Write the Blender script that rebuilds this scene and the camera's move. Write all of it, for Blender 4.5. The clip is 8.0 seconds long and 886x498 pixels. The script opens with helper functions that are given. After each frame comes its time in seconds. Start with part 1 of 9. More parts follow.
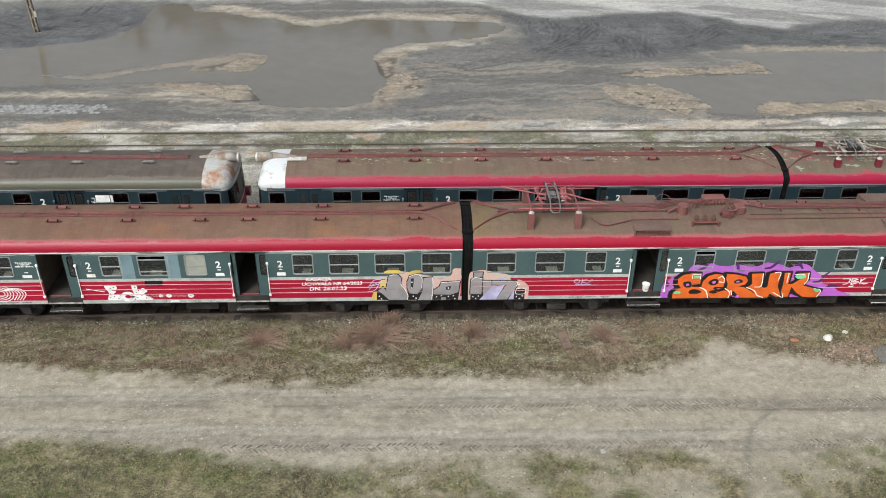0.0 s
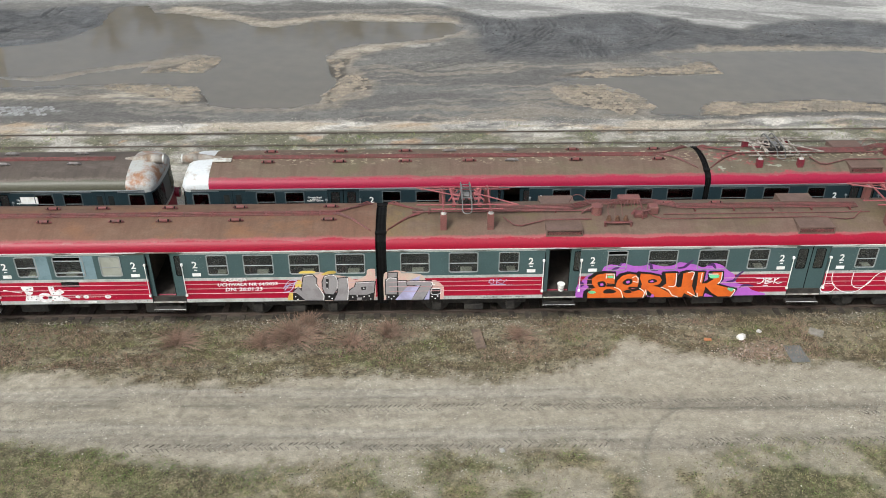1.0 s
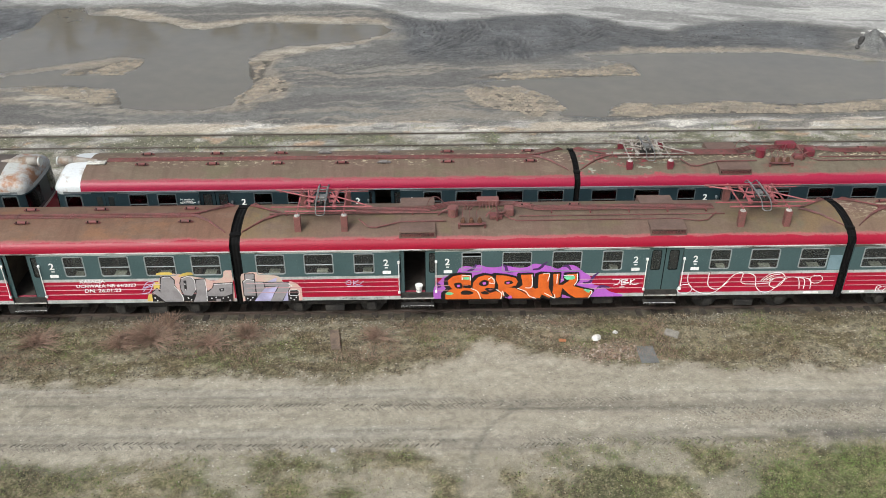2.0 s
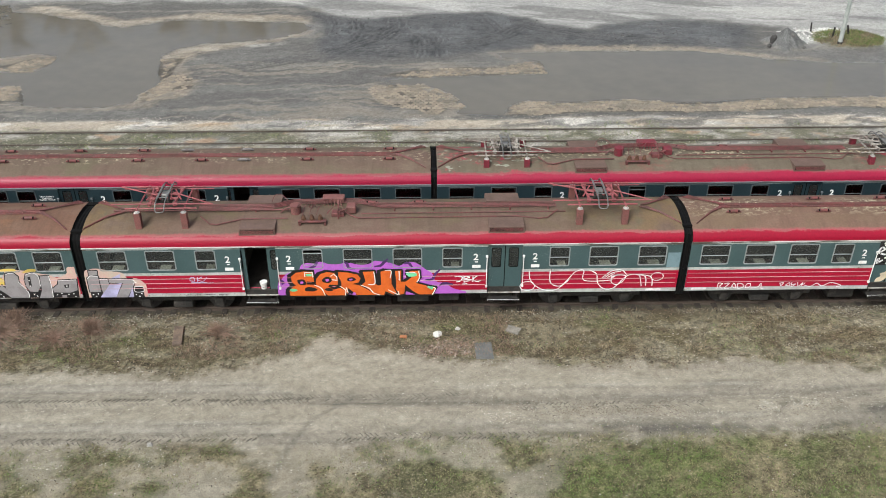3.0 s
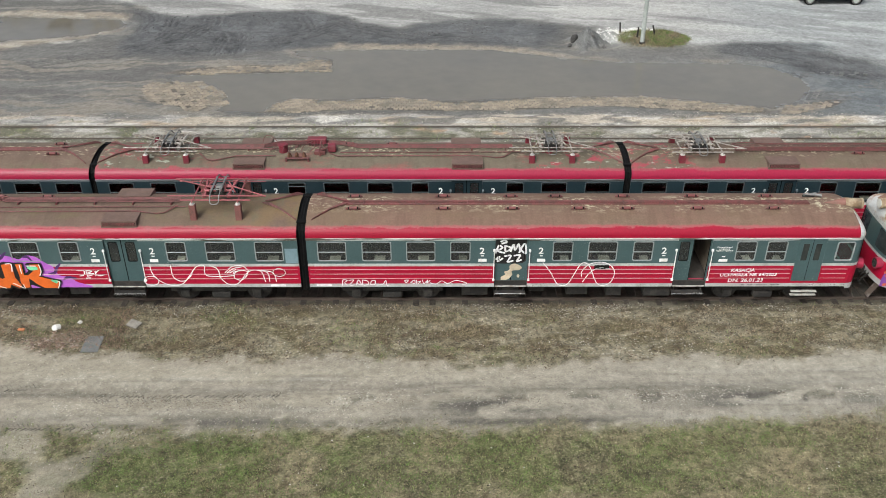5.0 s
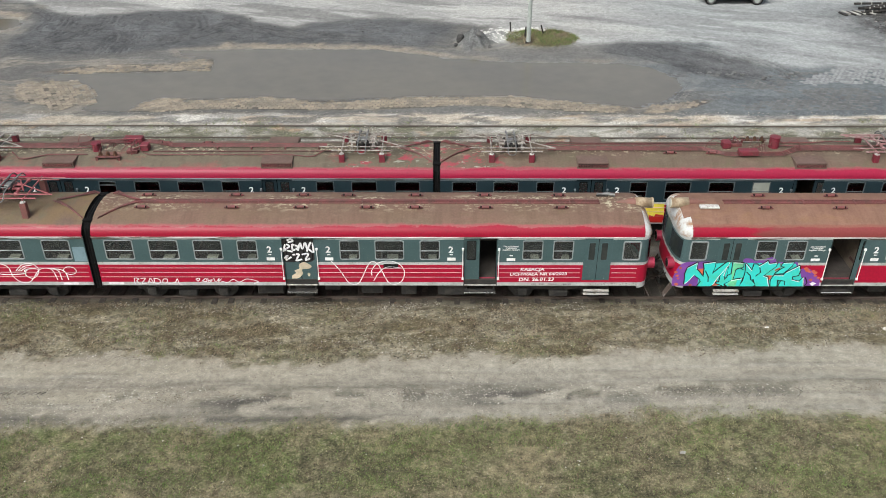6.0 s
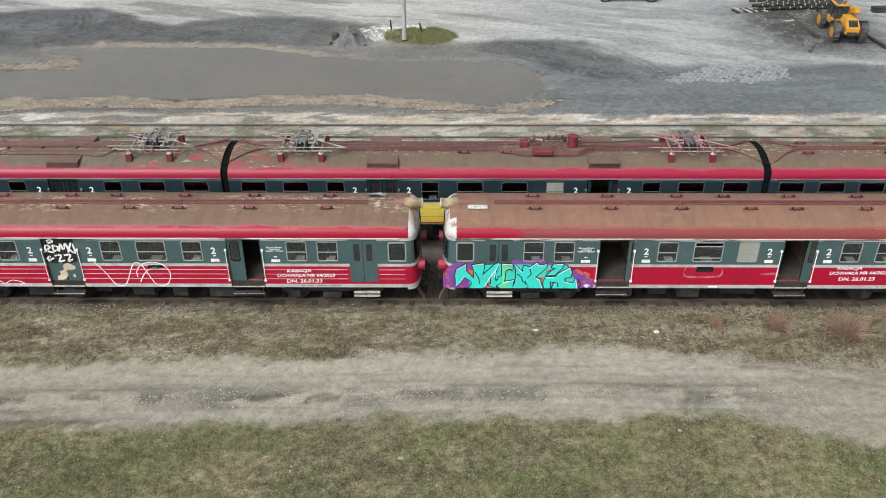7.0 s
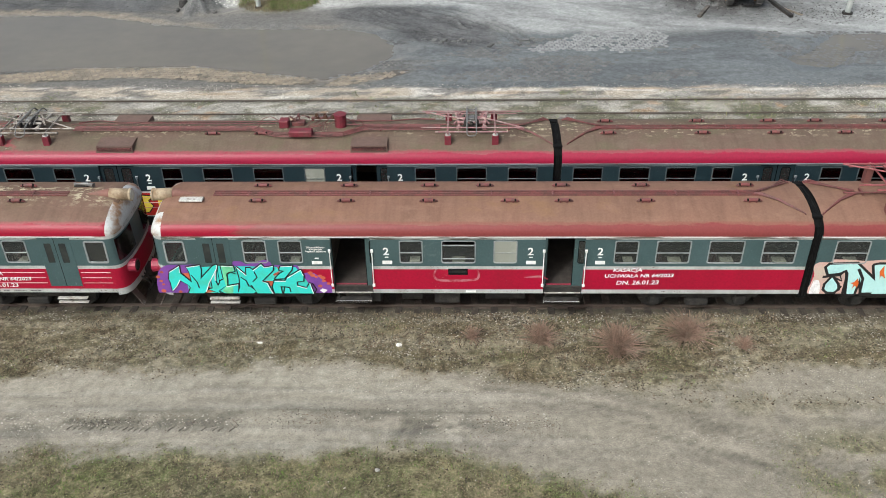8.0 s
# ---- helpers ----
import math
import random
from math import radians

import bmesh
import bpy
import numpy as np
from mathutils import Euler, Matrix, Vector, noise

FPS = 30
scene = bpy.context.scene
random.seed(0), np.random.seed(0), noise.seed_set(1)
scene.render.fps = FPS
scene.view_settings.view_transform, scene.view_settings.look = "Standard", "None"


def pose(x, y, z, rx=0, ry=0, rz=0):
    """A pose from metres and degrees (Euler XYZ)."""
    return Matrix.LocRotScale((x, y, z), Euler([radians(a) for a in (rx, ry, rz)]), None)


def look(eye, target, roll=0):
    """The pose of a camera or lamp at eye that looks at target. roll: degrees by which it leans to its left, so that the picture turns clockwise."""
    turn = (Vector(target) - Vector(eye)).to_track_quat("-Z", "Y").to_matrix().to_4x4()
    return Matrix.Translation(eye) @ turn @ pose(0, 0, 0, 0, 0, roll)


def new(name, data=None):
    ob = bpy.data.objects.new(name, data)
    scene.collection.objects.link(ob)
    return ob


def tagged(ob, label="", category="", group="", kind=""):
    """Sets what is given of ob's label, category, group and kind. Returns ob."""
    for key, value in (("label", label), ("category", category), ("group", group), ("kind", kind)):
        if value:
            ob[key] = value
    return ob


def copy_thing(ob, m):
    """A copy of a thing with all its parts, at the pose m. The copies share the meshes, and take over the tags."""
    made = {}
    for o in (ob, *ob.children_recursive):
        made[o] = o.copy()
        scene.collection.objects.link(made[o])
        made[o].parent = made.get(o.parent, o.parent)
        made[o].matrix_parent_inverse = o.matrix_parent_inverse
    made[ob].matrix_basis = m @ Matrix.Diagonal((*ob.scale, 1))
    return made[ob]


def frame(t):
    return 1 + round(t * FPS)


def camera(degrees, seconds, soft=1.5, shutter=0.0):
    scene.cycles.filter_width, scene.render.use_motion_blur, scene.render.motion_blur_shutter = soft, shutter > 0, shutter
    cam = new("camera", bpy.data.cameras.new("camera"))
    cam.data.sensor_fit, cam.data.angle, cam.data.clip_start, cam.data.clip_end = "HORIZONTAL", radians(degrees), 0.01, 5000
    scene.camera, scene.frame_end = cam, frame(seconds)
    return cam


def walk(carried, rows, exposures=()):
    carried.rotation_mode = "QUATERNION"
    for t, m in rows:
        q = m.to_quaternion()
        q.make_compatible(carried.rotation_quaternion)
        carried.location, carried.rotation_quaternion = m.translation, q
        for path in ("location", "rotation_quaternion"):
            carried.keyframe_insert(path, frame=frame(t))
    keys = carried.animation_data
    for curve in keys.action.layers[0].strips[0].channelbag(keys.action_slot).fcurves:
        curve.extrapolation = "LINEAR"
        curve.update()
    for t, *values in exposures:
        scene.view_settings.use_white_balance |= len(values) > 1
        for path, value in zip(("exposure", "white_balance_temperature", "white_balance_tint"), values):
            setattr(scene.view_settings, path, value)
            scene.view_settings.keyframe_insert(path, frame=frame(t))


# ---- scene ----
cam = camera(53.6, 8.0, soft=0.9)
PATH = [
    (0, (-0.955, -26.998, 18.813), (-0.904, -25.296, 17.765), 0.4),
    (0.5, (0.131, -27.093, 18.868), (0.182, -25.39, 17.82), 0.3),
    (1, (2.086, -27.236, 18.962), (2.134, -25.534, 17.913), 0.2),
    (1.5, (4.675, -27.402, 19.042), (4.715, -25.698, 17.995), 0.0),
    (3, (12.881, -27.961, 19.341), (12.926, -26.262, 18.286), 0.2),
    (3.5, (16.218, -28.21, 19.288), (16.262, -26.51, 18.235), 0.3),
    (4, (19.843, -28.358, 19.231), (19.87, -26.657, 18.179), 0.1),
    (4.5, (23.533, -28.365, 19.298), (23.549, -26.665, 18.244), 0.1),
    (6, (35.157, -28.523, 19.387), (35.159, -26.824, 18.331), 0.1),
    (6.5, (39.53, -28.473, 19.389), (39.517, -26.774, 18.334), -0.1),
    (7, (43.993, -28.003, 19.177), (43.975, -26.306, 18.119), -0.2),
    (7.5, (48.613, -25.98, 18.303), (48.578, -24.295, 17.227), -0.5),
    (8, (53.359, -23.519, 17.386), (53.31, -21.857, 16.274), -0.9),
]
walk(cam, [(t, look(eye, target, roll)) for t, eye, target, roll in PATH])

# ---- light ----
SUN_FROM = Vector((-0.45, -0.62, 0.85)).normalized()
sun = new("sun", bpy.data.lights.new("sun", "SUN"))
sun.data.energy, sun.data.angle, sun.data.color = 1.5, radians(14), (0.935, 0.985, 0.965)
sun.matrix_world = look(SUN_FROM * 60, (0, 0, 0))
world = bpy.data.worlds.new("world")
scene.world = world
world.use_nodes = True
wn = world.node_tree.nodes
sky = wn.new("ShaderNodeTexSky")
sky.sky_type, sky.sun_disc = "NISHITA", False
sky.sun_elevation = math.asin(SUN_FROM.z)
sky.sun_rotation = math.atan2(SUN_FROM.x, SUN_FROM.y)
sky.air_density, sky.dust_density, sky.ozone_density = 1.0, 7.0, 0.6
haze = wn.new("ShaderNodeHueSaturation")
haze.inputs["Saturation"].default_value = 0.55
world.node_tree.links.new(sky.outputs[0], haze.inputs["Color"])
cool = wn.new("ShaderNodeMixRGB")
cool.blend_type = "MULTIPLY"
cool.inputs[0].default_value, cool.inputs[2].default_value = 1.0, (0.955, 1.0, 1.035, 1)
world.node_tree.links.new(haze.outputs[0], cool.inputs[1])
world.node_tree.links.new(cool.outputs[0], wn["Background"].inputs["Color"])
wn["Background"].inputs["Strength"].default_value = 0.11
scene.view_settings.exposure = 0.6

# ---- materials ----
MATS = {}


def mat(name, col, rough=0.6, metal=0.0, col2=None, scale=1.2, amount=0.5, fine=30.0, fine_amount=0.25, bump=0.1,
        streak=False, sharp=0.5, spec=0.5, islands=0.0, chips=None):
    """Two-scale procedural surface: col broken up by patches of col2 and by a fine grain."""
    if name in MATS:
        return MATS[name]
    m = bpy.data.materials.new(name)
    m.use_nodes = True
    nt = m.node_tree
    n, l = nt.nodes, nt.links
    p = n["Principled BSDF"]
    p.inputs["Metallic"].default_value = metal
    p.inputs["Specular IOR Level"].default_value = spec
    geo = n.new("ShaderNodeNewGeometry")
    mp = n.new("ShaderNodeMapping")
    l.new(geo.outputs["Position"], mp.inputs[0])
    if streak:
        mp.inputs["Scale"].default_value = (1.0, 1.0, 0.12) if streak == "v" else (0.12, 1.0, 1.0)
    big = n.new("ShaderNodeTexNoise")
    big.inputs["Scale"].default_value = scale
    big.inputs["Detail"].default_value = 8
    big.inputs["Roughness"].default_value = 0.65
    l.new(mp.outputs[0], big.inputs["Vector"])
    ramp = n.new("ShaderNodeMapRange")
    ramp.inputs["From Min"].default_value = 0.62 - 0.24 * amount - 0.12 * (1 - sharp)
    ramp.inputs["From Max"].default_value = 0.62 - 0.24 * amount + 0.14 * (1 - sharp) + 0.02
    l.new(big.outputs["Fac"], ramp.inputs["Value"])
    mix = n.new("ShaderNodeMixRGB")
    mix.inputs[1].default_value = (*col, 1)
    mix.inputs[2].default_value = (*(col2 or [c * 0.7 for c in col]), 1)
    l.new(ramp.outputs[0], mix.inputs[0])
    grain = n.new("ShaderNodeTexNoise")
    grain.inputs["Scale"].default_value = fine
    grain.inputs["Detail"].default_value = 4
    l.new(geo.outputs["Position"], grain.inputs["Vector"])
    gr = n.new("ShaderNodeMapRange")
    gr.inputs["From Min"].default_value, gr.inputs["From Max"].default_value = 0.25, 0.75
    gr.inputs["To Min"].default_value, gr.inputs["To Max"].default_value = 1 - fine_amount, 1 + fine_amount
    l.new(grain.outputs["Fac"], gr.inputs["Value"])
    mul = n.new("ShaderNodeMixRGB")
    mul.blend_type = "MULTIPLY"
    mul.inputs[0].default_value = 1
    l.new(mix.outputs[0], mul.inputs[1])
    l.new(gr.outputs[0], mul.inputs[2])
    out = mul.outputs[0]
    if chips:
        # flaked-off spots, gathered in worn areas
        c, size, share_of = chips
        spots, area = n.new("ShaderNodeTexNoise"), n.new("ShaderNodeTexNoise")
        for t, sc, dt in ((spots, size, 5), (area, 0.55, 4)):
            t.inputs["Scale"].default_value, t.inputs["Detail"].default_value = sc, dt
            l.new(geo.outputs["Position"], t.inputs["Vector"])
        su = n.new("ShaderNodeMath")
        su.operation = "MULTIPLY_ADD"
        su.inputs[1].default_value = 0.55
        l.new(area.outputs["Fac"], su.inputs[0])
        l.new(spots.outputs["Fac"], su.inputs[2])
        cut = n.new("ShaderNodeMapRange")
        cut.inputs["From Min"].default_value, cut.inputs["From Max"].default_value = 0.985 - 0.12 * share_of, 1.005 - 0.12 * share_of
        l.new(su.outputs[0], cut.inputs["Value"])
        mc = n.new("ShaderNodeMixRGB")
        l.new(cut.outputs[0], mc.inputs[0])
        l.new(out, mc.inputs[1])
        mc.inputs[2].default_value = (*c, 1)
        out = mc.outputs[0]
    if islands:
        info = n.new("ShaderNodeObjectInfo")
        ig = n.new("ShaderNodeNewGeometry")
        add = n.new("ShaderNodeMath")
        l.new(info.outputs["Random"], add.inputs[0])
        l.new(ig.outputs["Random Per Island"], add.inputs[1])
        fr = n.new("ShaderNodeMath")
        fr.operation = "FRACT"
        l.new(add.outputs[0], fr.inputs[0])
        ir = n.new("ShaderNodeMapRange")
        ir.inputs["To Min"].default_value, ir.inputs["To Max"].default_value = 1 - islands, 1 + islands
        l.new(fr.outputs[0], ir.inputs["Value"])
        m2 = n.new("ShaderNodeMixRGB")
        m2.blend_type = "MULTIPLY"
        m2.inputs[0].default_value = 1
        l.new(out, m2.inputs[1])
        l.new(ir.outputs[0], m2.inputs[2])
        out = m2.outputs[0]
    l.new(out, p.inputs["Base Color"])
    rr = n.new("ShaderNodeMapRange")
    rr.inputs["To Min"].default_value, rr.inputs["To Max"].default_value = max(0.02, rough - 0.12), min(1, rough + 0.12)
    l.new(big.outputs["Fac"], rr.inputs["Value"])
    l.new(rr.outputs[0], p.inputs["Roughness"])
    if bump:
        b = n.new("ShaderNodeBump")
        b.inputs["Strength"].default_value = bump
        b.inputs["Distance"].default_value = 0.01
        l.new(grain.outputs["Fac"], b.inputs["Height"])
        l.new(b.outputs[0], p.inputs["Normal"])
    MATS[name] = m
    return m


M_RED = mat("red side paint", (0.335, 0.004, 0.028), 0.5, col2=(0.285, 0.005, 0.024), scale=0.8, amount=0.4, fine=14, fine_amount=0.12, bump=0.03, streak="v", sharp=0.1, spec=0.3, chips=((0.34, 0.16, 0.16), 26.0, -0.35))
# worn ribs; the light along their top edges is put into the pale colour
M_BEAD = mat("pale worn lit beading", (0.50, 0.34, 0.345), 0.45, col2=(0.34, 0.10, 0.115), scale=1.4, amount=0.5, fine=14, fine_amount=0.12, bump=0.03, streak="h", sharp=0.2)
M_TEAL = mat("teal side paint", (0.042, 0.078, 0.080), 0.42, col2=(0.055, 0.095, 0.10), scale=0.7, amount=0.45, fine=16, fine_amount=0.12, bump=0.03, sharp=0.1, chips=((0.19, 0.225, 0.22), 26.0, -0.05))
# darker colours for the far train's walls, gutters and rails; its frames follow below
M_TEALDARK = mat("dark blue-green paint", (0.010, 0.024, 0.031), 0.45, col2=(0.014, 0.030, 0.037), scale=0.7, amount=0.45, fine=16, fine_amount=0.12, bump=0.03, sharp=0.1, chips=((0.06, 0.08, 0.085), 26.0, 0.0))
M_GUTTERDARK = mat("dark grey gutter", (0.16, 0.18, 0.19), 0.6, col2=(0.07, 0.07, 0.065), scale=3, amount=0.35, streak="h")
M_TEALPALE = mat("pale repainted patch", (0.16, 0.24, 0.27), 0.5, col2=(0.12, 0.19, 0.21), scale=1.5, amount=0.4, fine=20, fine_amount=0.1, bump=0.02)
M_GREY = mat("light grey stripe paint", (0.42, 0.43, 0.42), 0.5, col2=(0.30, 0.30, 0.28), scale=2.0, amount=0.4, fine=22, fine_amount=0.12, bump=0.03, streak="v", sharp=0.2, chips=((0.14, 0.12, 0.10), 24.0, 0.3))
M_GUTTER = mat("peeling white gutter", (0.44, 0.45, 0.43), 0.6, col2=(0.09, 0.075, 0.06), scale=5.0, amount=0.36, fine=30, fine_amount=0.2, bump=0.1, streak="h", sharp=0.8)
def roof_mat(name, col, col2, patch, patch_amount, red, pink, flakes=0.0, yc=0.0, ragged=0.05, ochre_ends=None, fresh=None, peel=()):
    """Weathered arched roof: two-tone dust with streaks down the slope, patches, and a ragged painted lower edge."""
    m = bpy.data.materials.new(name)
    m.use_nodes = True
    n, l = m.node_tree.nodes, m.node_tree.links
    p = n["Principled BSDF"]
    geo = n.new("ShaderNodeNewGeometry")
    sep = n.new("ShaderNodeSeparateXYZ")
    l.new(geo.outputs["Position"], sep.inputs[0])

    def noise_of(scale, stretch, lo, hi, detail=7):
        mp = n.new("ShaderNodeMapping")
        mp.inputs["Scale"].default_value = stretch
        l.new(geo.outputs["Position"], mp.inputs[0])
        t = n.new("ShaderNodeTexNoise")
        t.inputs["Scale"].default_value, t.inputs["Detail"].default_value, t.inputs["Roughness"].default_value = scale, detail, 0.65
        l.new(mp.outputs[0], t.inputs["Vector"])
        r = n.new("ShaderNodeMapRange")
        r.inputs["From Min"].default_value, r.inputs["From Max"].default_value = lo, hi
        l.new(t.outputs["Fac"], r.inputs["Value"])
        return r.outputs[0], t.outputs["Fac"]

    def math_of(op, x, y):
        k = n.new("ShaderNodeMath")
        k.operation = op
        for s, v in zip(k.inputs, (x, y)):
            if isinstance(v, (int, float)):
                s.default_value = v
            else:
                l.new(v, s)
        return k.outputs[0]

    def ramp(v, lo, hi):
        r = n.new("ShaderNodeMapRange")
        r.inputs["From Min"].default_value, r.inputs["From Max"].default_value = lo, hi
        l.new(v, r.inputs["Value"])
        return r.outputs[0]

    def over(base, c, f):
        k = n.new("ShaderNodeMixRGB")
        l.new(f, k.inputs[0])
        if isinstance(base, tuple):
            k.inputs[1].default_value = (*base, 1)
        else:
            l.new(base, k.inputs[1])
        k.inputs[2].default_value = (*c, 1)
        return k.outputs[0]
    wide, _ = noise_of(0.35, (1, 1, 1), 0.35, 0.65)
    out = over(col, col2, wide)
    streak, _ = noise_of(3.2, (1, 0.10, 0.15), 0.46, 0.72)
    out = over(out, tuple(0.55 * c for c in col), math_of("MULTIPLY", streak, 0.55))
    dust, _ = noise_of(2.3, (0.5, 1, 1), 0.50, 0.70)
    out = over(out, tuple(min(1, 1.35 * c + 0.012) for c in col2), math_of("MULTIPLY", dust, 0.5))
    pt, _ = noise_of(0.8, (0.6, 1, 1), 0.60 - 0.2 * patch_amount, 0.72 - 0.2 * patch_amount)
    out = over(out, patch, math_of("MULTIPLY", pt, 0.7))
    if flakes:
        fl, _ = noise_of(7.0, (0.6, 1, 1), 0.585 - 0.05 * flakes, 0.60 - 0.05 * flakes)
        off = math_of("ABSOLUTE", math_of("SUBTRACT", sep.outputs["Y"], yc + 0.05), 0.0)
        area, _ = noise_of(0.5, (1, 1, 1), 0.42, 0.58)
        near = math_of("MULTIPLY", ramp(off, 0.75, 0.25), area)
        out = over(out, (0.42, 0.37, 0.26), math_of("MULTIPLY", fl, near))
    if ochre_ends:
        # ochre and green stains round the pantographs at both ends
        x = sep.outputs["X"]
        a, b, c, d = ochre_ends
        ends = math_of("ADD", ramp(x, b, a), ramp(x, c, d))
        blot, _ = noise_of(0.9, (1, 1, 1), 0.38, 0.60)
        out = over(out, (0.175, 0.118, 0.052), math_of("MULTIPLY", math_of("MULTIPLY", blot, ends), 0.75))
        green, _ = noise_of(1.5, (1, 0.4, 0.4), 0.52, 0.66)
        out = over(out, (0.095, 0.110, 0.070), math_of("MULTIPLY", math_of("MULTIPLY", green, ends), 0.7))
    for a, b in peel:
        # older red and pale green coats laid bare round the gangway and the collectors
        x = sep.outputs["X"]
        here = math_of("MULTIPLY", ramp(x, a - 0.6, a + 0.4), ramp(x, b + 0.6, b - 0.4))
        bare, _ = noise_of(1.9, (0.7, 1, 1), 0.54, 0.61)
        out = over(out, (0.300, 0.040, 0.062), math_of("MULTIPLY", math_of("MULTIPLY", bare, here), 0.8))
        pale, _ = noise_of(3.1, (0.5, 1, 1), 0.60, 0.63)
        out = over(out, (0.270, 0.290, 0.235), math_of("MULTIPLY", math_of("MULTIPLY", pale, here), 0.8))
    _, rag = noise_of(2.0, (0.3, 0.6, 0.6), 0, 1)
    _, rag2 = noise_of(9.0, (1, 1, 1), 0, 1)
    z = math_of("ADD", sep.outputs["Z"], math_of("MULTIPLY", math_of("SUBTRACT", rag, 0.5), ragged * 3.2))
    z = math_of("ADD", z, math_of("MULTIPLY", math_of("SUBTRACT", rag2, 0.5), ragged * 1.2))
    out = over(out, pink, math_of("MULTIPLY", ramp(z, 3.475, 3.435), 0.9))
    _, smear = noise_of(3.0, (0.25, 1, 1), 0, 1)
    z2 = math_of("ADD", z, math_of("MULTIPLY", math_of("SUBTRACT", smear, 0.5), 0.22))
    out = over(out, red, ramp(z2, 3.415, 3.385))
    if fresh:
        x = math_of("ADD", sep.outputs["X"], math_of("MULTIPLY", math_of("SUBTRACT", smear, 0.5), 2.5))
        out = over(out, RED, math_of("MULTIPLY", math_of("MULTIPLY", ramp(x, fresh[1], fresh[1] - 0.4), ramp(x, fresh[0] - 0.4, fresh[0])), ramp(z, 3.40, 3.37)))
    fine, ff = noise_of(14.0, (1, 1, 1), 0.25, 0.75, 4)
    k = n.new("ShaderNodeMixRGB")
    k.blend_type = "MULTIPLY"
    k.inputs[0].default_value = 1
    l.new(out, k.inputs[1])
    g = n.new("ShaderNodeMapRange")
    g.inputs["To Min"].default_value, g.inputs["To Max"].default_value = 0.84, 1.09
    l.new(fine, g.inputs["Value"])
    l.new(g.outputs[0], k.inputs[2])
    l.new(k.outputs[0], p.inputs["Base Color"])
    gloss = n.new("ShaderNodeMapRange")
    gloss.inputs["From Min"].default_value, gloss.inputs["From Max"].default_value = 3.38, 3.44
    gloss.inputs["To Min"].default_value, gloss.inputs["To Max"].default_value = 0.42, 0.74
    l.new(z, gloss.inputs["Value"])
    l.new(gloss.outputs[0], p.inputs["Roughness"])
    p.inputs["Specular IOR Level"].default_value = 0.3
    b = n.new("ShaderNodeBump")
    b.inputs["Strength"].default_value, b.inputs["Distance"].default_value = 0.08, 0.01
    l.new(ff, b.inputs["Height"])
    l.new(b.outputs[0], p.inputs["Normal"])
    return m


RED, PINK = (0.255, 0.004, 0.022), (0.285, 0.075, 0.080)
OCHRE = (0.125, 0.10, 0.055)
M_ROOF_A = roof_mat("orange brown weathered roof", (0.152, 0.081, 0.054), (0.128, 0.080, 0.054), (0.195, 0.098, 0.052), 0.3, RED, PINK)
M_ROOF_B = roof_mat("mauve brown roof", (0.132, 0.082, 0.064), (0.116, 0.086, 0.060), OCHRE, 0.4, RED, PINK, ochre_ends=(0.95, 4.2, 17.6, 22.2))
M_ROOF_C = roof_mat("peeling roof", (0.168, 0.098, 0.072), (0.146, 0.099, 0.068), (0.150, 0.100, 0.064), 0.35, RED, PINK, 1.0)
M_ROOF_D = roof_mat("terracotta roof", (0.212, 0.113, 0.078), (0.188, 0.106, 0.073), (0.218, 0.122, 0.066), 0.2, (0.190, 0.040, 0.038), (0.205, 0.080, 0.058), ragged=0.03, fresh=(44.2, 46.9))
M_ROOF_R = roof_mat("dark brown roof", (0.136, 0.087, 0.067), (0.120, 0.092, 0.064), (0.110, 0.098, 0.058), 0.42, (0.262, 0.010, 0.038), (0.250, 0.050, 0.064), 0.35, 4.6, peel=((34.8, 37.6),))
M_ROOF_P = roof_mat("patchy red brown roof", (0.126, 0.098, 0.072), (0.114, 0.098, 0.068), (0.200, 0.072, 0.062), 0.30, (0.262, 0.010, 0.038), (0.250, 0.050, 0.064), 0.7, 4.6, peel=((13.2, 17.0), (31.0, 35.4)))
M_ROOF_0 = roof_mat("dark grey roof", (0.074, 0.060, 0.051), (0.092, 0.074, 0.062), (0.095, 0.078, 0.062), 0.4, (0.080, 0.078, 0.056), (0.122, 0.100, 0.084), yc=4.6, ragged=0.12)
M_FITTING = mat("roof-coloured sheet", (0.125, 0.078, 0.062), 0.75, col2=(0.105, 0.066, 0.05), scale=1.5, amount=0.5, fine=14, fine_amount=0.12)
M_COWL = mat("rusty white cowl", (0.46, 0.47, 0.46), 0.55, col2=(0.26, 0.15, 0.085), scale=1.6, amount=0.42, fine=16, fine_amount=0.12, bump=0.05, sharp=0.55)
M_VENT = mat("roof vent paint", (0.165, 0.048, 0.046), 0.65, col2=(0.10, 0.045, 0.04), scale=6, amount=0.4, fine=40, fine_amount=0.15)
M_DRUM = mat("cream headlamp drum", (0.34, 0.27, 0.18), 0.6, col2=(0.22, 0.15, 0.09), scale=3, amount=0.4, fine=20, fine_amount=0.12, bump=0.05, sharp=0.3)
M_VENTGREY = mat("galvanised vent", (0.165, 0.155, 0.15), 0.55, col2=(0.11, 0.09, 0.085), scale=6, amount=0.4)
M_PIPE = mat("red brown conduit", (0.145, 0.044, 0.042), 0.65, col2=(0.10, 0.042, 0.036), scale=3, amount=0.5)
M_POSTDUSTY = mat("dusty insulator post", (0.165, 0.062, 0.055), 0.7, col2=(0.13, 0.06, 0.05), scale=4, amount=0.4)
M_POST = mat("red insulator post", (0.15, 0.014, 0.026), 0.65, col2=(0.12, 0.03, 0.032), scale=4, amount=0.4)
M_PORC = mat("grimy porcelain", (0.50, 0.49, 0.46), 0.25, fine_amount=0.08, bump=0)
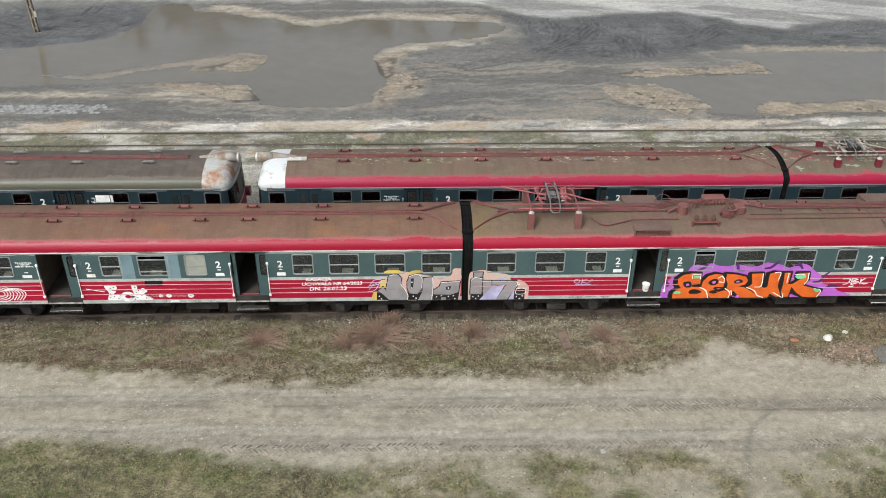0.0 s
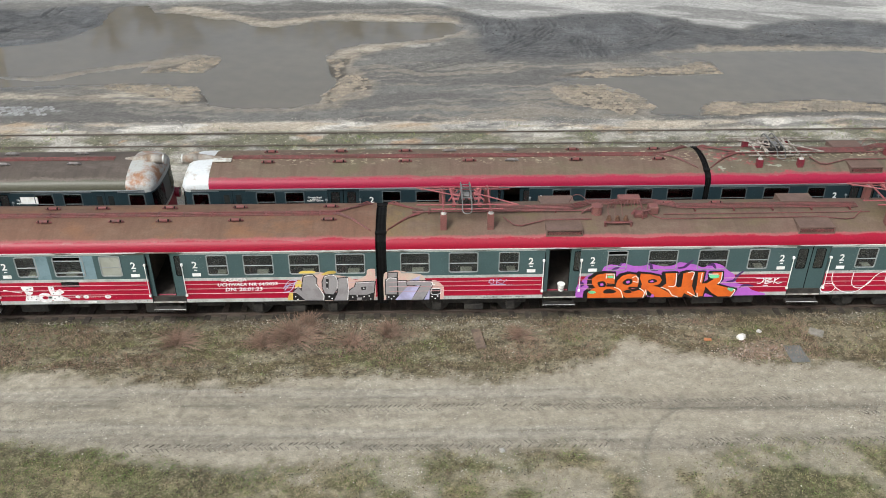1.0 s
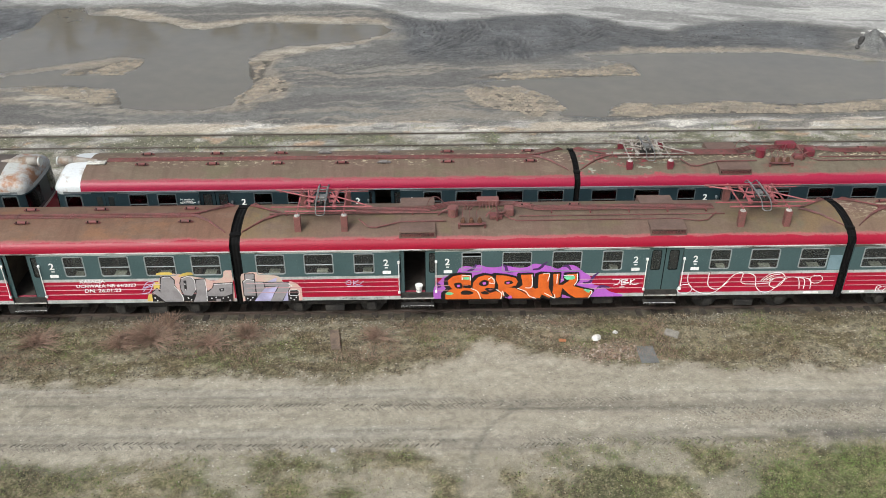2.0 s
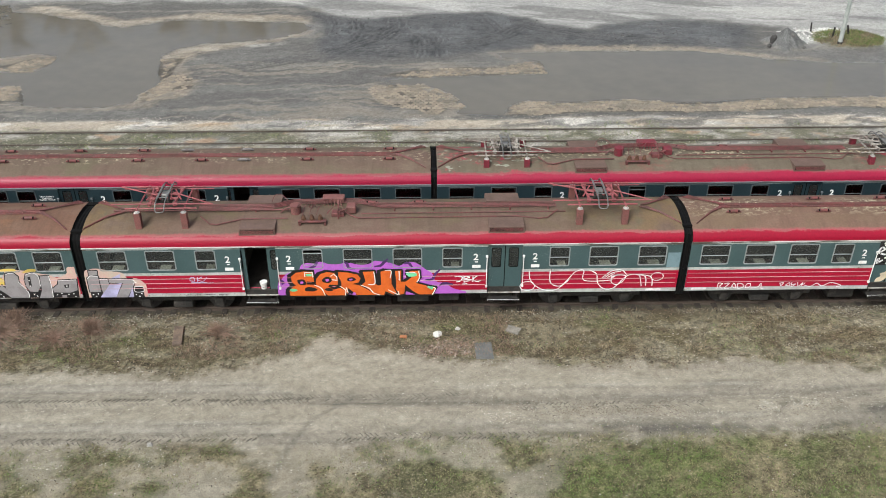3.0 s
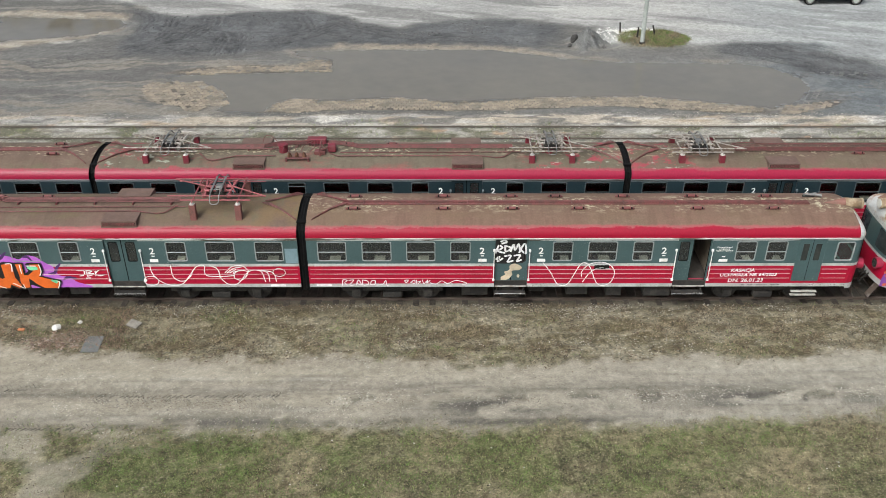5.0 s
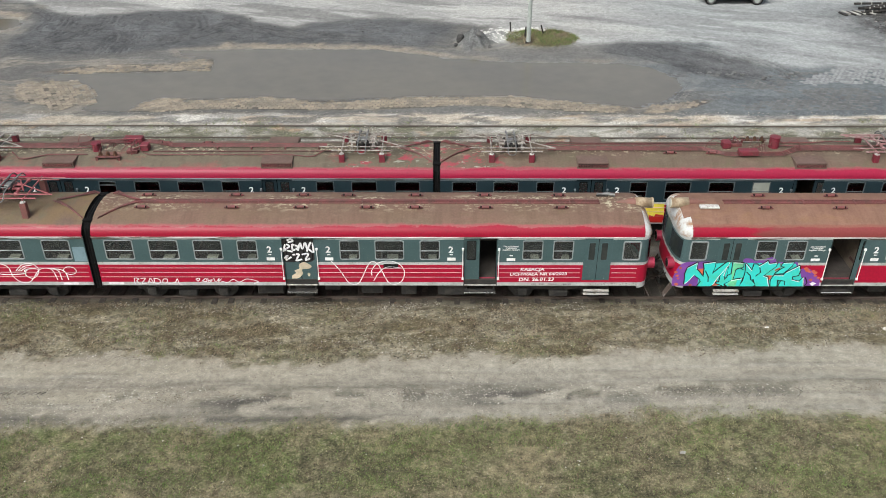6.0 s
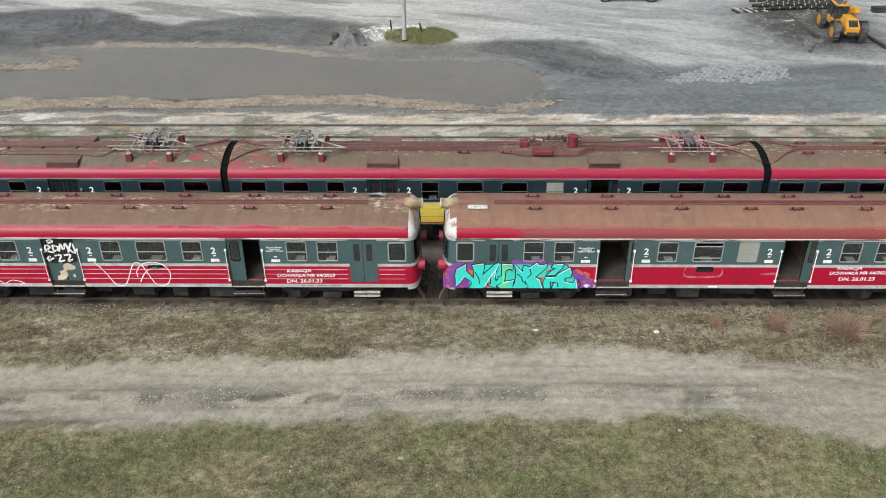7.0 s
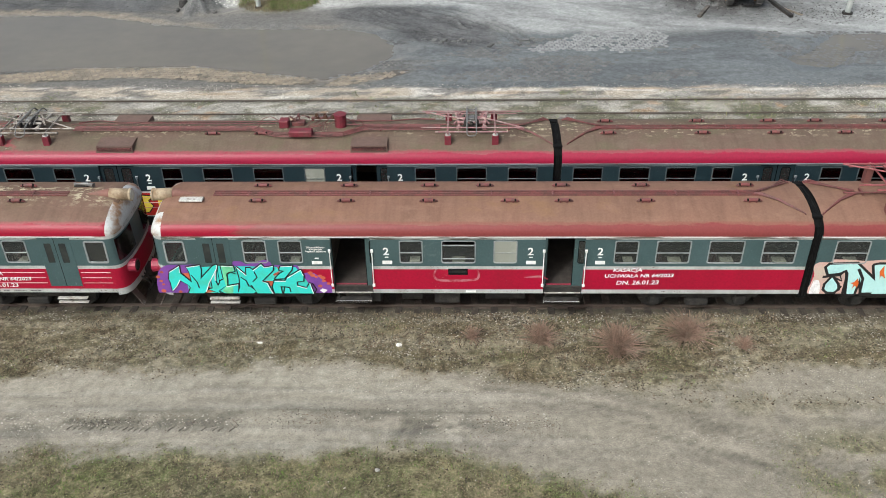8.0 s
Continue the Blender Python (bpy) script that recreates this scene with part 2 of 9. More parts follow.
M_BRASS = mat("brown insulator", (0.135, 0.072, 0.048), 0.2, fine_amount=0.1)
M_PANRED = mat("red pantograph tube", (0.27, 0.07, 0.075), 0.6, col2=(0.19, 0.06, 0.058), scale=5, amount=0.4)
M_PANWHITE = mat("weathered pantograph tube", (0.30, 0.275, 0.24), 0.55, col2=(0.12, 0.09, 0.075), scale=5, amount=0.45)
M_PANMAUVE = mat("mauve pantograph tube", (0.25, 0.12, 0.12), 0.55, col2=(0.3, 0.22, 0.2), scale=5, amount=0.4)
M_STEEL = mat("dull collector steel", (0.16, 0.16, 0.155), 0.5, metal=0.3, col2=(0.12, 0.11, 0.1), scale=5, amount=0.4)
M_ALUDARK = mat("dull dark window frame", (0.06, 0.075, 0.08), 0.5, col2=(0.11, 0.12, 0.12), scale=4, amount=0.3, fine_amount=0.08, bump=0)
M_ALU = mat("aluminium window frame", (0.26, 0.275, 0.275), 0.45, col2=(0.19, 0.20, 0.20), scale=4, amount=0.3, fine_amount=0.08, bump=0)
M_BLACK = mat("black rubber", (0.003, 0.003, 0.003), 0.9, col2=(0.006, 0.006, 0.006), scale=3, amount=0.35, spec=0.15)
M_UNDER = mat("grimy underframe", (0.016, 0.0145, 0.013), 0.85, col2=(0.040, 0.035, 0.030), scale=3, amount=0.4)
M_WHITE = mat("white paint", (0.78, 0.78, 0.76), 0.5, col2=(0.62, 0.6, 0.56), scale=3, amount=0.25, fine_amount=0.06, bump=0)
M_STEP = mat("worn step", (0.40, 0.39, 0.36), 0.65, col2=(0.2, 0.17, 0.14), scale=4, amount=0.4)
M_INSIDE = mat("cabin wall laminate", (0.15, 0.12, 0.09), 0.7, scale=2)
M_INFLOOR = mat("cabin floor", (0.05, 0.042, 0.036), 0.8, scale=2)
M_SEAT = mat("cabin seat", (0.075, 0.035, 0.03), 0.7, scale=2)
M_TABLE = mat("beige window ledge", (0.40, 0.37, 0.29), 0.5, fine_amount=0.1, bump=0)
M_LAMP = mat("marker lamp red", (0.30, 0.02, 0.05), 0.4, fine_amount=0.1, bump=0.02)
M_RUST = mat("rusty rail", (0.060, 0.042, 0.032), 0.7, col2=(0.10, 0.078, 0.062), scale=8, amount=0.4, streak="h")
M_SLEEPER = mat("weathered sleeper", (0.036, 0.028, 0.022), 0.9, col2=(0.065, 0.052, 0.041), scale=6, amount=0.4, fine=50, bump=0.3, islands=0.3)


def glass_mat(name, col, rough, clear=1.0):
    m = bpy.data.materials.new(name)
    m.use_nodes = True
    n, l = m.node_tree.nodes, m.node_tree.links
    p = n["Principled BSDF"]
    p.inputs["Base Color"].default_value = (*col, 1)
    p.inputs["Roughness"].default_value = rough
    p.inputs["IOR"].default_value = 1.45
    p.inputs["Transmission Weight"].default_value = clear
    g = n.new("ShaderNodeNewGeometry")
    t = n.new("ShaderNodeTexNoise")
    t.inputs["Scale"].default_value = 3
    l.new(g.outputs["Position"], t.inputs["Vector"])
    r = n.new("ShaderNodeMapRange")
    r.inputs["To Min"].default_value, r.inputs["To Max"].default_value = rough * 0.4, rough * 2.0
    l.new(t.outputs["Fac"], r.inputs["Value"])
    l.new(r.outputs[0], p.inputs["Roughness"])
    return m


M_GLASS = glass_mat("dirty window glass", (0.46, 0.50, 0.50), 0.05, 0.978)
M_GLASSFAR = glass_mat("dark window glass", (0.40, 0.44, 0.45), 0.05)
M_MILK = mat("milky window glass", (0.30, 0.31, 0.27), 0.3, col2=(0.26, 0.27, 0.23), fine_amount=0.05, bump=0)

# ---- mesh helpers ----


def part(name, bm, material, parent=None, label="", smooth=False):
    """Links a bmesh as one mesh object, under parent if given; material: one or a list."""
    me = bpy.data.meshes.new(name)
    bm.normal_update()
    bm.to_mesh(me)
    bm.free()
    for k in material if isinstance(material, (list, tuple)) else [material]:
        me.materials.append(k)
    if smooth:
        me.polygons.foreach_set("use_smooth", [True] * len(me.polygons))
    ob = new(name, me)
    if parent:
        ob.parent = parent
    return tagged(ob, label) if label else ob


def share(name, me, parent, m, label=""):
    ob = new(name, me)
    ob.parent = parent
    ob.matrix_basis = m
    return tagged(ob, label) if label else ob


def thing(name, label, category, m=None, group=""):
    ob = new(name)
    ob.empty_display_size = 0.3
    if m:
        ob.matrix_basis = m
    return tagged(ob, label, category, group)


def bx(bm, x0, x1, y0, y1, z0, z1, mi=0, bev=0.0, m=None):
    """A box from corner to corner, its edges bevelled by bev."""
    r = bmesh.ops.create_cube(bm, size=1)
    vs = r["verts"]
    bmesh.ops.transform(bm, verts=vs, matrix=Matrix.Translation(((x0 + x1) / 2, (y0 + y1) / 2, (z0 + z1) / 2)) @ Matrix.Diagonal((abs(x1 - x0), abs(y1 - y0), abs(z1 - z0), 1)))
    fs = {f for v in vs for f in v.link_faces}
    if bev:
        r = bmesh.ops.bevel(bm, geom=list({e for v in vs for e in v.link_edges}), offset=bev, segments=1, affect="EDGES", clamp_overlap=True)
        fs = {f for f in fs if f.is_valid} | set(r["faces"])
    for f in fs:
        f.material_index = mi
    if m is not None:
        bmesh.ops.transform(bm, verts=list({v for f in fs for v in f.verts}), matrix=m)
    return bm


def cyl(bm, a, b, r, seg=10, mi=0, r2=None):
    """A capped cylinder or cone from a to b."""
    a, b = Vector(a), Vector(b)
    d = b - a
    q = Matrix.Translation((a + b) / 2) @ d.to_track_quat("Z", "Y").to_matrix().to_4x4()
    res = bmesh.ops.create_cone(bm, cap_ends=True, segments=seg, radius1=r, radius2=r if r2 is None else r2, depth=d.length, matrix=q)
    for f in {f for v in res["verts"] for f in v.link_faces}:
        f.material_index = mi
    return bm


def tube(bm, pts, r, seg=6, mi=0):
    """A bent round bar through the points."""
    pts = [Vector(p) for p in pts]
    rings = []
    for i, p in enumerate(pts):
        d = (pts[min(i + 1, len(pts) - 1)] - pts[max(i - 1, 0)]).normalized()
        u = d.orthogonal().normalized() if abs(d.z) > 0.95 else d.cross(Vector((0, 0, 1))).normalized()
        w = d.cross(u)
        rings.append([bm.verts.new(p + r * (math.cos(2 * math.pi * k / seg) * u + math.sin(2 * math.pi * k / seg) * w)) for k in range(seg)])
    for a, b in zip(rings, rings[1:]):
        for k in range(seg):
            f = bm.faces.new((a[k], a[(k + 1) % seg], b[(k + 1) % seg], b[k]))
            f.material_index = mi
    for ring in (rings[0][::-1], rings[-1]):
        bm.faces.new(ring).material_index = mi
    return bm


def curve_pts(pts, n=6, closed=False):
    """Points of a smooth line through the given ones (2D or 3D)."""
    pts = [Vector(p) for p in pts]
    out = []
    last = len(pts) if closed else len(pts) - 1
    for i in range(last):
        if closed:
            p0, p1, p2, p3 = (pts[(i + k) % len(pts)] for k in (-1, 0, 1, 2))
        else:
            p0, p1, p2, p3 = pts[max(i - 1, 0)], pts[i], pts[i + 1], pts[min(i + 2, len(pts) - 1)]
        for k in range(n):
            t = k / n
            out.append(0.5 * (2 * p1 + (p2 - p0) * t + (2 * p0 - 5 * p1 + 4 * p2 - p3) * t * t + (3 * p1 - p0 - 3 * p2 + p3) * t ** 3))
    if not closed:
        out.append(pts[-1])
    return out


def frame_ring(bm, x0, x1, z0, z1, w, y0, y1, r=0.06, mi=0):
    """A rounded rectangular frame in the xz plane, w wide, from y0 to y1."""
    def loop(o, y):
        rr = max(r - o, 0.012)
        pts = []
        for cx, cz, a0 in ((x1 - o - rr, z1 - o - rr, 0), (x0 + o + rr, z1 - o - rr, 90), (x0 + o + rr, z0 + o + rr, 180), (x1 - o - rr, z0 + o + rr, 270)):
            for k in range(4):
                a = radians(a0 + 30 * k)
                pts.append(bm.verts.new((cx + rr * math.cos(a), y, cz + rr * math.sin(a))))
        return pts
    a, b, c, d = loop(0, y1), loop(0, y0), loop(w, y0), loop(w, y1)
    for p, q in ((a, b), (b, c), (c, d), (d, a)):
        for k in range(16):
            bm.faces.new((p[k], p[(k + 1) % 16], q[(k + 1) % 16], q[k])).material_index = mi
    bmesh.ops.recalc_face_normals(bm, faces=bm.faces)
    return bm


DEPS = bpy.context.evaluated_depsgraph_get


def lettering(name, text, size, place, material, parent, label="", shear=0.0, turn=0.0, bold=0.0, width=1.0):
    """Written words, as a thin mesh standing on a wall that faces -y, centred at place."""
    cu = bpy.data.curves.new("words", "FONT")
    cu.body, cu.size, cu.extrude, cu.shear, cu.align_x, cu.offset = text, size, 0.001, shear, "CENTER", bold
    cu.space_line = 0.85
    cu.resolution_u = 2
    ob = new("words", cu)
    me = bpy.data.meshes.new_from_object(ob.evaluated_get(DEPS()))
    bpy.data.objects.remove(ob)
    me.name = name
    me.materials.clear()
    me.materials.append(material)
    me.transform(Matrix.Translation(place) @ Matrix.Rotation(radians(90), 4, "X") @ Matrix.Rotation(radians(turn), 4, "Z") @ Matrix.Diagonal((width, 1, 1, 1)))
    out = new(name, me)
    out.parent = parent
    return tagged(out, label) if label else out


def ribbon(bm, pts, width, y, mi=0, n=6, sharp=False, taper=False):
    """A painted stroke on a wall that faces -y, through (x, z) points."""
    c = [Vector(p) for p in pts] if sharp else curve_pts(pts, n)
    rows = []
    for i, p in enumerate(c):
        d = c[min(i + 1, len(c) - 1)] - c[max(i - 1, 0)]
        d = d.normalized() if d.length > 1e-6 else Vector((1, 0))
        w = width / 2
        if taper:
            w *= 0.35 + 0.65 * math.sin(math.pi * min(max((i + 0.5) / len(c), 0.12), 0.88))
        nrm = Vector((-d.y, d.x)) * w
        if i in (0, len(c) - 1):
            p = p + d * (w * (-0.6 if i == 0 else 0.6))
        rows.append((bm.verts.new((p.x + nrm.x, y, p.y + nrm.y)), bm.verts.new((p.x - nrm.x, y, p.y - nrm.y))))
    for a, b in zip(rows, rows[1:]):
        f = bm.faces.new((a[0], a[1], b[1], b[0]))
        f.material_index = mi
    return bm


def blob(bm, pts, y, mi=0, n=4, smooth=True):
    """A painted patch on a wall that faces -y, with a closed outline of (x, z) points."""
    c = curve_pts(pts, n, True) if smooth else [Vector(p) for p in pts]
    x0, x1, z0, z1 = min(p[0] for p in pts), max(p[0] for p in pts), min(p[1] for p in pts), max(p[1] for p in pts)
    c = [Vector((min(max(p.x, x0), x1), min(max(p.y, z0), z1))) for p in c]
    f = bm.faces.new([bm.verts.new((p.x, y, p.y)) for p in c])
    f.material_index = mi
    f.normal_update()
    bmesh.ops.triangulate(bm, faces=[f])
    return bm

# ---- railway carriages ----
HALF, FLOOR = 1.44, 1.16
Z_SKIRT, Z_RED, Z_STRIPE, Z_TEAL, Z_GUTTER, Z_EAVE = 0.95, 1.10, 1.86, 1.98, 2.95, 3.07
WIN0, WIN1 = 2.09, 2.92
ROOF = [(1.455, 3.07), (1.45, 3.16), (1.41, 3.28), (1.33, 3.38), (1.20, 3.47), (1.0, 3.55), (0.7, 3.64), (0.35, 3.70), (0.0, 3.72)]
PROFILE = [(-y, z) for y, z in ROOF] + [(y, z) for y, z in ROOF[-2::-1]]


def roof_z(y):
    """Height of the roof skin at the distance y from the centre line."""
    y = abs(y)
    for (a, za), (b, zb) in zip(ROOF, ROOF[1:]):
        if b <= y <= a:
            return zb + (za - zb) * (y - b) / (a - b)
    return 3.07


def wall_mesh(x0, x1, holes, side=-1, red=0):
    """A side wall with real openings. Materials: skirt grey, red, stripe, teal, gutter, inside."""
    bm = bmesh.new()
    xs = sorted({x0, x1, *(h[0] for h in holes), *(h[1] for h in holes)})
    zs = sorted({Z_SKIRT, Z_RED, Z_STRIPE, Z_TEAL, Z_GUTTER, Z_EAVE, *(h[2] for h in holes), *(h[3] for h in holes)})
    yo, yi = side * HALF, side * (HALF - 0.05)

    def quad(pts, mi):
        f = bm.faces.new([bm.verts.new(p) for p in pts])
        f.material_index = mi
    for a, b in zip(xs, xs[1:]):
        for c, d in zip(zs, zs[1:]):
            x, z = (a + b) / 2, (c + d) / 2
            if any(h[0] < x < h[1] and h[2] < z < h[3] for h in holes):
                continue
            mi = 0 if z < Z_RED else 1 if z < Z_STRIPE else 2 if z < Z_TEAL else 3 if z < Z_GUTTER else 4
            o = [(a, yo, c), (b, yo, c), (b, yo, d), (a, yo, d)]
            i = [(a, yi, c), (a, yi, d), (b, yi, d), (b, yi, c)]
            quad(o if side < 0 else o[::-1], mi)
            quad(i if side < 0 else i[::-1], 5)
    for h0, h1, c, d in list(holes) + [(x0, x1, Z_SKIRT, Z_EAVE)]:
        quad([(h0, yo, c), (h0, yo, d), (h0, yi, d), (h0, yi, c)], 3)
        quad([(h1, yo, c), (h1, yo, d), (h1, yi, d), (h1, yi, c)], 3)
        quad([(h0, yo, c), (h1, yo, c), (h1, yi, c), (h0, yi, c)], 3)
        quad([(h0, yo, d), (h1, yo, d), (h1, yi, d), (h0, yi, d)], 3)
    bmesh.ops.remove_doubles(bm, verts=bm.verts, dist=0.0005)
    return bm


def window(car, x0, x1, style="split", alu=None):
    """A framed carriage window: two panes with a bar between them, and the small ledge inside."""
    bm = bmesh.new()
    alu = alu or M_ALU
    frame_ring(bm, x0, x1, WIN0, WIN1, 0.034, -HALF - 0.016, -HALF + 0.03, 0.09)
    fr = part("window", bm, alu, car)
    mid = WIN0 + 0.46 * (WIN1 - WIN0)
    if style == "milky":
        part("pane", bx(bmesh.new(), x0 + 0.02, x1 - 0.02, -HALF + 0.005, -HALF + 0.012, WIN0 + 0.02, WIN1 - 0.02), M_MILK, fr, "milky painted-over glass")
        part("window_bar", bx(bmesh.new(), x0 + 0.04, x1 - 0.04, -HALF - 0.008, -HALF + 0.02, mid - 0.012, mid + 0.012), alu, fr)
        return fr
    bars = [mid]
    if style == "lowered":
        bars = [WIN0 + 0.78 * (WIN1 - WIN0), WIN0 + 0.2 * (WIN1 - WIN0)]
    for z in bars:
        part("window_bar", bx(bmesh.new(), x0 + 0.04, x1 - 0.04, -HALF - 0.012, -HALF + 0.025, z - 0.016, z + 0.016, 0, 0.005), alu, fr)
    top = WIN1 - 0.02 if style == "split" else bars[0]
    for z0, z1 in ((WIN0 + 0.02, mid - 0.01), (mid + 0.01, top)):
        ob = part("pane", bx(bmesh.new(), x0 + 0.025, x1 - 0.025, -HALF + 0.004, -HALF + 0.01, z0, z1), M_GLASSFAR if alu is M_ALUDARK else M_GLASS, fr)
        ob.visible_shadow = False
    c = (x0 + x1) / 2 + (0.1 if style == "split" else 0)
    w = 0.2 if x1 - x0 > 0.9 else 0.15
    part("ledge", bx(bmesh.new(), c - w, c + w, -HALF + 0.03, -HALF + 0.30, WIN0 + 0.02, WIN0 + 0.06, 0, 0.012), M_TABLE, fr)
    return fr


def door(car, x0, x1, left, right, paint):
    """A two-leaf sliding door in its opening; left and right: how far each leaf stands in the opening, 0 to 1."""
    half = (x1 - x0) / 2
    for lo, w in ((x0 + half * left - half, left), (x1 - half * right, right)):
        if w <= 0.05:
            continue
        bm = bmesh.new()
        a, b = lo, lo + half - 0.008
        yo, yi = -HALF + 0.062, -HALF + 0.095
        wx0, wx1, wz0, wz1 = a + 0.14, b - 0.14, 2.05, 2.86
        for p in ((a, wx0, 1.20, 3.04), (wx1, b, 1.20, 3.04), (wx0, wx1, 1.20, wz0), (wx0, wx1, wz1, 3.04)):
            bx(bm, p[0], p[1], yo, yi, p[2], p[3])
        leaf = part("door", bm, paint, car)
        bm = bmesh.new()
        frame_ring(bm, wx0 - 0.01, wx1 + 0.01, wz0 - 0.01, wz1 + 0.01, 0.02, yo - 0.006, yi, 0.07)
        part("window_seal", bm, M_BLACK, leaf)
        part("pane", bx(bmesh.new(), wx0, wx1, yo + 0.01, yo + 0.016, wz0, wz1), M_GLASS, leaf).visible_shadow = False
        part("door_seal", bx(bmesh.new(), *((b - 0.012, b + 0.006) if lo < x0 + half * 0.5 else (a - 0.006, a + 0.012)), yo - 0.004, yi, 1.2, 3.03), M_BLACK, leaf)
    for x in (x0 - 0.035, x1 + 0.035):
        bm = bmesh.new()
        tube(bm, [(x, -HALF - 0.05, 1.28), (x, -HALF - 0.05, 2.56)], 0.016, 6)
        for z in (1.28, 2.56):
            bx(bm, x - 0.04, x + 0.04, -HALF - 0.07, -HALF, z - 0.045, z + 0.045, 0, 0.01)
        part("grab_rail", bm, M_WHITE if paint is M_TEAL else M_GUTTERDARK, car, "painted grab rail")
    bm = bmesh.new()
    bx(bm, x0 + 0.02, x1 - 0.02, -HALF + 0.0, -HALF + 0.34, 0.98, 1.015, 0, 0.006)
    part("step", bm, M_UNDER, car)
    part("door_sill", bx(bmesh.new(), x0 + 0.02, x1 - 0.02, -HALF + 0.12, -HALF + 0.17, FLOOR + 0.03, FLOOR + 0.055, 0, 0.005), M_LAMP, car, "red door sill")
    part("step_edge", bx(bmesh.new(), x0 + 0.03, x1 - 0.03, -HALF - 0.03, -HALF - 0.002, 0.96, 1.01, 0, 0.006), M_STEP, car)
    bm = bmesh.new()
    bx(bm, x0 + 0.03, x1 - 0.06, -HALF - 0.10, -HALF + 0.14, 0.69, 0.72, 0, 0.006)
    bx(bm, x0 + 0.03, x1 - 0.06, -HALF - 0.125, -HALF - 0.10, 0.67, 0.735, 1, 0.006)
    for x in (x0 + 0.10, x1 - 0.14):
        bx(bm, x, x + 0.03, -HALF + 0.05, -HALF + 0.09, 0.70, 0.98)
    part("step", bm, [M_UNDER, M_WHITE], car, "folding step with a white edge")


def vent_mesh():
    bm = bmesh.new()
    z = 0.085
    tube(bm, [(-0.17, 0, z), (0.17, 0, z)], 0.062, 10, 0)
    for s in (-1, 1):
        cyl(bm, (s * 0.17, 0, z), (s * 0.235, 0, z), 0.045, 10, 1)
        cyl(bm, (s * 0.235, 0, z - 0.01), (s * 0.36, 0, z - 0.04), 0.06, 10, 0, 0.012)
        bx(bm, s * 0.12 - 0.02, s * 0.12 + 0.02, -0.035, 0.035, -0.03, z)
    bmesh.ops.scale(bm, vec=(0.80, 0.92, 0.95), verts=bm.verts)
    me = bpy.data.meshes.new("roof_vent")
    bm.to_mesh(me)
    bm.free()
    return me


VENT = vent_mesh()
VENT.materials.append(M_VENT)
VENT.materials.append(M_BLACK)
VENT2 = VENT.copy()
VENT2.materials.clear()
VENT2.materials.append(M_VENTGREY)
VENT2.materials.append(M_BLACK)


def wheel_mesh():
    bm = bmesh.new()
    cyl(bm, (0, -0.07, 0), (0, 0.07, 0), 0.44, 20)
    cyl(bm, (0, -0.10, 0), (0, -0.06, 0), 0.36, 20)
    cyl(bm, (0, 0.06, 0), (0, 0.09, 0), 0.49, 20)
    cyl(bm, (0, -0.30, 0), (0, -0.08, 0), 0.12, 10)
    me = bpy.data.meshes.new("wheel")
    bm.to_mesh(me)
    bm.free()
    me.materials.append(M_UNDER)
    return me


WHEEL = wheel_mesh()


def bogie(car, x):
    bm = bmesh.new()
    for s in (-1, 1):
        bx(bm, x - 1.9, x + 1.9, s * 0.98 - 0.07, s * 0.98 + 0.07, 0.50, 0.68, 0, 0.02)
        for d in (-1.35, 1.35):
            bx(bm, x + d - 0.17, x + d + 0.17, s * 1.0 - 0.13, s * 1.0 + 0.13, 0.30, 0.62, 0, 0.03)
            for k in (-0.3, 0.3):
                cyl(bm, (x + d + k, s * 1.0, 0.55), (x + d + k, s * 1.0, 0.85), 0.08, 8)
        bx(bm, x - 0.35, x + 0.35, s * 1.02 - 0.12, s * 1.02 + 0.12, 0.25, 0.5, 0, 0.03)
    bx(bm, x - 0.25, x + 0.25, -1.0, 1.0, 0.45, 0.9)
    b = part("bogie", bm, M_UNDER, car)
    for d in (-1.35, 1.35):
        for s in (-1, 1):
            share("wheel", WHEEL, b, pose(x + d, s * 0.75, 0.44, 0, 0, 0 if s < 0 else 180))


def underframe(car, a, b, seed):
    rnd = random.Random(seed)
    bm = bmesh.new()
    bx(bm, min(a, b), max(a, b), -HALF + 0.06, HALF - 0.06, 0.93, FLOOR)
    bx(bm, min(a, b) + 0.3, max(a, b) - 0.3, -0.9, 0.9, 0.75, 0.93)
    part("underframe", bm, M_UNDER, car)
    part("cabin_floor", bx(bmesh.new(), min(a, b) + 0.05, max(a, b) - 0.05, -HALF + 0.06, HALF - 0.06, FLOOR + 0.004, FLOOR + 0.03), M_INFLOOR, car)
    x = min(a, b) + 5.6
    while x < max(a, b) - 6.2:
        w = rnd.uniform(0.5, 1.3)
        d = rnd.uniform(0.95, 1.3)
        part("equipment_box", bx(bmesh.new(), x, x + w, -d, -0.4, rnd.uniform(0.28, 0.5), 0.93, 0, 0.03), M_UNDER, car)
        x += w + rnd.uniform(0.25, 0.9)


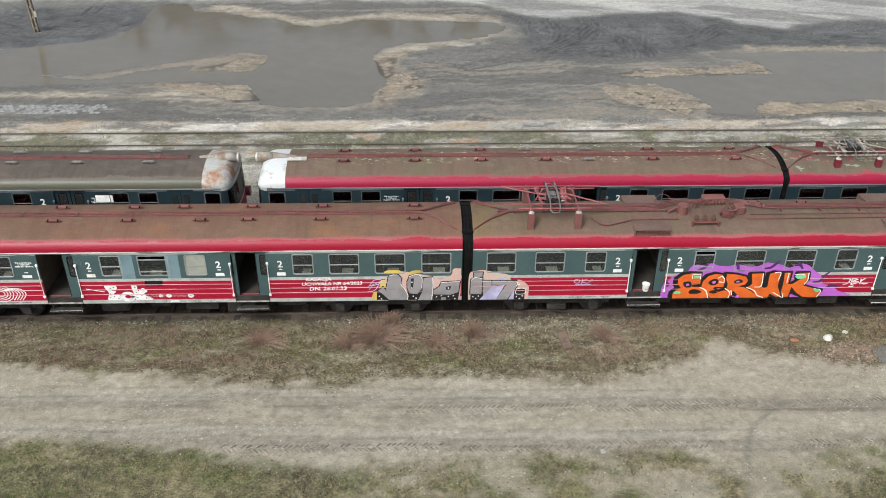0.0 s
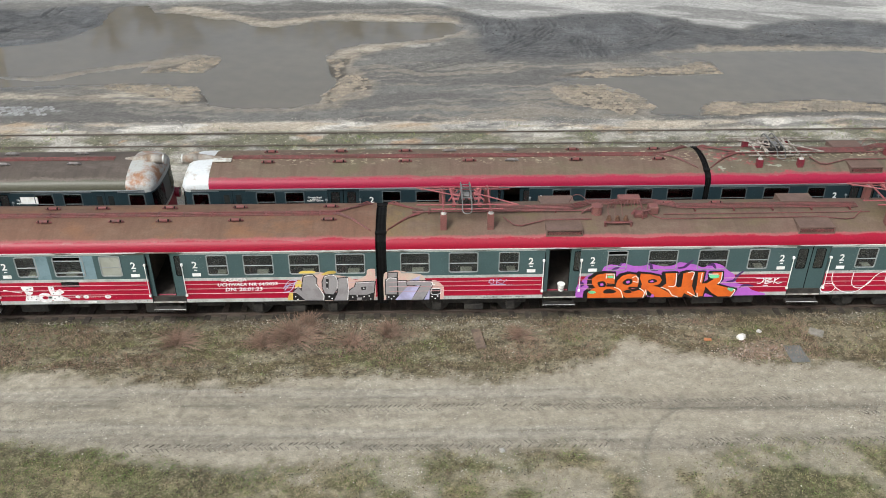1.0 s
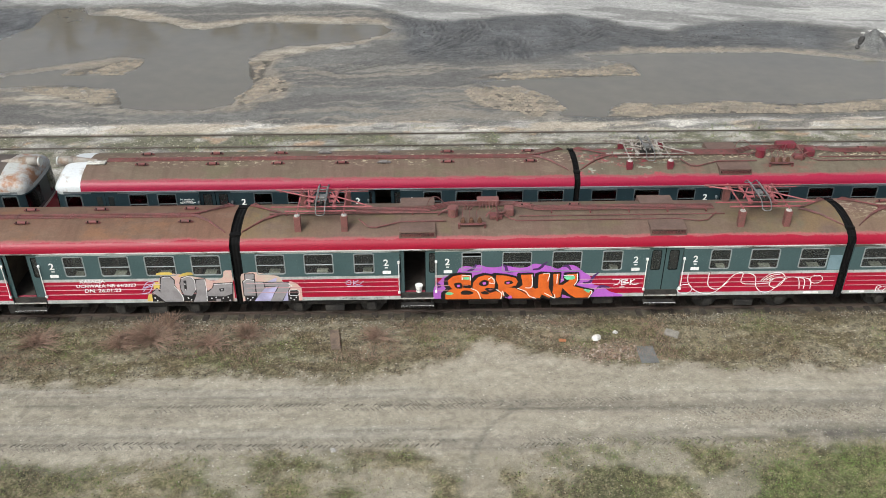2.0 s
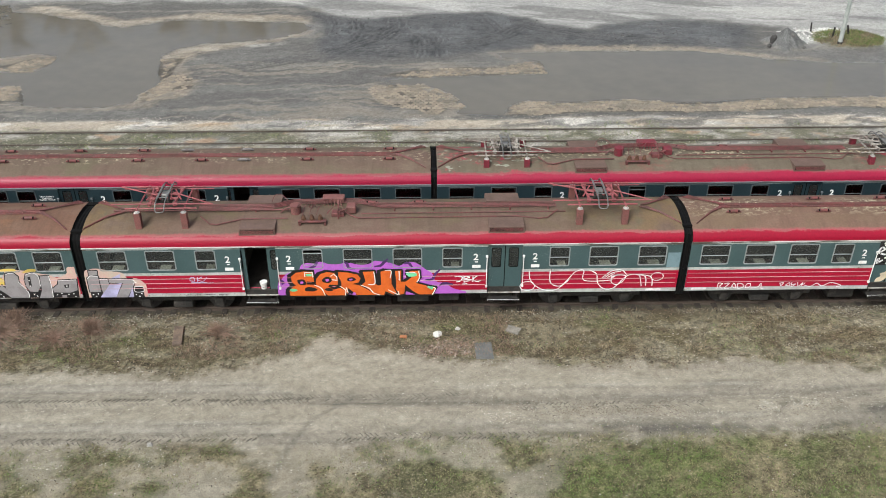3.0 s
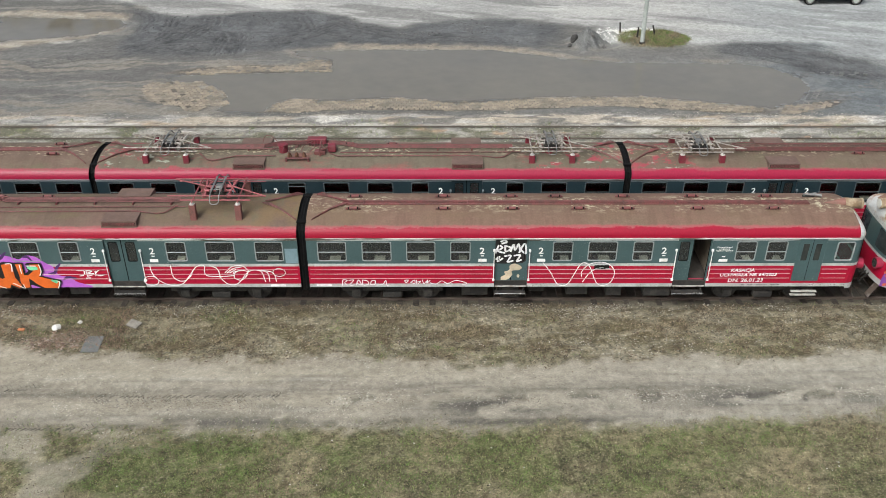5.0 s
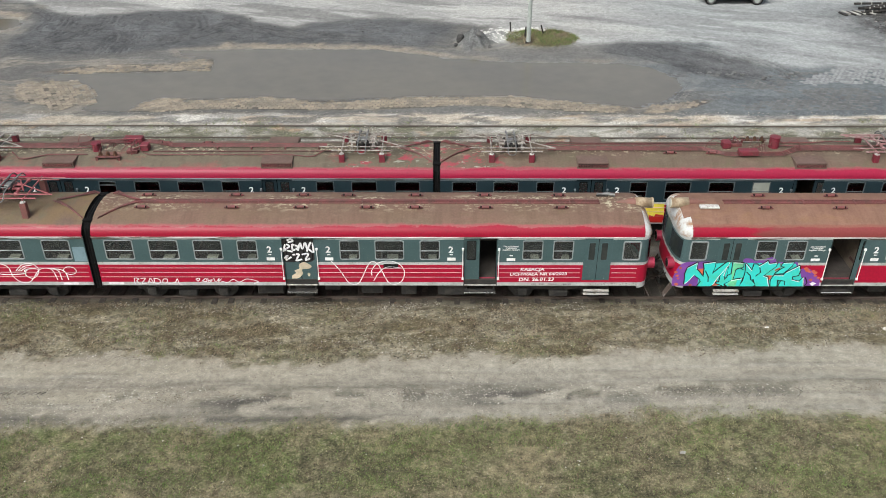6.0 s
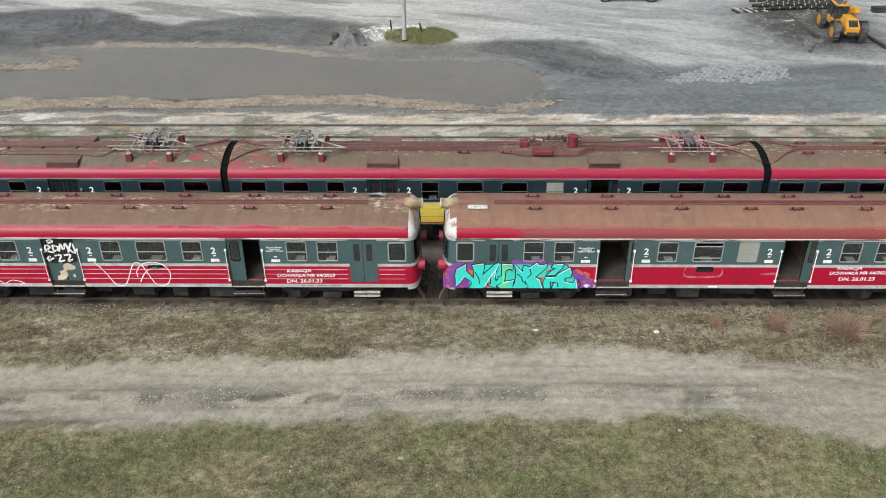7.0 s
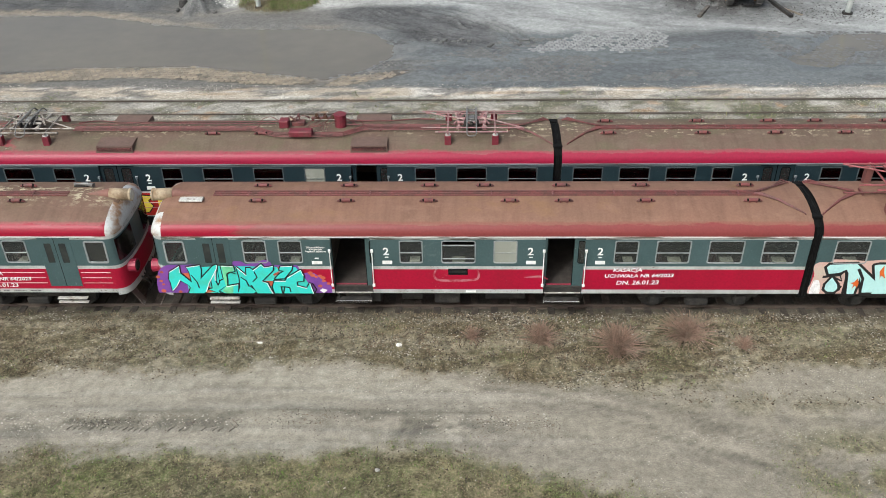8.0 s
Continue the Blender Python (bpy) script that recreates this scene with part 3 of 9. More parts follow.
def roof_skin(car, a, b, roof, gutter, label=""):
    """The arched roof from a to b with its painted lower edge."""
    bm = bmesh.new()
    xs = [a + (b - a) * k / 24 for k in range(25)]
    rows = [[bm.verts.new((x, y, z)) for y, z in PROFILE] for x in xs]
    n = len(PROFILE)
    for p, q in zip(rows, rows[1:]):
        for k in range(n - 1):
            f = bm.faces.new((p[k], p[k + 1], q[k + 1], q[k]))
            f.smooth = True
    for r in (rows[0], rows[-1]):
        f = bm.faces.new([bm.verts.new(v.co) for v in r])
        f.material_index = 1
    bmesh.ops.recalc_face_normals(bm, faces=bm.faces)
    ob = part("roof", bm, [roof, M_BLACK], car, label)
    bm = bmesh.new()
    for s in (-1, 1):
        bx(bm, min(a, b), max(a, b), s * 1.475 - 0.022, s * 1.475 + 0.022, 3.035, 3.075, 0, 0.006)
    part("gutter", bm, gutter, car)
    part("cabin_ceiling", bx(bmesh.new(), min(a, b) + 0.05, max(a, b) - 0.05, -HALF + 0.06, HALF - 0.06, 3.08, 3.11), M_INSIDE, car)
    return ob


def beads(car, spans):
    for a, b in spans:
        if b - a < 0.5:
            continue
        bm = bmesh.new()
        for z in (1.325, 1.525, 1.72):
            bx(bm, a + 0.05, b - 0.08, -HALF - 0.014, -HALF + 0.002, z - 0.013, z + 0.013, 0, 0.005)
        part("side_beading", bm, M_BEAD, car)


def seats(car, spans, seed):
    rnd = random.Random(seed)
    for a, b in spans:
        x = a + 0.25
        while x < b - 0.4:
            bm = bmesh.new()
            bx(bm, x - 0.05, x + 0.05, -1.30, -0.35, FLOOR + 0.35, 2.32, 0, 0.04)
            bx(bm, x - 0.45, x + 0.45, -1.30, -0.35, FLOOR + 0.32, FLOOR + 0.46, 0, 0.04)
            bx(bm, x - 0.06, x + 0.06, -1.28, -0.37, FLOOR + 0.03, FLOOR + 0.34)
            part("bench_seat", bm, M_SEAT, car)
            x += 1.62


def class_mark(car, x, plate=True):
    """Class number with the small notice and the paper plate under it."""
    lettering("class_number", "2", 0.37, (x, -HALF - 0.003, 2.40), M_WHITE, car, "white painted class numeral", bold=0.008)
    part("notice", bx(bmesh.new(), x - 0.045, x + 0.065, -HALF - 0.004, -HALF, 2.29, 2.33), M_WHITE, car)
    if plate:
        part("paper_plate", bx(bmesh.new(), x - 0.13, x + 0.17, -HALF - 0.006, -HALF, 2.055, 2.185, 0, 0.002), M_WHITE, car)


def luggage_words(car, x):
    lettering("painted_notice", "Dla podróżnych\nz większym\nbagażem ręcznym", 0.085, (x, -HALF - 0.003, 2.64), M_WHITE, car, "small white painted notice", bold=0.002)
    part("notice", bx(bmesh.new(), x - 0.05, x + 0.07, -HALF - 0.004, -HALF, 2.25, 2.29), M_WHITE, car)
    part("paper_plate", bx(bmesh.new(), x - 0.15, x + 0.17, -HALF - 0.006, -HALF, 2.05, 2.16), M_WHITE, car)


def number_bars(car, x, seed, w=0.05):
    for u, n in ((0.0, 0.19), (0.31, 0.20), (0.64, 0.40), (1.16, 0.34)):
        part("stencil_bar", bx(bmesh.new(), x + u, x + u + n, -HALF - 0.003, -HALF, 1.0, 1.04), M_STENCIL, car)


def solid_spans(ends, holes):
    """The stretches of a side between the door openings."""
    xs = [ends[0]]
    for a, b in sorted(holes):
        xs += [a, b]
    xs.append(ends[1])
    return list(zip(xs[::2], xs[1::2]))


def conduit_end(car, x, d, y0=0.0):
    """Cables that fan out from the roof duct to the corners of the gangway. d: the way to the end."""
    for k, (ye, n) in enumerate(((-0.98, 4), (0.80, 3))):
        for i in range(n):
            o = i * 0.075
            ys = y0 + (-0.06 if ye < 0 else 0.06)
            bm = bmesh.new()
            tube(bm, [(x - d * o, ys, 3.78), (x + d * (0.5 - o * 0.3), ys + (ye - ys) * 0.42, roof_z(ye * 0.45) + 0.06), (x + d * (1.08 - o), ye + o, roof_z(ye) + 0.05), (x + d * 1.14, ye + o, roof_z(ye) - 0.04)], 0.022, 5)
            part("roof_cable", bm, M_PIPE, car)


T_WIN = [(0.38, 1.42), (1.97, 3.04), (3.57, 4.62), (5.15, 5.88), (8.83, 9.56), (10.10, 11.16), (11.72, 12.45), (15.43, 16.17), (16.53, 17.27)]
T_DOOR = [(6.77, 7.98), (13.32, 14.55)]
T_VENT_NEAR = [1.65, 4.9, 7.4, 9.8, 11.55, 14.1, 16.85]
T_VENT_FAR = [1.65, 4.9, 7.4, 9.05, 11.55, 14.1, 16.85]
NOSE = [(19.72, 1.44), (19.86, 1.42), (19.98, 1.35), (20.07, 1.22), (20.13, 1.02), (20.17, 0.75), (20.19, 0.4), (20.2, 0.0)]


def trailer(label, x, d, roof, state, toilet=False, plain=False, cowl=M_COWL, yc=0.0, greyvents=(), stretch=1.0):
    """A driving trailer. x: its coupled end; d: +1 when the cab stands towards +x. state: the two doors, (left, right) leaves."""
    car = thing("train_carriage", label, "carriage", pose(x, yc, 0), "carriages of the two trains")
    X = lambda s: d * s * stretch
    iv = lambda p: (min(X(p[0]), X(p[1])), max(X(p[0]), X(p[1])))
    wins, doors = [iv(p) for p in T_WIN], [iv(p) for p in T_DOOR]
    cab = iv((19.06, 19.68))
    serv = iv((17.66, 18.66))
    holes = [(a, b, WIN0 + 0.01, WIN1 - 0.01) for a, b in wins] + [(a, b, Z_SKIRT, 3.05) for a, b in doors] + [(*cab, WIN0, WIN1 - 0.03)]
    ends = iv((0, 19.72))
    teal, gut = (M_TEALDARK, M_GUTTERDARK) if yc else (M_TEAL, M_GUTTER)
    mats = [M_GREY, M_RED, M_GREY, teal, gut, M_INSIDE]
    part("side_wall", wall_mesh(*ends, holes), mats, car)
    part("side_wall", wall_mesh(*ends, [], 1), mats, car)
    part("end_wall", bx(bmesh.new(), X(0.0) - 0.03, X(0.0) + 0.03, -HALF + 0.06, HALF - 0.06, 1.0, 3.07), M_BLACK, car)
    for s in (6.6, 8.15, 13.15, 14.7, 18.95):
        part("partition", bx(bmesh.new(), X(s) - 0.02, X(s) + 0.02, -HALF + 0.06, HALF - 0.06, FLOOR + 0.03, 3.07), M_INSIDE, car)
    for k, (a, b) in enumerate(wins):
        style = "milky" if toilet and k == 4 else "lowered" if toilet and k == 5 else "split"
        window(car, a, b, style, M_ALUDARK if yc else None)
    for (a, b), st in zip(doors, state):
        door(car, a, b, *st, teal)
    # service door with two narrow windows
    a, b = serv
    bm = bmesh.new()
    bx(bm, a, b, -HALF - 0.008, -HALF + 0.03, 1.2, 3.02, 0, 0.004)
    sv = part("service_door", bm, teal, car)
    for c in (a + 0.28, b - 0.28):
        fr = bmesh.new()
        frame_ring(fr, c - 0.13, c + 0.13, 2.08, 2.84, 0.022, -HALF - 0.02, -HALF - 0.004, 0.05)
        part("window_seal", fr, teal, sv)
        part("pane", bx(bmesh.new(), c - 0.11, c + 0.11, -HALF - 0.013, -HALF - 0.009, 2.1, 2.82), M_GLASSDARK, sv)
    part("door_seal", bx(bmesh.new(), (a + b) / 2 - 0.008, (a + b) / 2 + 0.008, -HALF - 0.012, -HALF - 0.006, 1.2, 3.0), M_BLACK, sv)
    for z in (0.93, 0.78):
        part("step", bx(bmesh.new(), a + 0.1, b + 0.05, -HALF - 0.08, -HALF + 0.05, z - 0.20, z - 0.165, 0, 0.006), M_STEP, car)
    bm = bmesh.new()
    frame_ring(bm, cab[0] - 0.02, cab[1] + 0.02, WIN0 - 0.01, WIN1 - 0.02, 0.05, -HALF - 0.02, -HALF + 0.03, 0.09)
    cw = part("window", bm, M_ALUDARK if yc else M_ALU, car)
    part("pane", bx(bmesh.new(), cab[0], cab[1], -HALF + 0.004, -HALF + 0.01, WIN0, WIN1 - 0.03), M_GLASSFAR if yc else M_GLASS, cw).visible_shadow = False
    if not plain:
        beads(car, solid_spans(ends, doors + [serv]))
    underframe(car, X(0.05), X(19.9), int(abs(x) * 7))
    bogie(car, X(3.0))
    bogie(car, X(16.9))
    seats(car, [iv((0.2, 6.3)), iv((8.4, 13.0)), iv((15.0, 17.3))], 3)
    roof_skin(car, *iv((0, 19.45)), roof, gut)
    # rounded cab front
    bm = bmesh.new()
    plan = [(s, -w) for s, w in NOSE] + [(s, w) for s, w in NOSE[-2::-1]]
    lv = [0.86, 1.0, 1.1, Z_STRIPE, Z_TEAL, 2.55, Z_GUTTER, 3.12]
    rows = [[bm.verts.new((X(s - max(0, z - 1.98) * 0.10 * (s - 19.7)), y, z)) for s, y in plan] for z in lv]
    for i, (p, q) in enumerate(zip(rows, rows[1:])):
        for k in range(len(plan) - 1):
            f = bm.faces.new((p[k], p[k + 1], q[k + 1], q[k]))
            f.material_index = (2, 0, 1, 0, 3, 3, 0)[i]
            f.smooth = True
    bmesh.ops.recalc_face_normals(bm, faces=bm.faces)
    nose = part("cab_front", bm, [M_GREY, M_RED, M_GREY, teal], car)
    sh = lambda s, z: X(s - (z - 1.98) * 0.10 * (s - 19.7) + 0.014)
    for k0, k1 in ((2, 6), (8, 12)):
        bm = bmesh.new()
        pl = plan[k0:k1 + 1]
        lo = [bm.verts.new((sh(s, 2.12), y * 1.008, 2.12)) for s, y in pl]
        hi = [bm.verts.new((sh(s, 2.90), y * 1.008, 2.90)) for s, y in pl]
        for k in range(len(pl) - 1):
            bm.faces.new((lo[k], lo[k + 1], hi[k + 1], hi[k])).smooth = True
        bmesh.ops.solidify(bm, geom=bm.faces[:], thickness=0.01)
        part("windscreen", bm, M_GLASSDARK, nose, "dark windscreen glass")
    # roof cowl over the cab, rounded to the front
    bm = bmesh.new()
    fine_p = []
    for (y0, z0), (y1, z1) in zip(PROFILE, PROFILE[1:]):
        fine_p += [(y0, z0), ((y0 + y1) / 2, (z0 + z1) / 2)]
    fine_p.append(PROFILE[-1])
    rows, ts = [], [k / 14 for k in range(15)]
    for t in ts:
        q = 19.45 + 0.66 * t
        w = next((w0 + (w1 - w0) * (q - a) / (b - a) for (a, w0), (b, w1) in zip(NOSE, NOSE[1:]) if a <= q <= b), 1.44)
        f = max(0.10, (1 - t ** 2.8) ** 0.5)
        rows.append([bm.verts.new((X(q), y * w / 1.44, 3.07 + (z - 3.07) * f)) for y, z in fine_p])
    n = len(fine_p)
    for t, p, q in zip(ts, rows, rows[1:]):
        for k in range(n - 1):
            f = bm.faces.new((p[k], p[k + 1], q[k + 1], q[k]))
            side = abs(2 * k / (n - 2) - 1)
            white = yc > 0 or t > 0.70 or (side > (0.10 if d > 0 else 0.30) and t > (0.48 if d > 0 else 0.35))
            f.material_index = 0 if white else 1
            f.smooth = True
    bm.faces.new(rows[-1])
    bmesh.ops.recalc_face_normals(bm, faces=bm.faces)
    part("roof_cowl", bm, [cowl, roof], car, "rust-stained white cab roof cowl")
    if yc:
        bm = bmesh.new()
        rows = [[bm.verts.new((X(q), y * 1.004, z + 0.004)) for y, z in PROFILE] for q in (19.02, 19.2, 19.35, 19.47)]
        for p, q in zip(rows, rows[1:]):
            for k in range(len(PROFILE) - 1):
                bm.faces.new((p[k], p[k + 1], q[k + 1], q[k])).smooth = True
        bmesh.ops.recalc_face_normals(bm, faces=bm.faces)
        part("cowl_band", bm, cowl, car, "white painted roof end")
    # big headlamp drum with its fairing
    bm = bmesh.new()
    cyl(bm, (X(19.60), 0, 3.72), (X(20.20), 0, 3.69), 0.19, 18)
    lamp = part("headlamp", bm, M_DRUM if not yc else M_FAIRINGGREY, car, "rusty round roof headlamp", True)
    bm = bmesh.new()
    cyl(bm, (X(20.20), 0, 3.69), (X(20.26), 0, 3.69), 0.205, 18)
    part("lamp_rim", bm, M_DRUM if not yc else M_COWL, lamp)
    part("lens", cyl(bmesh.new(), (X(20.26), 0, 3.69), (X(20.275), 0, 3.69), 0.17, 18), M_LENS, lamp)
    part("lamp_fairing", cyl(bmesh.new(), (X(18.72 if yc else 18.85), 0, 3.70), (X(19.60), 0, 3.72), 0.06 if yc else 0.02, 14, 0, 0.18), M_FAIRINGGREY if yc else M_FAIRING, lamp)
    for sgn in (-1, 1):
        bm = bmesh.new()
        cyl(bm, (X(19.9), sgn * 0.98, 1.70), (X(20.30), sgn * 0.98, 1.70), 0.21, 16)
        cyl(bm, (X(20.30), sgn * 0.98, 1.70), (X(20.34), sgn * 0.98, 1.70), 0.225, 16)
        ml = part("marker_lamp", bm, M_LAMP, car, "red marker lamp drum")
        part("lens", cyl(bmesh.new(), (X(20.34), sgn * 0.98, 1.70), (X(20.35), sgn * 0.98, 1.70), 0.17, 16), M_GLASSDARK, ml)
    bm = bmesh.new()
    bx(bm, *iv((20.1, 20.4)), -0.22, 0.22, 0.75, 1.05, 0, 0.04)
    cyl(bm, (X(20.3), 0, 0.9), (X(20.5), 0, 0.9), 0.16, 10)
    for y in (-0.55, -0.35, 0.35, 0.55):
        tube(bm, curve_pts([(X(20.1), y, 1.0), (X(20.35), y, 0.8), (X(20.4), y * 0.9, 0.5), (X(20.25), y * 0.8, 0.35)], 4), 0.03, 6)
    part("coupler", bm, M_UNDER, car)
    for y0 in (-1.2, 0.9):
        bm = bx(bmesh.new(), *iv((20.0, 20.03)), y0, y0 + 0.3, 0.2, 0.85, 0, 0.01, Matrix.Translation((X(20.03), 0, 0.85)) @ Matrix.Rotation(-d * radians(28), 4, "Y") @ Matrix.Translation((-X(20.03), 0, -0.85)))
        part("rail_guard", bm, M_RUSTPLATE, car, "bent rusty rail guard plate")
    # roof fittings
    bm = bmesh.new()
    for y0, y1 in ((-0.135, -0.09), (-0.02, 0.02), (0.085, 0.13)):
        bx(bm, *iv((1.25, 18.3)), y0, y1, 3.70, 3.765, 0, 0.008)
    for q in range(9):
        bx(bm, X(2 + 1.9 * q) - 0.02, X(2 + 1.9 * q) + 0.02, -0.16, 0.15, 3.70, 3.772)
    part("roof_duct", bm, M_PIPE, car)
    conduit_end(car, X(1.3), -d)
    near, far = (T_VENT_NEAR, T_VENT_FAR) if d > 0 else (T_VENT_FAR, T_VENT_NEAR)
    for i, s in enumerate(near):
        share("roof_vent", VENT2 if ("n", i) in greyvents else VENT, car, pose(X(s), -0.47, roof_z(0.47)))
    for i, s in enumerate(far):
        share("roof_vent", VENT2 if ("f", i) in greyvents else VENT, car, pose(X(s), 0.47, roof_z(0.47)))
    for s in (6.30, 8.42, 12.85):
        class_mark(car, X(s))
    luggage_words(car, X(15.02))
    number_bars(car, X(16.2) - 0.4, 4)
    return car


def bellows(x0, x1, yc=0.0):
    """The black folded gangway between two carriages."""
    bm = bmesh.new()
    n = 7
    rows = []
    for i in range(n):
        x = x0 + (x1 - x0) * i / (n - 1)
        o = 0.022 if i % 2 else 0.0
        loop = [(-1.36 + o, 0.75), (-1.36 + o, 2.0), (-1.36 + o, 3.05), (-1.30 + o, 3.30), (-1.1, 3.46 - o), (-0.6, 3.60 - o), (0, 3.64 - o), (0.6, 3.60 - o), (1.1, 3.46 - o), (1.30 - o, 3.30), (1.36 - o, 3.05), (1.36 - o, 0.75)]
        rows.append([bm.verts.new((x, y, z)) for y, z in loop])
    for p, q in zip(rows, rows[1:]):
        for k in range(len(p) - 1):
            bm.faces.new((p[k], p[k + 1], q[k + 1], q[k]))
    bmesh.ops.recalc_face_normals(bm, faces=bm.faces)
    b = thing("gangway_bellows", "black rubber gangway bellows joining two carriages", "bellows", pose(0, yc, 0), "gangways")
    part("bellows_skin", bm, M_BLACK, b)
    for y in (-1.02, 0.84):
        part("cable_bridge", bx(bmesh.new(), x0 - 0.02, x1 + 0.02, y - 0.1, y + 0.1, roof_z(y) - 0.10, roof_z(y) + 0.02, 0, 0.02), M_BLACK, b)
    for y in (-1.3, 1.3):
        part("jumper_cable", tube(bmesh.new(), curve_pts([(x0 - 0.02, y, 2.1), ((x0 + x1) / 2, y * 1.05, 1.85), (x1 + 0.02, y, 2.1)], 5), 0.025, 6), M_BLACK, b)
    return b


# motor carriage
M_WIN = [(0.47, 1.50), (2.16, 3.20), (3.91, 4.64), (7.72, 8.44), (9.16, 10.21), (10.93, 11.99), (12.71, 13.44), (16.56, 17.30), (17.99, 19.05), (19.77, 20.80)]
M_DOOR = [(5.53, 6.78), (14.35, 15.60)]
M_LEN = 21.33


def pantograph(car, x, y0, material, pz=4.25):
    """A lowered diamond pantograph on its four insulator posts."""
    base = bmesh.new()
    for s in (-1, 1):
        tube(base, [(x - 1.25, y0 + s * 0.80, pz), (x + 1.25, y0 + s * 0.80, pz)], 0.03, 6)
    for k in (-0.815, 0.815):
        tube(base, [(x + k, y0 - 0.95, pz), (x + k, y0 + 0.92, pz)], 0.032, 6)
    for k in (-0.45, 0.45):
        tube(base, [(x + k, y0 - 0.66, pz + 0.03), (x + k, y0 + 0.66, pz + 0.03)], 0.035, 8)
        for s in (-1, 1):
            bx(base, x + k - 0.07, x + k + 0.07, y0 + s * 0.55 - 0.05, y0 + s * 0.55 + 0.05, pz - 0.03, pz + 0.10, 0, 0.01)
    pan = part("pantograph", base, material, car, "lowered diamond pantograph")
    def arm(pts, r, name="arm"):
        part(name, tube(bmesh.new(), pts, r, 6), material, pan)
    for s in (-1, 1):
        y = y0 + s * 0.66
        arm([(x - 1.74, y, pz + 0.10), (x + 1.80, y, pz + 0.09)], 0.024)
        arm([(x - 1.60, y - s * 0.10, pz + 0.05), (x + 1.60, y - s * 0.10, pz + 0.05)], 0.018)
        arm([(x - s * 1.76, y, pz + 0.09), (x - s * 0.25, y0 - s * 0.12, pz + 0.15)], 0.024, "brace")
    for e in (-1, 1):
        arm([(x + e * 0.40, y0 - 0.60, pz + 0.05), (x + e * 0.55, y0 + 0.55, pz + 0.10)], 0.04, "crank")
        arm([(x + e * 0.62, y0 - 0.30, pz + 0.06), (x + e * 0.30, y0 + 0.30, pz + 0.16)], 0.028, "shaft")
        arm([(x + e * 0.30, y0 - 0.45, pz + 0.16), (x + e * 0.12, y0 + 0.5, pz + 0.20)], 0.02, "brace")
    head = bmesh.new()
    for e in (-0.16, 0.16):
        tube(head, curve_pts([(x + e, y0 - 0.98, pz + 0.02), (x + e, y0 - 0.90, pz + 0.12), (x + e, y0 - 0.62, pz + 0.25), (x + e, y0 + 0.62, pz + 0.25), (x + e, y0 + 0.90, pz + 0.12), (x + e, y0 + 0.98, pz + 0.02)], 4), 0.022, 6)
        bx(head, x + e - 0.035, x + e + 0.035, y0 - 0.55, y0 + 0.55, pz + 0.25, pz + 0.28, 0, 0.008)
    for s in (-1, 1):
        tube(head, curve_pts([(x - 0.16, y0 + s * 0.98, pz + 0.02), (x - 0.09, y0 + s * 1.06, pz - 0.02), (x + 0.09, y0 + s * 1.06, pz - 0.02), (x + 0.16, y0 + s * 0.98, pz + 0.02)], 4), 0.02, 6)
        tube(head, [(x - 0.16, y0 + s * 0.4, pz + 0.22), (x + 0.16, y0 + s * 0.4, pz + 0.22)], 0.02, 6)
    bx(head, x - 0.12, x + 0.12, y0 - 0.2, y0 + 0.1, pz + 0.08, pz + 0.22, 0, 0.03)
    part("collector_head", head, M_STEEL, pan, "grey steel collector head")
    part("spring_box", bx(bmesh.new(), x - 0.28, x + 0.28, y0 - 0.38, y0 + 0.42, pz - 0.06, pz + 0.06, 0, 0.03), M_UNDER, pan, "dark greasy spring housing")
    for k in (-0.22, 0.0, 0.2):
        part("greasy_link", bx(bmesh.new(), x + k - 0.05, x + k + 0.05, y0 - 0.46, y0 - 0.2 + 0.3 * abs(k), pz + 0.06, pz + 0.17, 0, 0.02), M_UNDER, pan, "dark greasy link")
    for y in (-0.25, 0.05):
        arm([(x - 0.5, y0 + y, pz + 0.1), (x + 0.5, y0 + y, pz + 0.1)], 0.05, "spring")
    for k in (-0.815, 0.815):
        for s in (-1, 1):
            bm = bmesh.new()
            bx(bm, x + k - 0.115, x + k + 0.115, s * 0.90 - 0.10, s * 0.90 + 0.10, roof_z(1.0) - 0.03, pz - 0.09, 0, 0.012)
            post = part("insulator_post", bm, M_POST if material is not M_PANRED else M_POSTDUSTY, car, "red insulator post")
            bm = bmesh.new()
            cyl(bm, (x + k, s * 0.90, pz - 0.09), (x + k, s * 0.90, pz - 0.065), 0.10, 14)
            cyl(bm, (x + k, s * 0.90, pz - 0.065), (x + k, s * 0.90, pz - 0.03), 0.055, 14)
            part("insulator", bm, M_PORC, post, "white porcelain insulator")


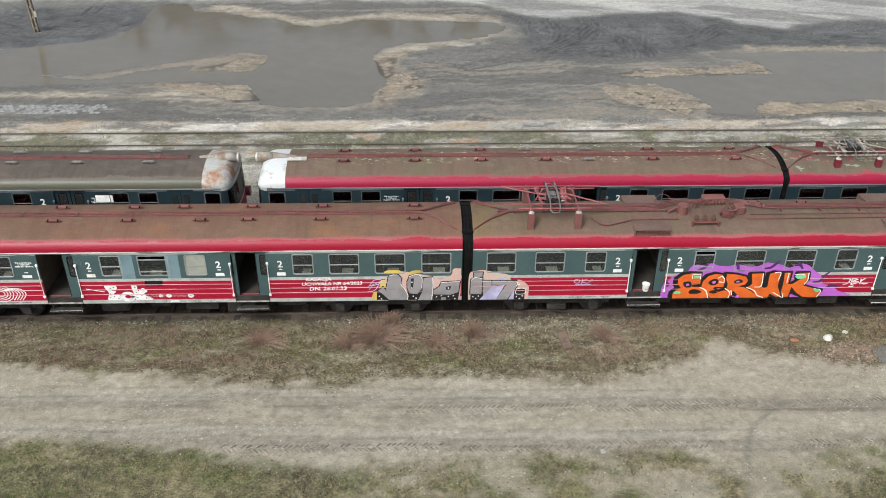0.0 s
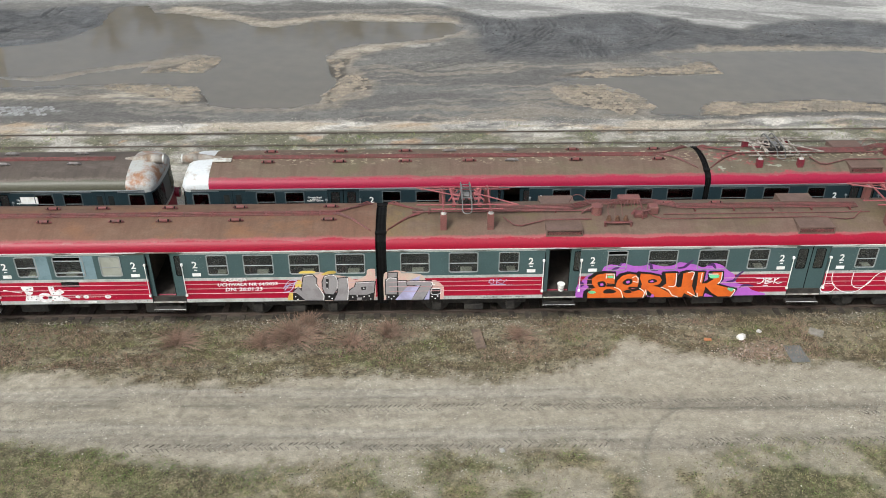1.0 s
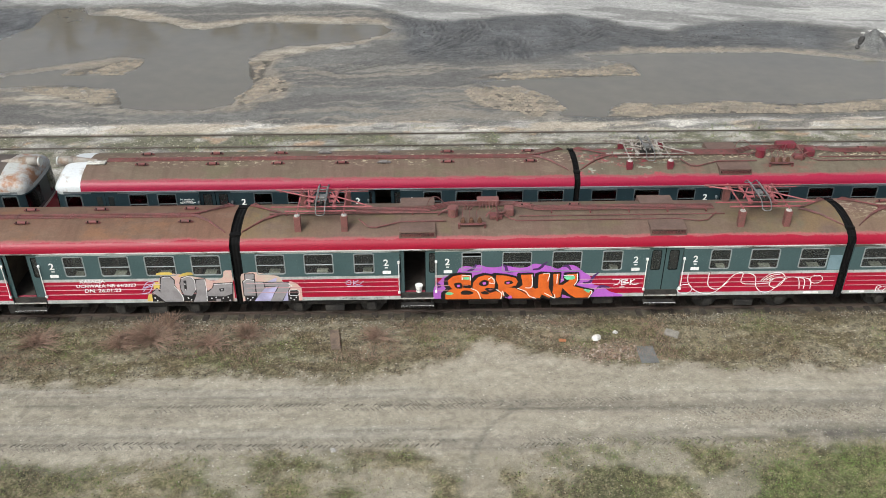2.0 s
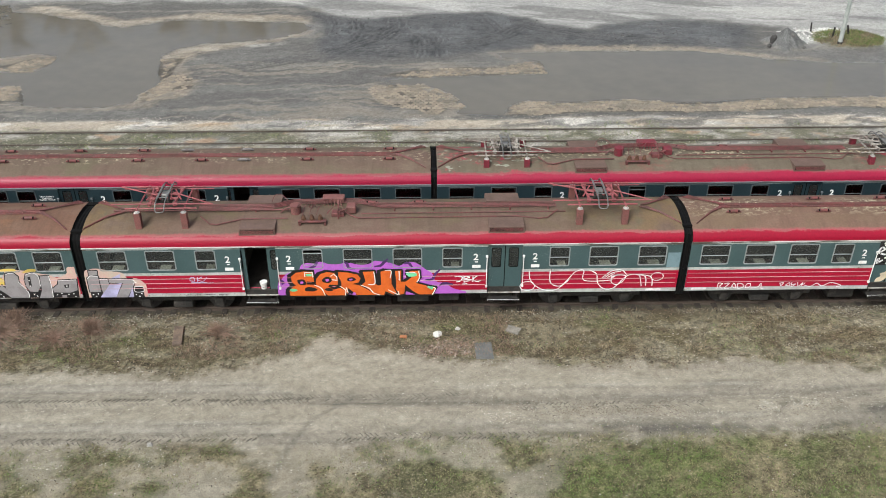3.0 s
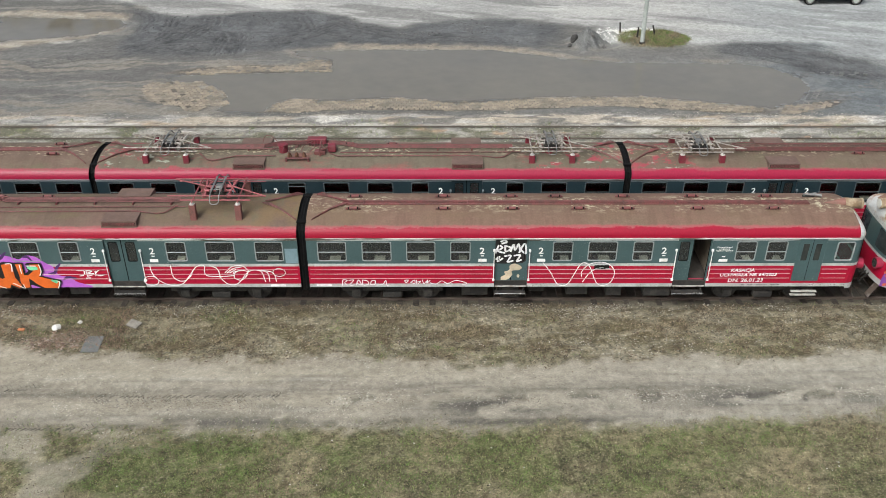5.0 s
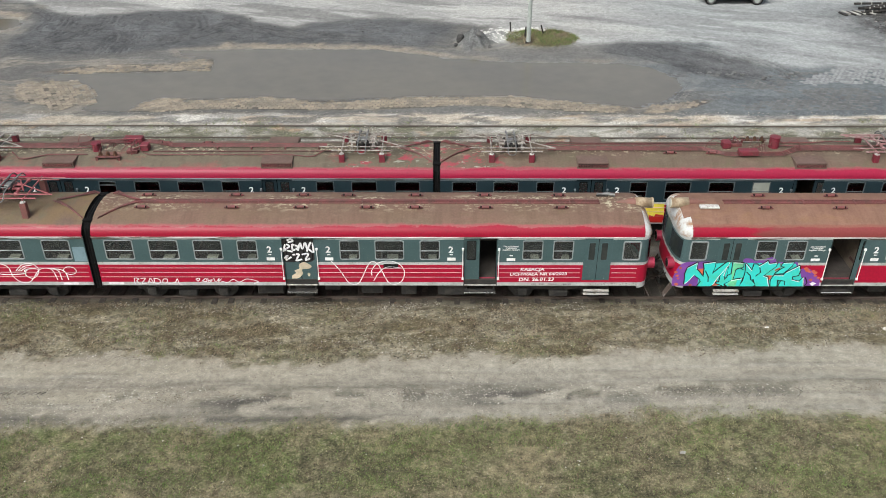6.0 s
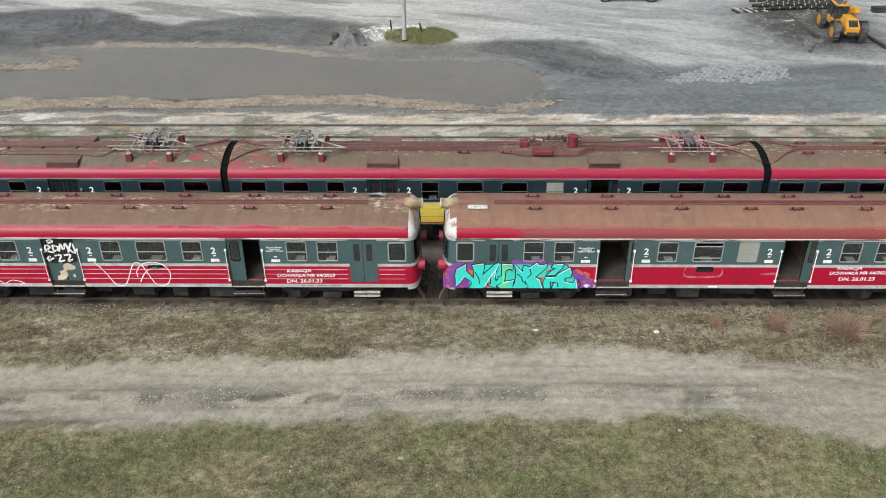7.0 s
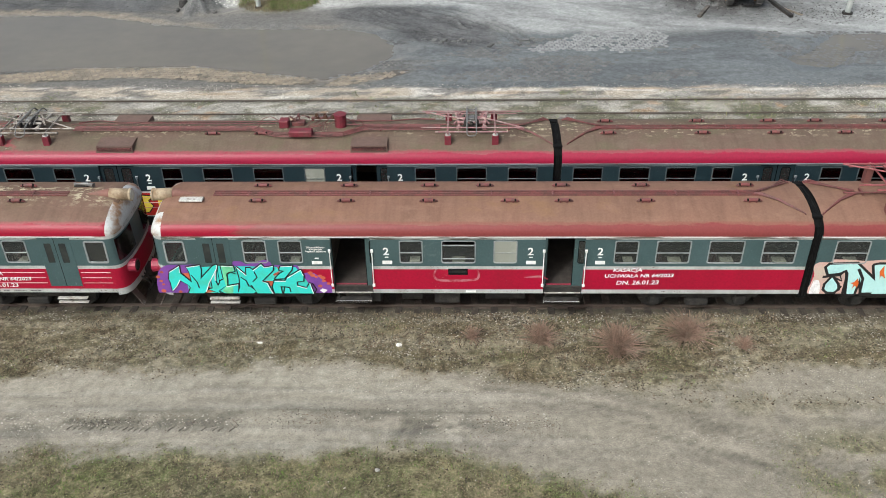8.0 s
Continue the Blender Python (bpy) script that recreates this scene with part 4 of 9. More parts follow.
def hood(car, x0, x1, side, material):
    """A low louvred hood on the roof above a door."""
    bm = bmesh.new()
    y0, y1 = side * 0.60, side * 1.26
    zt = 3.685
    v = [bm.verts.new(p) for p in ((x0, y0, zt), (x1, y0, zt), (x1, y1, zt - 0.02), (x0, y1, zt - 0.02), (x0 - 0.02, y1 + side * 0.02, roof_z(1.28) - 0.02), (x1 + 0.02, y1 + side * 0.02, roof_z(1.28) - 0.02), (x0, y0, zt - 0.1), (x1, y0, zt - 0.1))]
    for f in ((0, 1, 2, 3), (3, 2, 5, 4), (0, 3, 4, 6), (1, 7, 5, 2), (0, 6, 7, 1), (6, 4, 5, 7)):
        bm.faces.new([v[i] for i in f])
    bmesh.ops.recalc_face_normals(bm, faces=bm.faces)
    h = part("vent_hood", bm, material, car)
    fr = bmesh.new()
    for z in (3.50, 3.545, 3.59):
        bx(fr, x0 + 0.05, x1 - 0.05, y1 + side * 0.012, y1 + side * 0.03, z - 0.012, z + 0.012)
    part("louvre", fr, M_PIPE, h)
    # flat black sheet painting the shade between the slats; nothing is sunk in
    part("louvre_recess", bx(bmesh.new(), x0 + 0.04, x1 - 0.04, y1 + side * 0.002, y1 + side * 0.016, 3.475, 3.615), M_BLACK, h)


def motor_car(label, x, roof, state, pans, yc=0.0, turned=False, plain=False):
    """A motor carriage with two pantographs. turned: the other side faces the camera's side."""
    car = thing("train_carriage", label, "carriage", pose(x, yc, 0), "carriages of the two trains")
    holes = [(a, b, WIN0 + 0.01, WIN1 - 0.01) for a, b in M_WIN] + [(a, b, Z_SKIRT, 3.05) for a, b in M_DOOR]
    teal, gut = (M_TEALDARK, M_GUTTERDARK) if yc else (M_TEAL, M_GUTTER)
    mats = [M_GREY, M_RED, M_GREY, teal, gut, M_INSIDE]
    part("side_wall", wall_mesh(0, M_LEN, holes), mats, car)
    part("side_wall", wall_mesh(0, M_LEN, [], 1), mats, car)
    for e in (0.03, M_LEN - 0.03):
        part("end_wall", bx(bmesh.new(), e - 0.03, e + 0.03, -HALF + 0.06, HALF - 0.06, 1.0, 3.07), M_BLACK, car)
    for s in (5.35, 6.95, 14.15, 15.8):
        part("partition", bx(bmesh.new(), s - 0.02, s + 0.02, -HALF + 0.06, HALF - 0.06, FLOOR + 0.03, 3.07), M_INSIDE, car)
    for k, (a, b) in enumerate(M_WIN):
        window(car, a, b, "lowered" if k == 3 and not turned else "milky" if turned and k == 6 else "split", M_ALUDARK if yc else None)
    for (a, b), st in zip(M_DOOR, state):
        door(car, a, b, *st, teal)
    if not plain:
        beads(car, solid_spans((0, M_LEN), M_DOOR))
    underframe(car, 0.05, M_LEN - 0.05, int(abs(x) * 5))
    bogie(car, 3.1)
    bogie(car, M_LEN - 3.1)
    seats(car, [(0.2, 5.0), (7.1, 14.0), (16.0, 21.0)], 5)
    roof_skin(car, 0, M_LEN, roof, gut)
    for s in (5.05, 7.22, 13.92, 16.05):
        class_mark(car, s)
    number_bars(car, 3.4, 9)
    P = (lambda px, py, pz: (M_LEN - px, -py, pz)) if turned else (lambda px, py, pz: (px, py, pz))
    for px, m in zip((2.81, 18.43), pans):
        q = P(px, 0.05, 0)
        pantograph(car, q[0], q[1], m, 3.98 if yc else 4.25)
    for a, b in M_DOOR:
        for s in (-1, 1):
            hood(car, a + 0.02, b + 0.02, s, M_FITTING)
    # busbars and conduits along the roof
    run = lambda pts, r=0.028: part("roof_conduit", tube(bmesh.new(), [P(*p) for p in pts], r, 6), M_PIPE, car)
    for k in range(4):
        y = -0.02 + 0.10 * k
        run([(3.9, y, 3.80), (6.1, y, 3.80), (6.6, y + 0.02, 3.80), (7.3, y + 0.42, 3.76), (9.2, y + 0.46, 3.76), (9.7, y + 0.42, 3.76), (10.5, y + 0.02, 3.80), (16.9, y, 3.80)], 0.022)
    run([(0.9, -0.1, 3.80), (5.2, -0.12, 3.80), (7.6, -0.12, 3.80)], 0.028)
    run([(4.1, -0.55, 3.80), (4.45, -0.85, 3.66), (4.7, -0.9, 3.65), (5.6, -0.62, 3.72), (7.2, -0.6, 3.72)], 0.026)
    run([(9.0, -0.25, 3.95), (9.45, -0.45, 3.72), (9.7, -0.6, 3.70), (15.4, -0.56, 3.70), (16.2, -0.72, 3.69), (16.5, -0.68, 3.70), (16.9, -0.3, 3.80)], 0.022)
    run([(9.8, -0.35, 3.74), (17.2, -0.33, 3.75)], 0.018)
    for px in (1.5, 6.0, 11.0, 12.4, 13.8, 15.2, 16.6):
        bm = bx(bmesh.new(), P(px, 0, 0)[0] - 0.025, P(px, 0, 0)[0] + 0.025, -0.14 if not turned else -0.22, 0.22 if not turned else 0.14, 3.68, 3.79)
        part("conduit_clamp", bm, M_PIPE, car)
    for px, dd in ((1.15, -1), (M_LEN - 1.15, 1)):
        q = P(px, 0, 0)
        conduit_end(car, q[0], dd if not turned else -dd)
    # switchgear in the middle
    bm = bmesh.new()
    top = 4.16 if turned else 4.0
    gear = M_POST if yc else M_POSTDUSTY
    cyl(bm, P(7.45, -0.18, 3.66), P(7.45, -0.18, top), 0.21 if turned else 0.19, 14)
    cyl(bm, P(7.45, -0.18, top), P(7.45, -0.18, top + 0.03), 0.23 if turned else 0.205, 14)
    part("arrester_drum", bm, gear, car, "red cylindrical drum")
    bm = bmesh.new()
    bx(bm, *sorted((P(7.6, 0, 0)[0], P(8.6, 0, 0)[0])), *sorted((P(0, -0.92, 0)[1], P(0, -0.78, 0)[1])), 3.70, 3.745, 0, 0.01)
    for px in (7.65, 8.55):
        q = P(px, -0.88, 0)
        bx(bm, q[0] - 0.04, q[0] + 0.04, q[1] - 0.04, q[1] + 0.04, 3.54, 3.74)
    part("insulator_rack", bm, M_PIPE, car)
    for px in (7.78, 8.08, 8.38):
        bm = bmesh.new()
        q = P(px, -0.75, 0)
        for k in range(3):
            cyl(bm, (q[0], q[1], 3.75 + 0.05 * k), (q[0], q[1], 3.78 + 0.05 * k), 0.095 - 0.012 * k, 12)
        cyl(bm, (q[0], q[1], 3.74), (q[0], q[1], 3.93), 0.045, 10)
        part("insulator", bm, M_BRASS, car, "brown ribbed insulator")
    bm = bmesh.new()
    bx(bm, *sorted((P(8.35, 0, 0)[0], P(9.15, 0, 0)[0])), *sorted((P(0, 0.42, 0)[1], P(0, 0.78, 0)[1])), 3.74, 3.96, 0, 0.03)
    box = part("switch_box", bm, gear, car)
    for k in range(6):
        part("bushing", tube(bmesh.new(), [P(8.45 + 0.12 * k, 0.3, 3.68), P(8.42 + 0.12 * k, 0.42, 3.9)], 0.02, 5), gear, box)
    bm = bmesh.new()
    bx(bm, *sorted((P(9.28, 0, 0)[0], P(9.62, 0, 0)[0])), *sorted((P(0, -0.34, 0)[1], P(0, 0.04, 0)[1])), 3.72, 4.0, 0, 0.03, Matrix.Identity(4))
    part("switch_box", bm, gear, car)
    cable = lambda pts, r: part("roof_cable", tube(bmesh.new(), pts, r, 5), M_PIPE, car)
    for k in range(3):
        y = -0.25 + 0.03 * k
        cable(curve_pts([P(6.9, y, 3.74), P(7.1, y, 3.92), P(7.35, y, 4.0)], 4), 0.012)
        cable(curve_pts([P(8.6, -0.6 + 0.05 * k, 3.86), P(8.8, -0.4, 4.02), P(9.1, -0.2, 4.0), P(9.25, -0.35, 3.75)], 4), 0.014)
        cable([P(7.9 + 0.1 * k, 0.2, 3.7), P(7.95 + 0.1 * k, 0.05, 3.98)], 0.016)
    for k in range(4):
        cable(curve_pts([P(7.5 + 0.25 * k, -0.72, 3.92), P(7.55 + 0.25 * k, -0.35, 4.06 - 0.02 * k), P(7.7 + 0.28 * k, 0.1, 3.98), P(8.4 + 0.1 * k, 0.4, 3.95)], 4), 0.013)
    cable(curve_pts([P(6.5, 0.3, 3.78), P(6.65, 0.3, 4.15), P(6.9, 0.28, 4.2), P(7.2, 0.1, 4.0)], 5), 0.013)
    cable(curve_pts([P(9.6, -0.1, 3.95), P(9.9, -0.1, 4.12), P(10.2, 0.0, 4.05), P(10.35, 0.05, 3.8)], 5), 0.013)
    part("isolator_arm", tube(bmesh.new(), [P(9.0, -0.62, 3.70), P(9.0, -0.62, 4.0), P(9.0, 0.12, 4.06)], 0.03, 6), M_PIPE, car)
    part("isolator_arm", tube(bmesh.new(), [P(8.75, -0.30, 3.70), P(9.3, -0.42, 3.98)], 0.03, 6), M_PIPE, car)
    part("switch_box", bx(bmesh.new(), *sorted((P(8.75, 0, 0)[0], P(9.2, 0, 0)[0])), *sorted((P(0, -0.5, 0)[1], P(0, -0.2, 0)[1])), 3.68, 3.84, 0, 0.02), M_PIPE, car)
    for px in (9.95, 11.7):
        q = P(px + 0.2, 0.45, 0)
        share("roof_vent", VENT, car, pose(q[0], q[1], roof_z(q[1])))
    return car


M_FAIRINGGREY = mat("grey brown fairing", (0.27, 0.25, 0.22), 0.6, col2=(0.17, 0.12, 0.085), scale=2.5, amount=0.5, fine=14, fine_amount=0.12)
M_COWLPALE = mat("pale grey cowl paint", (0.50, 0.52, 0.53), 0.5, col2=(0.30, 0.25, 0.20), scale=2.6, amount=0.16, fine=16, fine_amount=0.1, bump=0.03, sharp=0.5)
M_COWLRUST = mat("streaked rusty cowl", (0.34, 0.345, 0.33), 0.5, col2=(0.25, 0.115, 0.055), scale=1.5, amount=0.46, fine=16, fine_amount=0.14, bump=0.05, sharp=0.5)
M_FAIRING = mat("faded red fairing", (0.19, 0.085, 0.065), 0.7, col2=(0.16, 0.085, 0.065), scale=2, amount=0.5, fine=14, fine_amount=0.12)
M_STENCIL = mat("faded stencil paint", (0.10, 0.10, 0.10), 0.6, col2=(0.30, 0.30, 0.29), scale=22, amount=0.5, fine_amount=0.1, bump=0, sharp=0.8)
M_LENS = mat("lamp lens", (0.55, 0.55, 0.5), 0.15, fine_amount=0.05, bump=0)
M_GLASSDARK = mat("dark windscreen glass", (0.018, 0.022, 0.022), 0.08, col2=(0.04, 0.045, 0.04), scale=1.5, amount=0.3, fine_amount=0.1, bump=0, sharp=0.1)
M_RUSTPLATE = mat("rusty plate", (0.07, 0.05, 0.04), 0.8, col2=(0.16, 0.145, 0.13), scale=3, amount=0.25)

# near train
X_A, X_B, X_C, X_D, X_E = 0.48, 0.85, 22.50, 63.72, 64.0
car_a = trailer("red and teal electric train carriage with a brown roof, doors ajar", X_A, -1, M_ROOF_A, [(0.3, 0.6), (0.0, 0.62)], toilet=True, stretch=0.997)
car_b = motor_car("red and teal motor carriage with two pantographs and orange graffiti", X_B, M_ROOF_B, [(0.28, 0.55), (1, 1)], (M_PANRED, M_PANRED))
car_c = trailer("red and teal driving carriage with peeling roof paint and white tags", X_C, 1, M_ROOF_C, [(1, 1), (0.95, 0.1)], stretch=1.010)
car_d = trailer("red and teal driving carriage with terracotta roof and turquoise graffiti", X_D, -1, M_ROOF_D, [(0.15, 0.55), (0.08, 0.3)], toilet=True, plain=True, stretch=0.992)
car_e = motor_car("motor carriage with a brown roof and turquoise letter graffiti", X_E, M_ROOF_D, [(1, 1), (1, 1)], (M_PANRED, M_PANRED), plain=True)
bellows(X_A, X_B)
bellows(X_B + M_LEN, X_C)
bellows(X_D, X_E)

# far train
YR = 4.6
car_r0 = trailer("grey-roofed teal driving carriage with a rusted cab cowl", -28.35, 1, M_ROOF_0, [(1, 1), (1, 1)], yc=YR, plain=True, cowl=M_COWLRUST, greyvents=[("n", k) for k in range(7)] + [("f", k) for k in range(7)])
car_r1 = trailer("teal driving carriage with dark brown roof and pink edge", 13.22, -1, M_ROOF_R, [(0.4, 0.6), (1, 1)], yc=YR, toilet=False, cowl=M_COWLPALE, stretch=1.018, greyvents=[("n", 2), ("f", 2), ("f", 3)])
car_r2 = motor_car("teal motor carriage with pale pantographs and brown roof", 13.46, M_ROOF_P, [(1, 1), (1, 1)], (M_PANWHITE, M_PANWHITE), yc=YR)
car_r3 = motor_car("teal motor carriage with red drum on its brown roof", 35.08, M_ROOF_R, [(1, 1), (0.3, 0.6)], (M_PANMAUVE, M_PANWHITE), yc=YR, turned=True)
car_r4 = trailer("teal trailing carriage with dark brown roof and roof vents", 56.70, 1, M_ROOF_R, [(1, 1), (1, 1)], yc=YR)
bellows(13.22, 13.46, YR)
bellows(13.46 + M_LEN, 35.08, YR)
bellows(35.08 + M_LEN, 56.70, YR)

# ---- ground ----
GRID = np.random.RandomState(7).rand(256, 256)


def vnoise(x, y):
    """Smooth value noise over the plane."""
    xi, yi = np.floor(x).astype(int), np.floor(y).astype(int)
    fx, fy = x - xi, y - yi
    fx, fy = fx * fx * (3 - 2 * fx), fy * fy * (3 - 2 * fy)
    g = lambda a, b: GRID[a % 256, b % 256]
    return (g(xi, yi) * (1 - fx) + g(xi + 1, yi) * fx) * (1 - fy) + (g(xi, yi + 1) * (1 - fx) + g(xi + 1, yi + 1) * fx) * fy


def fbm(x, y, n=4, seed=0.0):
    s, a, t = 0.0, 1.0, 0.0
    for k in range(n):
        s = s + a * vnoise(x * 2 ** k + 17.3 * k + seed * 7.1, y * 2 ** k + 9.7 * k + seed * 3.3)
        t += a
        a *= 0.55
    return s / t


def step(a, b, v):
    t = np.clip((v - a) / (b - a), 0, 1)
    return t * t * (3 - 2 * t)


def inside(poly, x, y):
    """Signed distance to a closed outline: positive inside."""
    p = np.array(poly, float)
    q = np.roll(p, -1, 0)
    best = np.full(x.shape, 1e9)
    wind = np.zeros(x.shape, bool)
    for (ax, ay), (bx_, by_) in zip(p, q):
        dx, dy = bx_ - ax, by_ - ay
        t = np.clip(((x - ax) * dx + (y - ay) * dy) / (dx * dx + dy * dy + 1e-9), 0, 1)
        best = np.minimum(best, np.hypot(x - ax - t * dx, y - ay - t * dy))
        cross = (ay > y) != (by_ > y)
        wind ^= cross & (x < dx * (y - ay) / (dy if dy else 1e-9) + ax)
    return np.where(wind, best, -best)


def line_y(pts, x):
    p = np.array(pts, float)
    return np.interp(x, p[:, 0], p[:, 1])


POND_WEST = [(-60, 28.59), (-50, 28.6), (-42, 28.6), (-36, 28.6), (-31.5, 28.55), (-28.6, 28.55), (-26.06, 29.35), (-23.72, 30.02), (-21.81, 31.06), (-20.94, 32.63), (-20.41, 34.28), (-20.5, 36.43), (-20.33, 38.71), (-18.31, 38.99), (-17.27, 37.11), (-14.94, 36.67), (-12.7, 35.42), (-11.05, 35.14), (-9.69, 33.82), (-8.26, 33.29), (-6.55, 34.05), (-5.02, 34.97), (-2.6, 34.82), (1.42, 34.53), (4.21, 34.24), (5.2, 33.19), (4.62, 31.82), (2.8, 30.62), (0.66, 30.05), (-1.75, 29.6), (-3.21, 28.59), (-3.82, 27.39), (-3.55, 25.81), (-3.22, 24.4), (-2.7, 23.05), (-2.87, 21.94), (-3.3, 20.97), (-3.73, 19.52), (-5.11, 18.79), (-8.54, 18.75), (-9.83, 19.01), (-10.45, 19.76), (-10.55, 20.79), (-11.24, 21.85), (-14, 22.52), (-18.94, 22.48), (-25.31, 22.01), (-30, 22.0), (-36, 22.0), (-45, 22.0), (-60, 22.01)]
ISLE = [(-23.56, 23.93), (-21.34, 23.81), (-19.52, 24.47), (-18.05, 25.34), (-15.81, 26.14), (-13.91, 27.16), (-12.25, 27.9), (-10.65, 27.35), (-10.79, 25.88), (-11.11, 24.78), (-14.81, 24.72), (-14.83, 25.62), (-16.3, 25.23), (-18.16, 24.46), (-19.82, 23.23), (-20.8, 23.15)]
POND_EAST = [(10.64, 22.73), (12.5, 23.29), (14.57, 23.46), (18.06, 23.61), (20.53, 23.88), (20.58, 25.61), (19.6, 26.15), (18.16, 26.7), (17.81, 27.47), (19.92, 27.57), (22.11, 27.8), (26.61, 27.81), (30.73, 27.82), (33.06, 27.06), (35.7, 26.09), (39.14, 25.47), (43.32, 25.27), (46.19, 25.28), (48.24, 24.47), (49.53, 22.51), (49.41, 20.66), (48.18, 19.09), (46.41, 17.92), (45.63, 18.08), (42.94, 18.74), (41.33, 19.07), (39.18, 19.58), (33.13, 19.47), (29.92, 18.95), (27.66, 18.86), (24.9, 19.45), (21.44, 18.92), (19, 19.34), (18.1, 18.66), (17.49, 17.26), (15.81, 17.28), (14.71, 17.53), (15.2, 18.59), (14.31, 20.49), (13.44, 21.4), (11.21, 22.07)]
POND_FAR = [(70.3, 20.7), (71.4, 21.2), (73.9, 24.0), (82.0, 24.4), (82.0, 21.9), (75.8, 21.5), (74.1, 21.4), (73.1, 19.9), (72.2, 19.3), (70.3, 19.5)]
STRIP_NORTH = [(10.58, 23.41), (12.44, 24.27), (15.25, 24.74), (17.38, 24.62), (19.56, 25.42), (20.44, 25.72), (20.53, 23.88), (18.06, 23.61), (14.57, 23.46), (12.5, 23.29)]
LOBE_EAST = [(9.88, 21.8), (12.57, 21.96), (13.96, 21.12), (14.72, 19.78), (15.26, 18.5), (14.38, 18.1), (13.61, 17.31), (12.78, 18.12), (10.12, 19.32)]
STRIP_SOUTH = [(17.59, 17.42), (18.1, 18.66), (19, 19.34), (21.44, 18.92), (24.9, 19.45), (27.66, 18.86), (29.94, 18.86), (33.13, 19.47), (39.18, 19.58), (41.33, 19.07), (42.94, 18.65), (45.62, 18), (45.77, 17.27), (42.87, 17.34), (39.19, 17.98), (36.48, 18.3), (33.3, 17.88), (28.56, 17.54), (25.33, 17.69), (22.11, 17.76), (19.08, 17.26)]
STRIP_END = [(46.49, 17.19), (47.07, 18.08), (48.78, 18.75), (50.61, 19.01), (49.63, 18.09), (47.43, 17.2)]
ISLE_TIP = [(-14.96, 24.62), (-12.93, 25.7), (-11.73, 26.93), (-10.68, 27.03), (-10.74, 25.27), (-11.35, 24.58)]
SHORE_SW = [(-16.63, 22.46), (-14.02, 22.61), (-11.34, 22.04), (-10.51, 20.79), (-9.85, 19.59), (-11.15, 19.44), (-13.29, 20.64), (-15.42, 21.54)]
SHORE_W = [(-3.65, 26.64), (-2.44, 26.63), (-2.73, 24.2), (-1.18, 23.04), (-0.82, 21.65), (-2.32, 20.69), (-2.93, 19.51), (-3.55, 20.53), (-2.69, 22.58), (-3.43, 24.5)]
PAVED_WEST = [(-25.91, 18.88), (-21.07, 19.14), (-18.24, 19.03), (-17.23, 18.29), (-19.06, 17.69), (-25.66, 18.32)]
PAVED_EAST = [(56.49, 21.79), (58.93, 23.54), (60.61, 24.5), (62.64, 25.39), (64.25, 24.54), (64.82, 23.11), (63.97, 22.19), (61.72, 21.31), (59.65, 21.58), (57.52, 21.44)]
DARK_MUD = [(3.82, 37.88), (6.03, 35.59), (8.62, 34.48), (12.22, 35.68), (17.8, 36.33), (20.48, 34.92), (21.99, 33.18), (24.62, 31.5), (26.41, 33.01), (29.42, 34.04), (33.11, 34), (36.1, 32.92), (35.15, 28.07), (31.43, 28.34), (25.79, 28.63), (20.13, 28.91), (17.6, 27.8), (14.49, 27.17), (10.87, 26.35), (6.84, 26.71), (6.07, 29.05), (6.58, 31.42), (5.17, 35.33)]
DARK_EAST = [(45.85, 27.42), (47.35, 29.23), (49.62, 29.12), (51.27, 27.65), (54.2, 25.72), (55.72, 23.89), (54.94, 22.81), (53.01, 21.86), (51.1, 22.61), (49.57, 23.87), (49.1, 25.49), (47.04, 26.44)]
DARK_WEST = [(-33.95, 35.7), (-30.11, 38.18), (-26.93, 37.31), (-22.42, 38.72), (-20.64, 36.99), (-20.27, 34.02), (-21.03, 32.26), (-22.12, 30.82), (-24.71, 29.68), (-30.63, 28.18)]
SPIT_SAND = [(-17.51, 37.25), (-15.67, 38.39), (-14, 38.38), (-11.65, 36.51), (-9.9, 35.54), (-8.2, 34.72), (-5.07, 36.06), (-2.63, 36.46), (0.81, 36.02), (4.32, 35.72), (5.3, 33.84), (4.21, 34.24), (0.77, 34.4), (-2.6, 34.82), (-5.02, 34.97), (-6.55, 34.05), (-8.26, 33.29), (-9.69, 33.82), (-11.05, 35.14), (-12.7, 35.42), (-14.94, 36.67)]
BANK_SAND = [(-3.89, 27.29), (-3.22, 28.82), (-1.75, 29.83), (0.66, 30.28), (5.04, 32.18), (3.14, 29.91), (0.62, 28.56), (-1.73, 27.59), (-2.25, 26.21), (-1.18, 23.22), (-0.35, 22.1), (-1.02, 20.33), (-2.61, 19.17), (-3.56, 19.35), (-2.69, 22.58)]
SHORE_SAND = [(-26.84, 21.06), (-21.77, 21.17), (-18.7, 21.67), (-16.34, 22.64), (-11.3, 22.22), (-9.83, 19.42), (-6.66, 18.73), (-3.86, 18.94), (-2.3, 19.5), (-2.59, 18.52), (-6.61, 18.16), (-9.74, 18.44), (-12.38, 19.28), (-18.2, 19.93), (-26.4, 20.03)]
NORTH_SAND = [(19.69, 27.78), (20.88, 28.9), (23.89, 28.64), (27.68, 28.61), (31.43, 28.34), (34.87, 27.07), (36.1, 26.19), (32.95, 26.87), (29.4, 27.68), (23.8, 27.85)]
